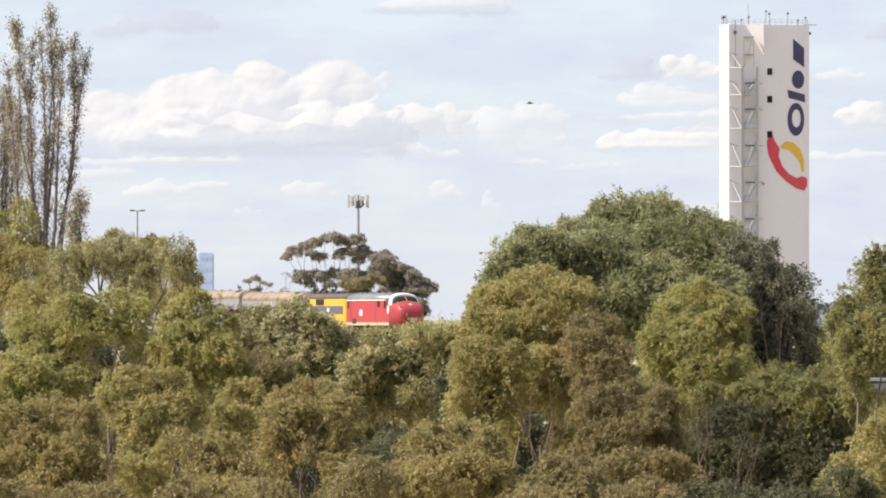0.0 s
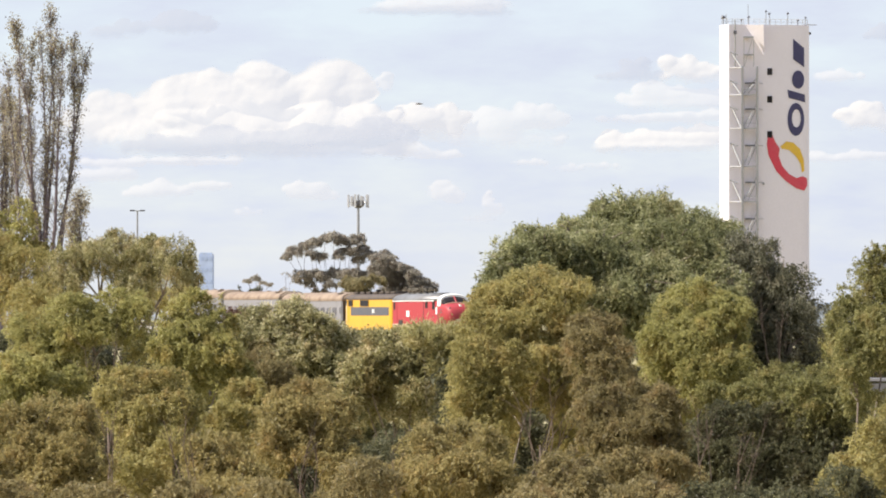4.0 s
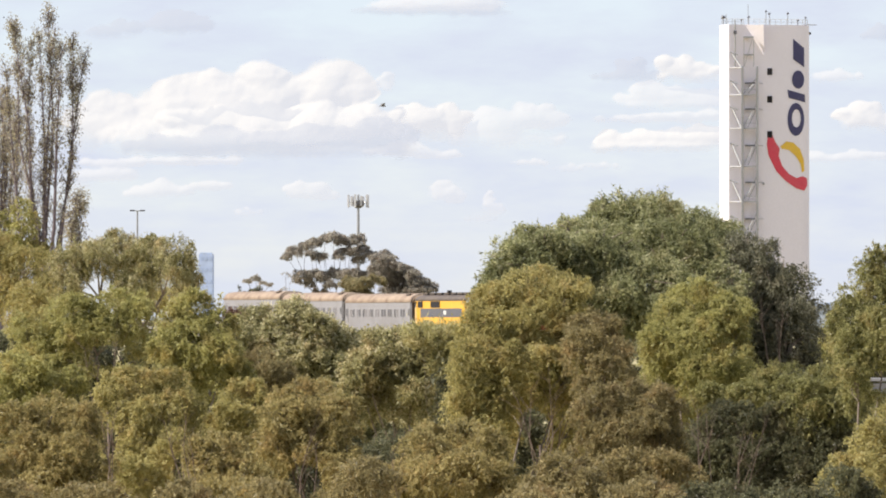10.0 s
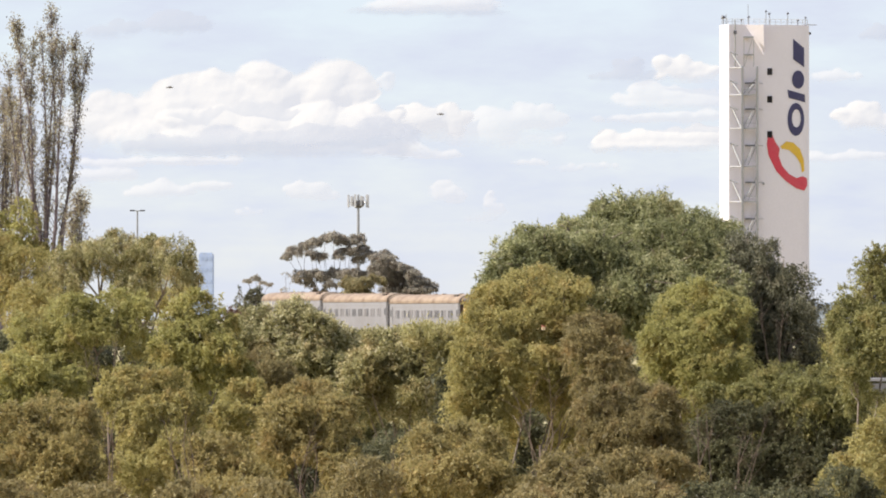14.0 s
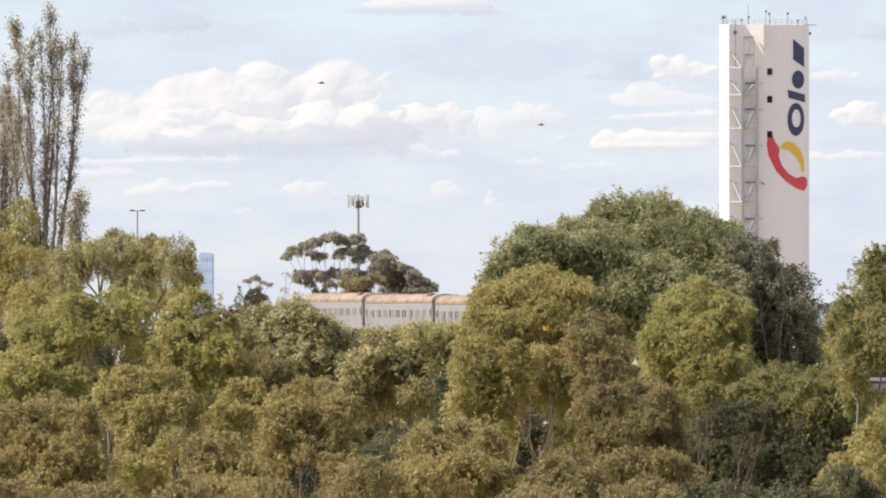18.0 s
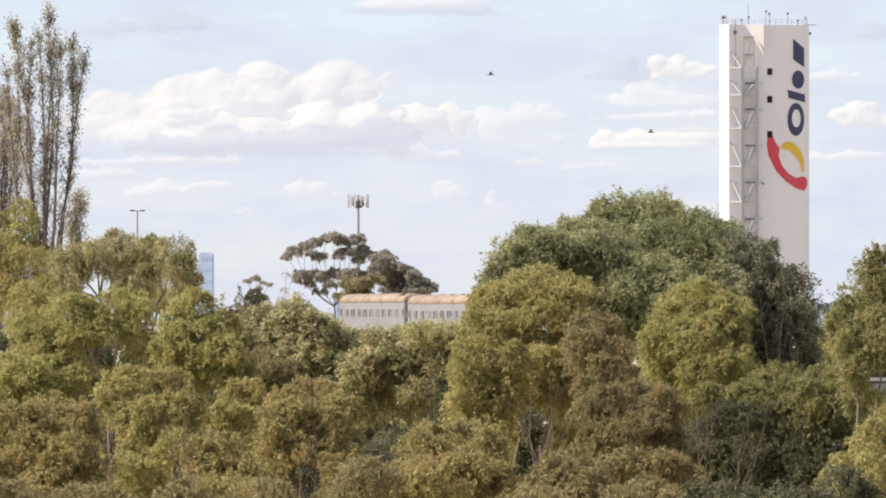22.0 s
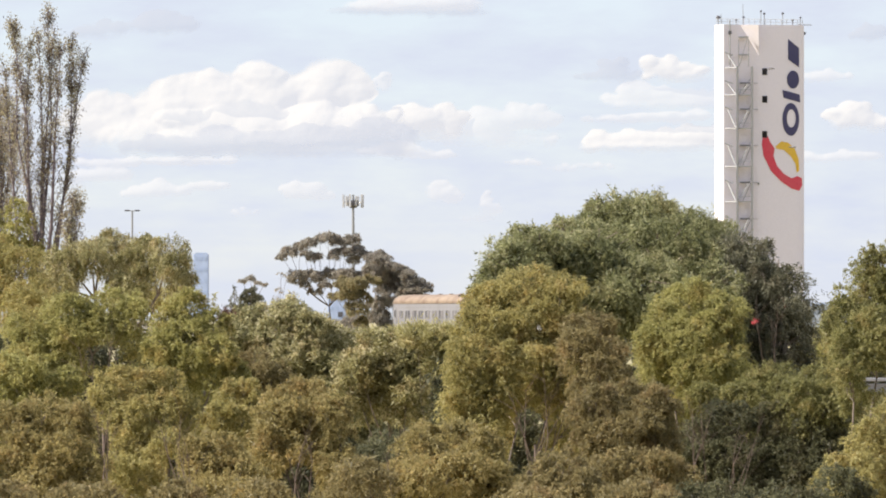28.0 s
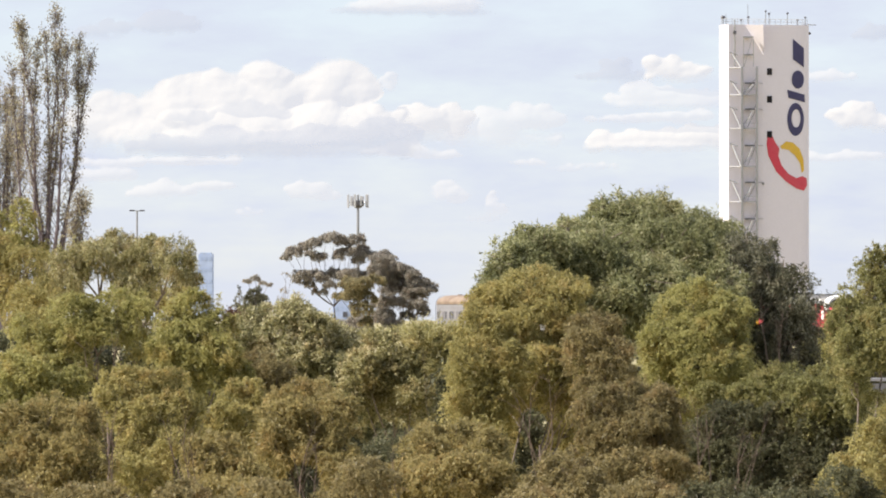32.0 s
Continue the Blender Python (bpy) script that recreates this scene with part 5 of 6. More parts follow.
build_tree("gum_tree", "tall spreading gum tree with flat tufted canopy and pale limbs", 81,
           [(-19.69, 798.6, 17.59, 0.70, 0.67), (-18.77, 800, 18.30, 1.13, 0.76), (-17.41, 801.4, 18.95, 1.05, 0.67), (-16.27, 799.3, 19.38, 1.05, 0.59), (-15.06, 800.7, 19.87, 0.87, 0.67), (-13.84, 798.6, 20.02, 1.05, 0.76), (-12.77, 800, 19.52, 0.95, 0.76), (-11.77, 801.4, 19.66, 0.78, 0.67), (-10.70, 799.3, 19.73, 0.95, 0.76), (-10.13, 800.7, 18.88, 0.70, 0.51), (-16.77, 798.6, 18.02, 0.70, 0.51), (-15.84, 800, 17.59, 0.78, 0.67), (-15.06, 801.4, 17.73, 0.52, 0.51), (-13.13, 799.3, 17.81, 0.78, 0.59), (-12.27, 800.7, 18.30, 0.87, 0.67), (-11.34, 798.6, 18.16, 0.78, 0.59), (-9.85, 800, 18.02, 1.13, 0.67), (-10.70, 801.4, 17.23, 0.78, 0.67), (-8.63, 799.3, 17.66, 0.87, 0.59), (-7.35, 800.7, 17.88, 1.05, 0.51), (-17.70, 798.6, 15.17, 1.05, 0.84), (-18.34, 800, 14.67, 0.61, 0.59), (-16.27, 801.4, 15.31, 1.22, 0.76), (-15.27, 799.3, 14.88, 0.95, 0.84), (-13.70, 800.7, 15.45, 1.22, 0.84), (-12.27, 798.6, 15.45, 1.22, 0.76), (-10.99, 800, 15.17, 1.13, 0.76), (-9.85, 801.4, 15.17, 0.87, 0.67), (-16.84, 799.3, 14.17, 0.70, 0.67), (-16.05, 800.7, 13.31, 0.44, 0.67), (-14.20, 798.6, 14.02, 0.87, 0.51), (-15.13, 800, 13.17, 0.52, 0.51)],
           LEAF_GUM, r0=0.09, twigs=2, base=(-13.3, 800), **GUM)
build_tree("gum_tree", "dense dark gum tree leaning over the railway", 82,
           [(-6.64, 792, 15.93, 1.84, 1.13), (-4.87, 792, 14.94, 1.84, 0.99), (-3.11, 792, 14.03, 1.55, 0.71), (-7.91, 792, 14.94, 1.41, 0.99), (-5.93, 792, 13.53, 2.12, 0.71), (-7.35, 792, 16.50, 1.13, 0.85), (-7.89, 788.6, 17.19, 1.04, 0.83), (-6.62, 790, 17.05, 1.04, 0.74), (-8.38, 791.4, 16.06, 1.04, 0.74), (-5.92, 789.3, 16.20, 1.38, 0.83), (-4.79, 790.7, 15.78, 1.21, 0.74), (-3.88, 788.6, 15.28, 0.95, 0.58), (-7.19, 790, 15.21, 1.21, 0.74), (-5.50, 791.4, 14.72, 1.89, 0.92), (-3.31, 789.3, 14.37, 1.38, 0.83), (-2.11, 790.7, 13.95, 1.21, 0.66), (-2.96, 788.6, 13.38, 1.55, 0.58), (-1.27, 790, 13.45, 0.77, 0.41), (-6.62, 791.4, 14.37, 1.21, 0.74), (-4.51, 789.3, 12.61, 1.04, 0.66), (-3.10, 790.7, 12.82, 1.21, 0.66), (-3.38, 788.6, 11.55, 1.38, 0.83), (-2.54, 790, 10.70, 0.85, 0.74), (-4.37, 791.4, 10.14, 1.04, 0.58), (-6.62, 789.3, 11.90, 1.89, 0.83), (-7.33, 790.7, 10.14, 1.38, 1.00), (-6.48, 788.6, 9.08, 1.38, 0.83), (-8.17, 790, 9.79, 0.85, 0.83), (-8.46, 791.4, 11.55, 0.68, 0.66)],
           LEAF_GUM, r0=0.09, twigs=2, base=(-5.9, 790), **GUM)
build_tree("gum_tree", "olive gum tree with a domed sunlit crown", 87,
           [(-10.09, 784.6, 14.14, 1.88, 0.91), (-11.85, 786, 14.14, 1.11, 0.83), (-8.34, 787.4, 14.56, 1.54, 0.66), (-11.15, 785.3, 12.80, 1.37, 1.16), (-9.74, 786.7, 12.59, 1.54, 1.32), (-10.09, 784.6, 10.84, 1.37, 1.16), (-12.90, 786, 12.59, 0.77, 0.50), (-9.53, 787.4, 9.30, 1.02, 0.83)],
           LEAF_GUM_OLIVE, r0=0.09, twigs=2, base=(-10.3, 786), **GUM)
build_tree("shrub_tree", "low grey-green shrubs below gum trees", 86, [(-16.58, 830, 9.26, 1.78, 1.04), (-13.65, 832, 8.81, 1.93, 0.89), (-10.66, 830, 8.96, 1.78, 1.04), (-20.92, 826, 9.41, 1.92, 1.18), (-18.76, 828, 10.15, 1.33, 1.33)], LEAF_GUM, r0=0.06, twigs=3, **GUM)
build_tree("wattle_bush", "green bush filling the gap below an open tree", 64, [(-13.35, 300, 10.86, 1.23, 0.7), (-14.82, 300, 10.72, 1.07, 0.64)], LEAF_OLIVE, dens=300, length=0.18, width=0.06, category="bush", low=-0.9)
build_tree("gum_tree", "small flat-topped gum tree beyond the line", 83, [(-27.77, 898.6, 15.14, 0.64, 0.32), (-26.65, 900, 15.46, 0.72, 0.40), (-25.53, 901.4, 14.90, 0.64, 0.24), (-24.72, 899.3, 14.66, 0.48, 0.24)], LEAF_GUM, r0=0.09, twigs=2, **GUM)
build_tree("shrub_tree", "dark bushy tree beyond the line", 84, [(-22.50, 758.6, 12.71, 0.88, 0.95), (-22.91, 760, 11.76, 0.95, 0.81), (-21.56, 761.4, 12.30, 0.68, 0.54), (-23.45, 759.3, 11.15, 0.68, 0.54), (-21.28, 760.7, 11.36, 0.81, 0.54)], LEAF_UMBRA, r0=0.12, twigs=3, **GUM)
build_tree("cypress_sapling", "thin dark sapling with a pointed top", 88, [(-24.72, 768.6, 13.43, 0.21, 0.62), (-24.72, 770, 12.33, 0.48, 0.69), (-25.00, 771.4, 11.37, 0.62, 0.55), (-24.31, 769.3, 11.17, 0.55, 0.48)], LEAF_UMBRA, r0=0.06, twigs=3, **{**GUM, "dens": 110})
build_tree("gum_sapling", "thin grey gum sapling with sparse leaves", 85, [(-21.00, 848.6, 15.76, 0.53, 0.30), (-20.32, 850, 15.46, 0.45, 0.30), (-21.38, 851.4, 13.56, 0.61, 0.61), (-21.68, 849.3, 12.05, 0.68, 0.76), (-20.62, 850.7, 11.29, 0.68, 0.53), (-22.52, 848.6, 11.06, 0.68, 0.45), (-19.71, 850, 13.03, 0.53, 0.45)], LEAF_GUM, r0=0.07, twigs=4, **{**GUM, "dens": 55})


# ---- tall tower ----
def build_tower():
    D = 1350.0
    k = D / 11212.0
    x0, x1 = 58.9, 78.02
    top = 72.13
    base = 7.0
    tower = empty("industrial_tower", Matrix.Translation(((x0 + x1) / 2, D, base)))
    tagged(tower, "tall white rendered industrial tower with external steel stairs", "tower")
    w, h = x1 - x0, top - base
    # plan: flat west wall, a flat stair wall, then a wide rounded front
    plan = [(-w / 2 + 0.65, 9.5), (-w / 2, -2.4), (-w / 2 + 1.7, -7.0)]
    cx, r = w / 2 - 3.2, 3.2
    yc = -7.0 + 0.24 * (cx + r * 0.233 + w / 2 - 1.7) + r * 0.9724
    for a in [-76.5] + list(range(-75, 91, 5)):
        plan.append((cx + r * math.cos(radians(a)), yc + r * math.sin(radians(a))))
    bm = bmesh.new()
    lo = [bm.verts.new((x, y, 0)) for x, y in plan]
    hi = [bm.verts.new((x, y, h)) for x, y in plan]
    n = len(plan)
    for i in range(n):
        bm.faces.new((lo[i], lo[(i + 1) % n], hi[(i + 1) % n], hi[i]))
    bm.faces.new(hi)
    bm.faces.new(lo[::-1])
    bmesh.ops.recalc_face_normals(bm, faces=bm.faces)
    part("shaft", bm, TOWER_WHITE, tower)

    def front(xl):
        """The wall's depth at a place across the front."""
        if xl > cx + r * 0.233:
            return yc - math.sqrt(max(r * r - (xl - cx) ** 2, 0.01))
        return -7.0 + (xl + w / 2 - 1.7) * 0.24

    return tower, w, h, k, front


TOWER, TW, THT, TKK, tower_front = build_tower()


def wrapped(name, outline, material, label, steps=1):
    """A thin painted shape that follows the wall's curve."""
    bm = bmesh.new()
    pts = [bm.verts.new((x, 0, z)) for x, z in outline]
    bm.faces.new(pts)
    xs = sorted(p[0] for p in outline)
    k = xs[0] + 0.7
    while k < xs[-1]:
        bmesh.ops.bisect_plane(bm, geom=bm.verts[:] + bm.edges[:] + bm.faces[:], plane_co=(k, 0, 0), plane_no=(1, 0, 0))
        k += 0.7
    for v in bm.verts:
        v.co.y = tower_front(v.co.x) - 0.06
    made = bmesh.ops.extrude_face_region(bm, geom=bm.faces[:])["geom"]
    for v in made:
        if isinstance(v, bmesh.types.BMVert):
            v.co.y -= 0.05
    bmesh.ops.recalc_face_normals(bm, faces=bm.faces)
    return part(name, bm, material, TOWER, label)


def ellipse(cx, cz, rx, rz, n=28, a0=0, a1=360, lean=0.0):
    return [(cx + rx * math.cos(radians(a0 + (a1 - a0) * k / n)) + lean * rz * math.sin(radians(a0 + (a1 - a0) * k / n)), cz + rz * math.sin(radians(a0 + (a1 - a0) * k / n))) for k in range(n + (a1 - a0 != 360))]


def crescent(cx, cz, ro, zo, ri, zi, ox, oz, a0, a1, n=22):
    """The band between an outer and an inner ellipse from a0 to a1 degrees."""
    out = [(cx + ro * math.cos(radians(a0 + (a1 - a0) * k / n)), cz + zo * math.sin(radians(a0 + (a1 - a0) * k / n))) for k in range(n + 1)]
    inn = [(cx + ox + ri * math.cos(radians(a0 + (a1 - a0) * k / n)), cz + oz + zi * math.sin(radians(a0 + (a1 - a0) * k / n))) for k in range(n + 1)]
    return out + inn[::-1]


def sgn_at(px, py):
    return (px - 1275) * TKK - TW / 2, THT - (py - 43.5) * TKK


def dress_tower():
    # emblem: plain navy blocks, red and yellow crescents
    x, z = sgn_at(1409, 210)
    band = crescent(x, z, 15 * TKK, 29 * TKK, 8 * TKK, 16 * TKK, 0.1, 0.2, 90, 269), crescent(x, z, 15 * TKK, 29 * TKK, 8 * TKK, 16 * TKK, 0.1, 0.2, -91, 90)
    for half in band:
        wrapped("sign_ring", half, NAVY, "navy ring")
    x, z = sgn_at(1413, 143)
    wrapped("sign_block", ellipse(x, z + 0.4, 11 * TKK, 16 * TKK), NAVY, "navy sign block")
    for corners in (((1394, 158), (1425, 166), (1426, 180), (1396, 172)), ((1404, 68), (1424, 84), (1424, 118), (1404, 104))):
        wrapped("sign_block", [sgn_at(*c) for c in corners], NAVY, "navy sign block")
    wrapped("sign_crescent", [sgn_at(*c) for c in ((1359, 240), (1366, 236), (1372, 250), (1380, 262), (1378, 275), (1384, 292), (1396, 306), (1410, 314), (1421, 310), (1429, 314), (1430, 326), (1424, 336), (1410, 332), (1392, 320), (1374, 302), (1360, 274), (1357, 254))], SIGN_RED, "red crescent")
    wrapped("sign_crescent", [sgn_at(*c) for c in ((1381, 258), (1392, 249), (1404, 251), (1416, 262), (1423, 280), (1424, 300), (1420, 304), (1417, 288), (1408, 274), (1396, 264), (1384, 262))], SIGN_YELLOW, "yellow crescent")
    for py in (126, 175, 237):
        x, z = sgn_at(1362, py)
        win = part("window", box((x, tower_front(x) - 0.02, z), (1.15, 0.3, 1.45), 0.05), CHARCOAL, TOWER)
        part("pane", box((x, tower_front(x) - 0.16, z), (0.9, 0.08, 1.2)), GLASS, win)
    x, z = sgn_at(1351, 324)
    part("vent", box((x, tower_front(x), z), (0.4, 0.4, 0.5), 0.05), GALVANISED, TOWER)
    # external steel stairs: a slender cage with landings, flights and braced arms
    xa, xb = sgn_at(1313, 0)[0], sgn_at(1339, 0)[0]
    yb, yw = -8.4, -6.5
    ztop = sgn_at(0, 118)[1]
    for x in (xa, xb):
        for y in (yb, yw):
            part("stair_post", box((x, y, ztop / 2), (0.34, 0.34, ztop)), GALVANISED, TOWER)
    x2, x3 = sgn_at(1296, 0)[0], sgn_at(1311, 0)[0]
    for up, low in ((97, 120), (147, 168), (193, 227), (257, 294), (322, 356), (386, 420), (450, 484), (514, 548)):
        zu, zl = sgn_at(0, up)[1], sgn_at(0, low)[1]
        # arm on the stair wall
        part("brace", tube([(x2, -7.3, zu), (x3, -8.0, zl)], [0.16, 0.16], 5), PALE_STEEL, TOWER)
        part("brace", tube([(x2 - 0.6, -7.2, zl), (x3, -8.0, zl)], [0.10, 0.10], 5), PALE_STEEL, TOWER)
        part("brace", tube([(x2 - 0.6, -7.2, zu + 0.5), (x3 - 0.7, -7.6, zu - 0.1)], [0.12, 0.12], 5), GALVANISED, TOWER)
        if up > 100:
            part("landing", box(((xa + xb) / 2, (yb + yw) / 2, zl), (xb - xa, yw - yb, 0.16)), GALVANISED, TOWER)
            part("handrail", tube([(xa, yb, zl + 1.1), (xb, yb, zl + 1.1)], [0.05, 0.05], 5), GALVANISED, TOWER)
            part("landing", box(((xa + xb) / 2 + 0.1, yw - 0.3, zu), (xb - xa - 1.0, 1.0, 0.3)), CHARCOAL, TOWER, "dark grating platform")
            part("flight", tube([(xa + 0.5, yb + 0.2, zl + 0.2), (xb - 0.9, yb + 0.2, zu - 0.2)], [0.12, 0.12], 4), PALE_STEEL, TOWER)
            part("flight", tube([(xa + 1.1, yb + 0.5, zl + 0.2), (xb - 0.3, yb + 0.5, zu - 0.2)], [0.12, 0.12], 4), GALVANISED, TOWER)
            part("cross_brace", tube([(xa, yw, zl), (xb, yw, zu + 1.2)], [0.09, 0.09], 4), GALVANISED, TOWER)
            part("pipe", tube([(xb, yb, zu), (xb + 1.3, tower_front(xb + 1.3) - 0.1, zu)], [0.06, 0.06], 5), GALVANISED, TOWER)
        else:
            for zz in (zu, sgn_at(0, 66)[1]):
                part("landing", box(((xa + xb) / 2 - 0.2, yw - 0.3, zz), (2.2, 1.0, 0.26)), GALVANISED, TOWER)
            part("cross_brace", tube([(xa + 0.4, yb + 0.8, zl + 0.3), (xb - 1.0, yb + 0.8, zu + 3.4)], [0.09, 0.09], 4), GALVANISED, TOWER)
            for dx in (0.3, 2.4):
                part("stair_post", box((xa + dx, yb + 0.8, (ztop + sgn_at(0, 70)[1]) / 2), (0.14, 0.14, sgn_at(0, 70)[1] - ztop)), GALVANISED, TOWER)
    xl = sgn_at(1300, 0)[0]
    part("ladder", tube([(xl, -7.5, ztop), (xl, -7.5, THT + 1)], [0.13, 0.13], 5), GALVANISED, TOWER)
    part("lamp", box((xl, -7.7, sgn_at(0, 58)[1]), (0.7, 0.5, 0.8), 0.1), CHARCOAL, TOWER)
    # added tapering wedge below the parapet; facing the stairs, it makes a sun patch
    corners = [sgn_at(*c) for c in ((1319, 44.5), (1350, 44.5), (1352, 98))]
    bm = bmesh.new()
    back = [bm.verts.new((x, tower_front(x) + 0.3, z)) for x, z in corners]
    out = [bm.verts.new((x, tower_front(x) - d, z)) for (x, z), d in zip(corners, (0.02, 3.4, 0.02))]
    bm.faces.new(out)
    bm.faces.new(back[::-1])
    for i in range(3):
        bm.faces.new((back[i], back[(i + 1) % 3], out[(i + 1) % 3], out[i]))
    bmesh.ops.recalc_face_normals(bm, faces=bm.faces)
    part("sun_patch_wedge", bm, TOWER_WHITE, TOWER, "added tapering wedge that shows as a sun patch")
    # roof rail and aerials
    rail = []
    for i in range(17):
        px = 1277 + i * 9.6
        x = sgn_at(px, 0)[0]
        y = tower_front(x) + 0.5
        part("rail_post", box((x, y, THT + 0.6), (0.10, 0.10, 1.3)), PALE_STEEL, TOWER)
        rail.append((x, y, THT + 1.2))
    part("roof_rail", tube(rail, [0.06] * len(rail), 5), PALE_STEEL, TOWER)
    part("roof_rail", tube([(a, b, c - 0.6) for a, b, c in rail], [0.05] * len(rail), 5), PALE_STEEL, TOWER)
    for px, h, r, head in ((1280, 1.5, 0.1, 0.45), (1285, 2.2, 0.06, 0), (1324, 4.4, 0.06, 0), (1325, 1.6, 0.08, 0.26), (1356, 2.9, 0.08, 0.22), (1362, 2.4, 0.08, 0.26), (1395, 2.5, 0.08, 0.26), (1427, 1.7, 0.08, 0.22), (1413, 1.1, 0.1, 0.26), (1312, 1.0, 0.1, 0.22)):
        x = sgn_at(px, 0)[0]
        y = tower_front(x) + 1.0
        mast = part("aerial", tube([(x, y, THT), (x, y, THT + h)], [r, r], 6), GALVANISED, TOWER)
        if head:
            part("aerial_head", tube([(x - head, y, THT + h), (x - head * 0.3, y, THT + h), (x + head, y, THT + h + 0.1)], [head * 0.6, head, head * 0.5], 8), CHARCOAL, mast)
    x = sgn_at(1432, 0)[0]
    part("side_arm", tube([(x - 1.0, 0.5, THT + 0.3), (x + 1.9, 0.5, THT + 0.2)], [0.12, 0.08], 6), GALVANISED, TOWER)
    part("side_lamp", box((x + 0.2, 0.2, THT - 1.6), (0.9, 0.6, 0.6), 0.1), CHARCOAL, TOWER)


dress_tower()


# ---- phone mast, lamp post, buildings ----
def build_mast():
    D = 1000.0
    x, top = -13.38, 29.35
    g = 7.5
    mast = empty("phone_mast", Matrix.Translation((x, D, g)))
    tagged(mast, "slim grey mobile phone mast with panel antennas", "mast")
    h = top - g
    part("pole", tube([(0, 0, -0.5), (0, 0, h * 0.6), (0, 0, h)], [0.32, 0.25, 0.18], 12), GALVANISED, mast)
    part("headframe", tube([(0, 0, h - 2.1), (0, 0, h - 1.7), (0, 0, h - 0.9)], [0.5, 0.85, 0.85], 12), CHARCOAL, mast)
    for a in range(0, 360, 40):
        r = 1.55 if a % 80 == 0 else 1.25
        ax, ay = math.cos(radians(a + 12)) * r, math.sin(radians(a + 12)) * r
        part("antenna", box((ax, ay, h - 1.0), (0.34, 0.3, 2.1 if a % 80 == 0 else 1.6), 0.06), PALE_STEEL, mast)
        part("arm", tube([(0, 0, h - 1.4), (ax, ay, h - 1.2)], [0.07, 0.07], 5), GALVANISED, mast)


build_mast()


def build_lamp_post():
    D = 600.0
    x, top = -28.95, 20.11
    g = 7.5
    post = empty("lamp_post", Matrix.Translation((x, D, g)))
    tagged(post, "tall grey double-armed lamp post", "lamp post")
    h = top - g
    part("pole", tube([(0, 0, -0.4), (0, 0, h)], [0.13, 0.075], 10), GALVANISED, post)
    for sx in (-1, 1):
        part("arm", tube([(0, 0, h - 0.05), (sx * 0.35, 0, h)], [0.05, 0.05], 6), GALVANISED, post)
        part("lamp_head", box((sx * 0.48, 0, h), (0.5, 0.25, 0.14), 0.04), CHARCOAL, post)


build_lamp_post()


def build_far_building(x0, x1, top, D, wing, label):
    b = empty("office_tower", Matrix.Translation(((x0 + x1) / 2, D, 7.5)))
    tagged(b, label, "building")
    h, w = top - 7.5, x1 - x0
    part("wall", box((0, 0, h / 2), (w, 12, h), 0.2), PANEL_BLUE, b)
    part("wall", box((wing * (w / 2 + 6.5), 2, h * 0.28), (13, 12, h * 0.56), 0.2), PANEL_PALE, b, "lower pale wing")
    part("roof", box((0, 0, h + 0.4), (w * 0.8, 8, 0.8), 0.1), PANEL_PALE, b)
    rows = max(int(h / 6), 1)
    for k in range(rows):
        for j in (-0.3, 0, 0.3):
            part("window", box((j * w, -6.0, h * (k + 0.6) / rows), (1.6, 0.2, 2.0)), PANEL_WINDOW, b)
    part("vent", box((1.5, -6.1, h * 0.35), (2.2, 0.4, 2.4)), CHARCOAL, b)


build_far_building(-138.71, -130.36, 45.96, 3600.0, -1, "distant hazy blue office tower")
build_far_building(-51.91, -43.35, 18.56, 3000.0, 1, "distant low hazy blue building")


def build_warehouse():
    D = 1500.0
    x, top = 91.78, 13.48
    b = empty("warehouse", Matrix.Translation((x, D, 7.4)))
    tagged(b, "distant low warehouse with a blue-grey roof", "building")
    h = top - 7.4
    part("wall", box((0, 0, h / 2 - 0.3), (15, 12, h - 0.6), 0.1), PANEL_PALE, b)
    part("roof", extrude_outline([(-7.8, h - 0.9), (7.8, h - 0.9), (7.8, h - 0.5), (0, h), (-7.8, h - 0.5)], 13), PANEL_BLUE, b)


build_warehouse()


def build_shed():
    D = 330.0
    x = 22.84
    z = 6.76
    g = ground_z(x, D)
    shed = empty("shed", Matrix.Translation((x, D, g)))
    tagged(shed, "low grey corrugated-iron shed among trees", "shed")
    h = z - g
    part("wall", box((0, 0, h / 2 - 0.1), (2.4, 2.0, h - 0.2), 0.02), ROOF_IRON, shed)
    part("roof", box((0, 0, h), (2.8, 2.4, 0.16), 0.03), ROOF_IRON, shed)
    for k in (0.25, 0.5):
        part("rail", box((0, -1.05, h - k), (2.5, 0.06, 0.08)), ROOF_IRON, shed)


build_shed()


# ---- clouds ----
def value_noise(u, v, seed):
    """Smooth lattice noise for arrays."""
    def hashed(i, j):
        q = (i * 374761393 + j * 668265263 + seed * 1442695041) & 0xFFFFFFFF
        q = ((q ^ (q >> 13)) * 1274126177) & 0xFFFFFFFF
        return ((q ^ (q >> 16)) & 0xFFFF) / 65535.0

    i, j = np.floor(u).astype(np.int64), np.floor(v).astype(np.int64)
    a, b = u - i, v - j
    a, b = a ** 3 * (a * (a * 6 - 15) + 10), b ** 3 * (b * (b * 6 - 15) + 10)
    return (hashed(i, j) * (1 - a) + hashed(i + 1, j) * a) * (1 - b) + (hashed(i, j + 1) * (1 - a) + hashed(i + 1, j + 1) * a) * b


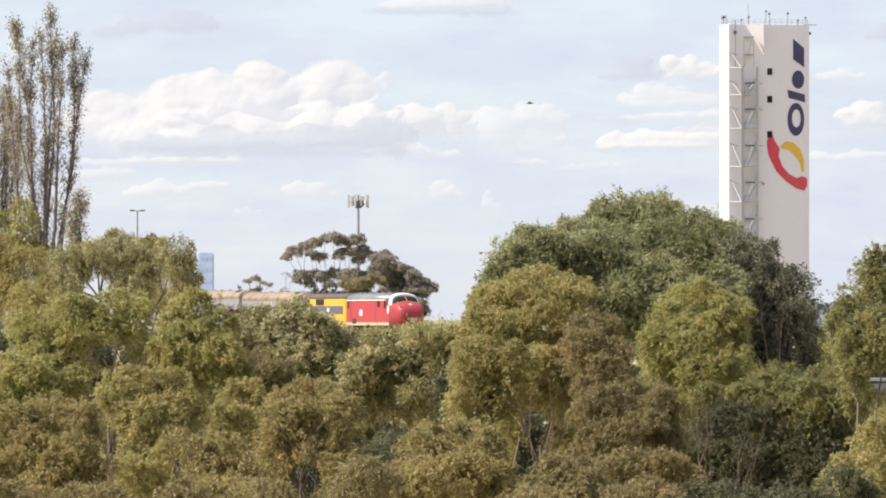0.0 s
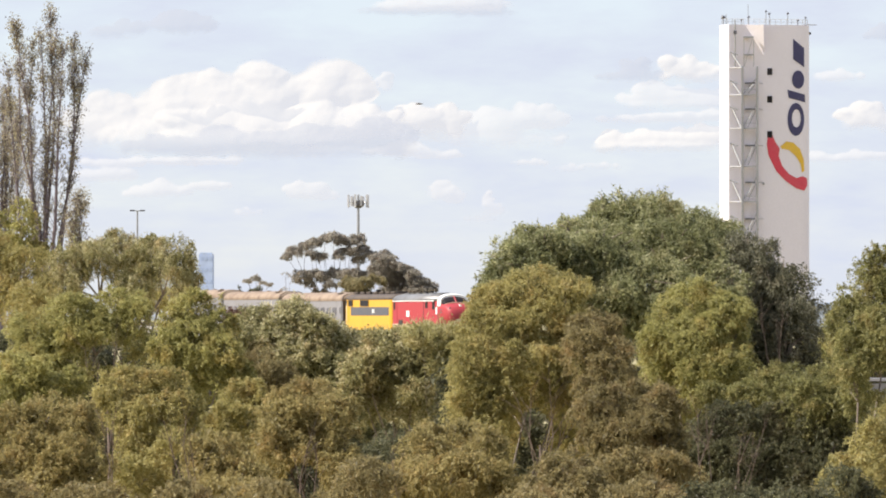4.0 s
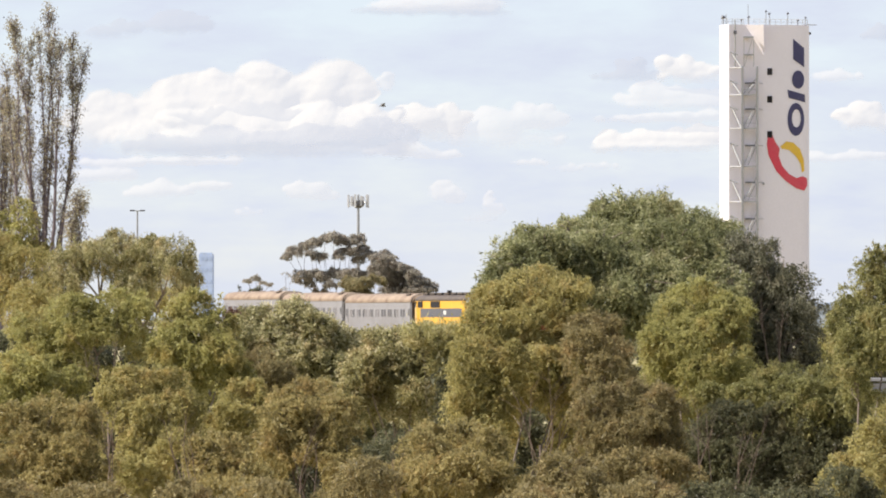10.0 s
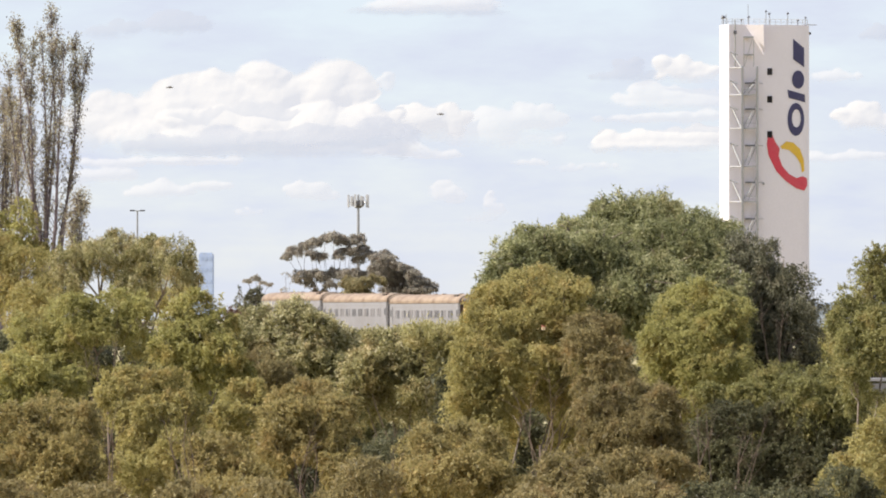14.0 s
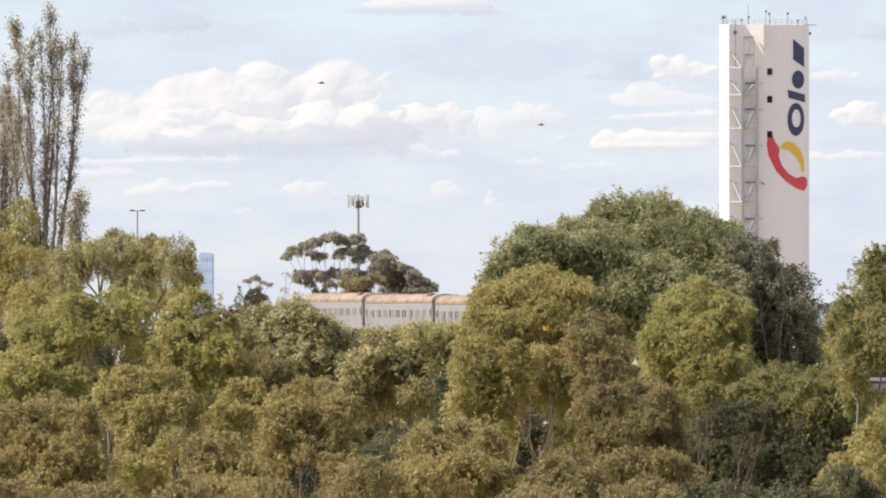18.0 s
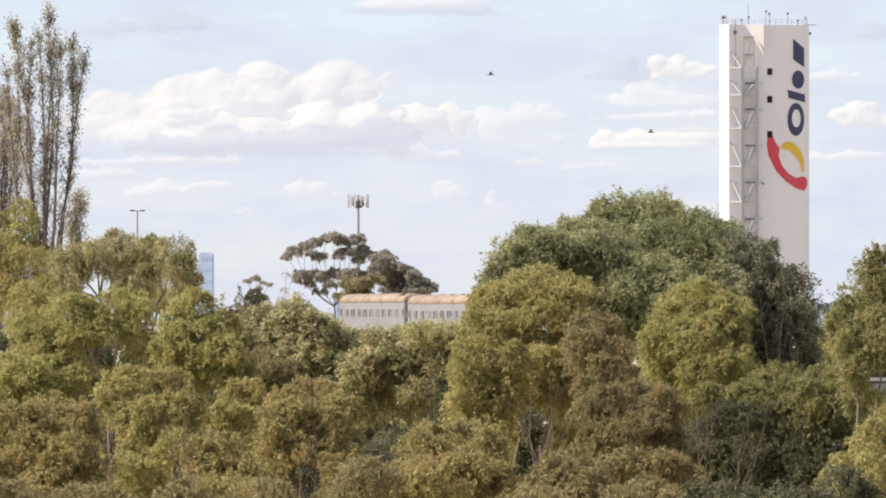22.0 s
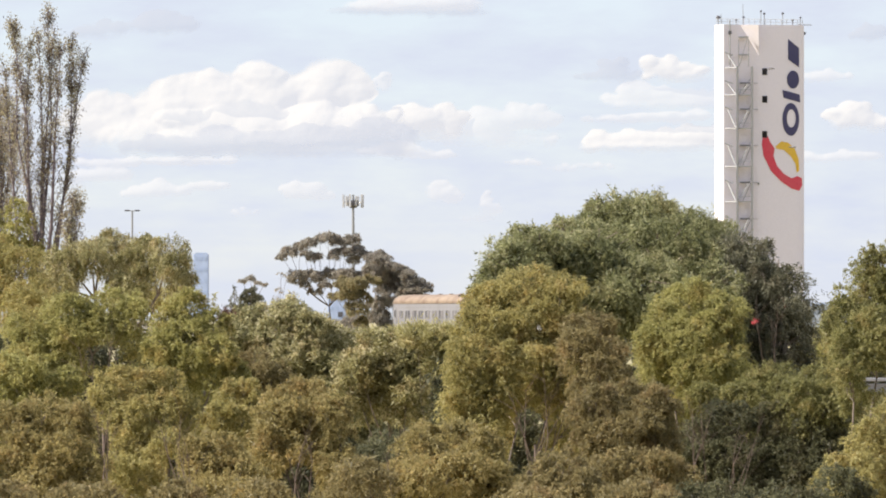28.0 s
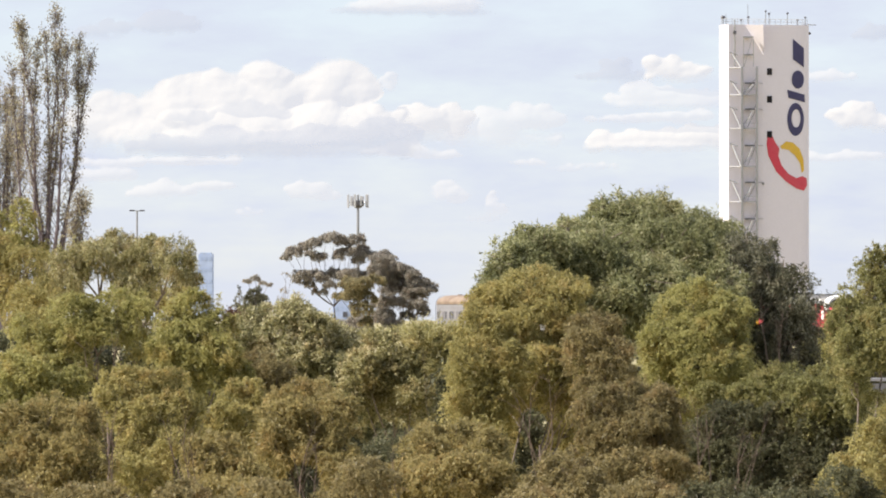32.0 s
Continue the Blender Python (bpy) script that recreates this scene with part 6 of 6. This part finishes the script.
def puffs(u, v, seed, octaves=5):
    """Billowing noise, 0 to 1: rounded heads with creases between them."""
    total, amp, f, w = 0.0, 1.0, 1.0, 0.0
    for o in range(octaves):
        total = total + amp * (1 - np.abs(2 * value_noise(u * f, v * f, seed + o) - 1))
        w += amp
        amp, f = amp * 0.5, f * 1.93
        u, v = 0.8 * u - 0.6 * v + 3.7, 0.6 * u + 0.8 * v + 1.3
    return total / w


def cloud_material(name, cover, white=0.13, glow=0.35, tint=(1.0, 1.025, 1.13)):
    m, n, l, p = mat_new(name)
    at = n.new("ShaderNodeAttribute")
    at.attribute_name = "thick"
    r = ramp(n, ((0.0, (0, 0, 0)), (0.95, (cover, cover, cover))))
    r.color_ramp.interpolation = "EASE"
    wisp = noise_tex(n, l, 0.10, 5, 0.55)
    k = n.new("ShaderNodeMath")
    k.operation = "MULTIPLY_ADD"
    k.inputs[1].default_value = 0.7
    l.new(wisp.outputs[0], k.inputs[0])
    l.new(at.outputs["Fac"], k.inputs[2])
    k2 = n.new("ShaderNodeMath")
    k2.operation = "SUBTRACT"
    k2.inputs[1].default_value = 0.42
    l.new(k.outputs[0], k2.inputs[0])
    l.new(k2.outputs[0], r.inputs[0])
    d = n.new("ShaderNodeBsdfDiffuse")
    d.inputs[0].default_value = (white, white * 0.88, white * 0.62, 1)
    # an even glow stands in for haze and light scattered inside the cloud
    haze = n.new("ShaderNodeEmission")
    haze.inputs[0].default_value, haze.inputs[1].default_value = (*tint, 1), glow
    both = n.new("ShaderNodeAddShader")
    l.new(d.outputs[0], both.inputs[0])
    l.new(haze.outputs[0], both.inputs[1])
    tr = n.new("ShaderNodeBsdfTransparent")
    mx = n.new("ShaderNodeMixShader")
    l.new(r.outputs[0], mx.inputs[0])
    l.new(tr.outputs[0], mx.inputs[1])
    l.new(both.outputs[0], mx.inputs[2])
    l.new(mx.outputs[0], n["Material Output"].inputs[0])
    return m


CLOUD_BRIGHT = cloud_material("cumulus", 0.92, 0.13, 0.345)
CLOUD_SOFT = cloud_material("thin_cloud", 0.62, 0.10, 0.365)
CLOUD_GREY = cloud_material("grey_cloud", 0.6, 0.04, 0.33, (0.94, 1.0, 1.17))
CLOUDS = []


def fractal(u, v, seed, octaves=4):
    """Smooth noise in octaves, about -0.5 to 0.5."""
    total, amp, w = 0.0, 1.0, 0.0
    for o in range(octaves):
        total = total + amp * value_noise(u + 31, v + 17, seed + o)
        w += amp
        amp, u, v = amp * 0.55, u * 2.03 + 5.1, v * 2.03 + 2.7
    return total / w - 0.5


def build_cloud(seed, y, heads, mat, label, drift, buds=9, ragged=0.5, lean=0.5):
    """A cumulus: rounded heads, each with smaller ones budding on its upper edge, a flat soft base, thin rims."""
    rng = random.Random(seed)
    lobes = []
    for x, z, rx, rz, near in heads:
        lobes.append((x, z, rx, rz, near))
        for _ in range(buds):
            ang, q = radians(rng.uniform(-10, 190)), rng.uniform(0.26, 0.5)
            r = q * math.sqrt(rx * rz)
            lobes.append((x + math.cos(ang) * rx * 0.8, z + math.sin(ang) * rz * 0.78, r * rng.uniform(1.0, 1.7), r * rng.uniform(0.7, 1.0), near + rng.uniform(-0.1, 0.5) * rz))
    x0, x1 = min(q[0] - 1.3 * q[2] for q in lobes), max(q[0] + 1.3 * q[2] for q in lobes)
    z0, z1 = min(q[1] - 1.2 * q[3] for q in lobes), max(q[1] + 1.3 * q[3] for q in lobes)
    step = 1.1
    u, v = np.meshgrid(np.arange(x0, x1, step), np.arange(z0, z1, step))
    size = min(max(max(q[3] for q in heads) / 22, 0.35), 1.0)
    uu = u + 10 * size * fractal(u / (24 * size), v / (18 * size), seed)
    vv = v + 7 * size * fractal(u / (22 * size), v / (16 * size), seed + 20)
    soft, deep = np.zeros(u.shape), np.zeros(u.shape)
    for x, z, rx, rz, near in lobes:
        dz = vv - z
        s = 1 - ((uu - x) / rx) ** 2 - (dz / np.where(dz < 0, rz * 0.9, rz)) ** 2
        soft += np.exp(np.clip(4 * s, -30, 8))
        h = near + 1.0 * math.sqrt(rx * rz) * np.where(s > 0, np.sqrt(np.clip(s, 0, 1)), 0.6 * np.clip(s, -2, 0))
        deep += np.exp(np.clip(h * 0.3, -60, 60))
    d = np.log(soft + 1e-9) / 4
    rel = np.log(deep + 1e-26) / 0.3
    b = puffs(u / (22 * size) + 50, v / (17 * size) + 50, seed) - 0.6
    thick = d + ragged * b
    rel = rel + size * (2.2 * fractal(u / 18 + 50, v / 14 + 50, seed + 7, 3) + 0.6 * (puffs(u / (13 * size) + 5, v / (10 * size) + 5, seed + 9, 2) - 0.6)) - lean * (v - z0)
    # crisp heads above, a soft base below
    low_part = np.clip((v - z0) / (z1 - z0) * 2.2 - 0.5, 0, 1)
    thick = thick * (0.6 + 1.5 * low_part)
    keep = thick > 0
    cx, cz = (x0 + x1) / 2, (z0 + z1) / 2
    idx = -np.ones(u.shape, int)
    cell = keep[:-1, :-1] | keep[1:, :-1] | keep[:-1, 1:] | keep[1:, 1:]
    use = np.zeros(u.shape, bool)
    for a in (slice(0, -1), slice(1, None)):
        for c in (slice(0, -1), slice(1, None)):
            use[a, c] |= cell
    idx[use] = np.arange(use.sum())
    verts = np.stack([u[use] - cx, -rel[use], v[use] - cz], 1)
    ii, jj = np.nonzero(cell)
    faces = np.stack([idx[ii, jj], idx[ii, jj + 1], idx[ii + 1, jj + 1], idx[ii + 1, jj]], 1)
    me = bpy.data.meshes.new("cloud")
    me.vertices.add(len(verts))
    me.vertices.foreach_set("co", verts.astype(np.float32).ravel())
    me.loops.add(len(faces) * 4)
    me.loops.foreach_set("vertex_index", faces.astype(np.int32).ravel())
    me.polygons.add(len(faces))
    me.polygons.foreach_set("loop_start", np.arange(0, len(faces) * 4, 4, dtype=np.int32))
    me.polygons.foreach_set("loop_total", np.full(len(faces), 4, np.int32))
    me.update(calc_edges=True)
    me.shade_smooth()
    at = me.attributes.new("thick", "FLOAT", "POINT")
    at.data.foreach_set("value", np.clip(thick[use], 0, 1).astype(np.float32))
    ob = link_mesh("cloud", me, mat)
    ob.location = (cx, y, cz)
    tagged(ob, label, "cloud", "clouds", "stuff")
    CLOUDS.append((ob, (cx, y, cz), drift))


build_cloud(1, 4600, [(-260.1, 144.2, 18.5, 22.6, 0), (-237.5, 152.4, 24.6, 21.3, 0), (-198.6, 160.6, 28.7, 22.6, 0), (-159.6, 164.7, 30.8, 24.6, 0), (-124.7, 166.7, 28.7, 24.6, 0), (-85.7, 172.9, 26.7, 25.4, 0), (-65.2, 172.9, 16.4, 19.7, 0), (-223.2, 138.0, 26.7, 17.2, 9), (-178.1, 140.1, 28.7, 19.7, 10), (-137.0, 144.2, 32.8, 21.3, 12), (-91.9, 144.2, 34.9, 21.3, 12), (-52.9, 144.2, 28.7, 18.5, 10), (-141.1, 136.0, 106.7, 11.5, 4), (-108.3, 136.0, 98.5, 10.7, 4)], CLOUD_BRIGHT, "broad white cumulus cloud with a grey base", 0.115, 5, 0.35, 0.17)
# added grey sheet in front: the cumulus' shaded base put into a colour
build_cloud(31, 4560, [(-184.6, 132.0, 52.9, 8.9, 0), (-123.6, 134.5, 65.1, 10.6, 0), (-58.6, 136.9, 40.7, 11.4, 0), (-107.4, 127.9, 93.5, 6.5, 0)], CLOUD_GREY, "blue-grey sheet for the shaded base of a broad cumulus", 0.115, 5, 0.45, 0.1)
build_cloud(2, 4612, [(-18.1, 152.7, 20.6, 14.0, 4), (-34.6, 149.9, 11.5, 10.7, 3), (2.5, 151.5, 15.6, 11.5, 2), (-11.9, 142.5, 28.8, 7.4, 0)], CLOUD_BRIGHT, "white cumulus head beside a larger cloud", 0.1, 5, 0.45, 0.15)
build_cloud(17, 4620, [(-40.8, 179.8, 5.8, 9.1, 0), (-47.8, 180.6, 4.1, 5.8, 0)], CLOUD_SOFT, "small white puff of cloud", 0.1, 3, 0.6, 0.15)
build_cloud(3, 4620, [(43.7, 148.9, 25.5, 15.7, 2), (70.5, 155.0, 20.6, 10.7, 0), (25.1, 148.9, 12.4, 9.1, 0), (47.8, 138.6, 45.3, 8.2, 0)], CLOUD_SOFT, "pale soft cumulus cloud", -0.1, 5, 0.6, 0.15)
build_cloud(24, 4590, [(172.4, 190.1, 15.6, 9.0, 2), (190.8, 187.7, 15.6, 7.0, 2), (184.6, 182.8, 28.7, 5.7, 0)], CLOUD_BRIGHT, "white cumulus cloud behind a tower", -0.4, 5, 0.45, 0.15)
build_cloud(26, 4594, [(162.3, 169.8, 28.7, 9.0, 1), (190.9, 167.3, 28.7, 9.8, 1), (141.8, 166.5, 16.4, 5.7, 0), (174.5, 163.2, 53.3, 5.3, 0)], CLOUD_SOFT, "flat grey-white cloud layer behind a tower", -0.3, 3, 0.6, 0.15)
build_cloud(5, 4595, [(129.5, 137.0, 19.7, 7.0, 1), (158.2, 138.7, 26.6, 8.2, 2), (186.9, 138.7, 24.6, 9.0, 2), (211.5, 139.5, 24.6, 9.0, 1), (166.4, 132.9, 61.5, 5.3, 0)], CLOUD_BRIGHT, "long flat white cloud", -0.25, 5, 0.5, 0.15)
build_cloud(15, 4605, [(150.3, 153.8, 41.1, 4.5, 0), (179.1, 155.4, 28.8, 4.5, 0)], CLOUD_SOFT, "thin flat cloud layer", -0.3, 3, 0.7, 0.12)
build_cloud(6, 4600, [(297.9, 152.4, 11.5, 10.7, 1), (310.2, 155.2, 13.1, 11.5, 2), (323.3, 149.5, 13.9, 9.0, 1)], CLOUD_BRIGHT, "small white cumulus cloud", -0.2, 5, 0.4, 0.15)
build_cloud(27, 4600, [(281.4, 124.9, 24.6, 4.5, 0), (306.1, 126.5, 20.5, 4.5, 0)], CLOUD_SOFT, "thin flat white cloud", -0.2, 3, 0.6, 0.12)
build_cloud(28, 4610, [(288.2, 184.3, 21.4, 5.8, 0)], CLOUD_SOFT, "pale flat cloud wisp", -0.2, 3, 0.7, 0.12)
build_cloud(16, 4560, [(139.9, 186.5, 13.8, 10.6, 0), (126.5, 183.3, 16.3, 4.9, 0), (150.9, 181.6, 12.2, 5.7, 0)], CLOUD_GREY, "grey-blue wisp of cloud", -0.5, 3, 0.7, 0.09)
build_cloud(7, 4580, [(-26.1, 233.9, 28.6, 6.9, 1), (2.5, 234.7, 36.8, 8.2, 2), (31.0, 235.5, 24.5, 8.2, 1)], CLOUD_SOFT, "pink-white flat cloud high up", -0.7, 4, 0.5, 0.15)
# added grey sheet that stands in for the high cloud's shaded underside
build_cloud(29, 4585, [(-9.8, 230.8, 61.3, 5.3, 0), (27.0, 230.0, 32.7, 4.9, 0)], CLOUD_GREY, "flat grey sheet for the shaded base of a high cloud", -0.7, 3, 0.5, 0.09)
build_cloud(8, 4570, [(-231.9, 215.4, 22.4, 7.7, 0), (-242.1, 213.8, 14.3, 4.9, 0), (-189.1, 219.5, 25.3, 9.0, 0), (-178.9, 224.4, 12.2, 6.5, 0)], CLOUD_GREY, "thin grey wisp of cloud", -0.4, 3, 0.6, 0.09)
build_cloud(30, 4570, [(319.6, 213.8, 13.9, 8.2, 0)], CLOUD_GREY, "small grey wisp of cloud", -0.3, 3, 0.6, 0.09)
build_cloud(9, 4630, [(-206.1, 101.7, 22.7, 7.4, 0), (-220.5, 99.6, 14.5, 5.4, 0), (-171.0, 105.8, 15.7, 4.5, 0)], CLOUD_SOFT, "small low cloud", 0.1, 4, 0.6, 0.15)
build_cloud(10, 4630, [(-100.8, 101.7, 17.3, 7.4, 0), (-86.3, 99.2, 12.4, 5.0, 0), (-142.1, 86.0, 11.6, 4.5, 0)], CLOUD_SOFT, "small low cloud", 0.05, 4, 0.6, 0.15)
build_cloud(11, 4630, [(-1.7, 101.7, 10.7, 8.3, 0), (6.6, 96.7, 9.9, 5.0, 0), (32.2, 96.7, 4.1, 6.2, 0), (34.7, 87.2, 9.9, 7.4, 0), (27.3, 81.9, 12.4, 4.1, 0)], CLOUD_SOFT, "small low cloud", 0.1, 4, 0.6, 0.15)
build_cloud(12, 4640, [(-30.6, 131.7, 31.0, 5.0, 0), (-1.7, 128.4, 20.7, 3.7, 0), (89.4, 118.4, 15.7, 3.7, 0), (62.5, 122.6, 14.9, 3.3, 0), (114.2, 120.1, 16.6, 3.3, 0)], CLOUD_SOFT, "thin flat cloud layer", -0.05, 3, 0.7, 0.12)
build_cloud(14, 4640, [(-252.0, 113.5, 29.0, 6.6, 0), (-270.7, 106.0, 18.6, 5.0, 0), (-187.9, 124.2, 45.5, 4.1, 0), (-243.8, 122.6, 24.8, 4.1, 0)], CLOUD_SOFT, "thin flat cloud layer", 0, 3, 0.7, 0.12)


# ---- birds ----
def build_bird():
    bird = empty("bird")
    tagged(bird, "small dark bird gliding with spread wings", "bird", "birds")
    body = loft([[(x, r * math.cos(k * math.tau / 8), r * 0.8 * math.sin(k * math.tau / 8)) for k in range(8)] for x, r in ((-0.13, 0.008), (-0.08, 0.02), (0.0, 0.034), (0.06, 0.026), (0.1, 0.02), (0.13, 0.004))])
    part("body", body, FEATHER, bird, "", True)
    for s in (-1, 1):
        bm = loft([[(0.045, s * 0.02, 0.012), (0.045, s * 0.02, 0.02), (-0.045, s * 0.02, 0.016)], [(0.055, s * 0.12, 0.05), (0.055, s * 0.12, 0.056), (-0.025, s * 0.12, 0.053)], [(0.0, s * 0.25, 0.03), (0.0, s * 0.25, 0.034), (-0.03, s * 0.25, 0.032)]])
        part("wing", bm, FEATHER, bird)
    return bird


BIRD_A = build_bird()
for ob in BIRD_A.children:
    ob.data.transform(Matrix.Scale(1.45, 4))
BIRD_B = copy_thing(BIRD_A, Matrix())


# ---- what moves ----
def motions():
    for car, s0 in CARS:
        rows = []
        for k in range(17):
            t = 2.0 * k
            x, y, z, th = track(s0 + travelled(t))
            rows.append((t, Matrix.Translation((x, y, z)) @ Matrix.Rotation(th - math.pi / 2, 4, "Z")))
        walk(car, rows)
    for wheel, r in WHEELS:
        loc = wheel.location.copy()
        rows = []
        for k in range(193):
            rows.append((k / 6, Matrix.Translation(loc) @ Matrix.Rotation(travelled(k / 6) / r, 4, "Y")))
        walk(wheel, rows)
    for cloud, (x, y, z), v in CLOUDS:
        walk(cloud, [(0, pose(x, y, z)), (32, pose(x + v * 32, y, z))])
    # the poplars rock in the wind
    gusts = ((0, 0), (2, -2), (5.5, 1), (7, -2), (8, 1), (9.5, -6), (10.3, 0), (11.2, 9), (12.2, 4), (13.3, 6), (14.2, 1), (15.4, 2), (16.5, -10), (17.4, 4), (18.7, -8), (20, -3), (22, -3), (23, 2),
             (24, 1), (25, -1), (27.5, 5), (29, 5), (30, -2), (30.6, -3), (31.2, 4), (32, 10))
    for k, tree in enumerate(SWAYERS):
        base = tree.matrix_world.copy()
        walk(tree, [(t, base @ Matrix.Rotation(radians(p * 0.075 * (1, 0.7, 0.6)[k]), 4, "Y")) for t, p in gusts])
    rng = random.Random(5)
    for tree in ROCKERS:
        base = tree.matrix_world.copy()
        rows = [(0.8 * k, base @ Matrix.Rotation(radians(rng.gauss(0.02, 0.14)), 4, "Y")) for k in range(41)]
        walk(tree, rows)
    d = 300.0
    path_a = ((0, -38.10, 21.02, 0), (10, -19.91, 20.81, 0), (13, -14.69, 20.86, 0), (19, -3.85, 21.18, 0), (23, 4.39, 21.59, 0), (29, 18.17, 21.80, 0), (32, 25.58, 21.88, 0))
    path_b = ((0, 4.12, 20.14, 170), (1, 2.19, 20.11, 170), (2, 0.75, 20.09, 170), (3, -0.19, 20.11, 170), (5.5, -2.38, 20.11, 170), (7, -2.94, 20.11, 150), (8, -3.08, 20.09, 110), (9, -3.02, 20.03, 60), (10, -2.86, 20.01, 20), (11.5, -2.14, 19.85, 0), (13, -1.02, 19.74, 0), (14.5, 0.37, 19.55, 0), (19, 5.97, 19.02, 0), (23, 11.05, 18.67, 0), (29, 17.95, 18.03, 0), (30, 19.16, 18.08, 0), (32, 21.83, 18.13, 0))
    for bird, way in ((BIRD_A, path_a), (BIRD_B, path_b)):
        rows = []
        for t, x, z, turn in way:
            rows.append((t, pose(x, d, z, 0, 0, turn)))
        walk(bird, rows)
        for wing in bird.children:
            if wing.name.startswith("wing"):
                side = 1 if sum(v.co.y for v in wing.data.vertices) > 0 else -1
                walk(wing, [(k / 8, pose(0, 0, 0, side * 26 * math.sin(k * 1.9) * (0.3 + 0.7 * math.sin(k * 0.11) ** 2))) for k in range(257)])


motions()
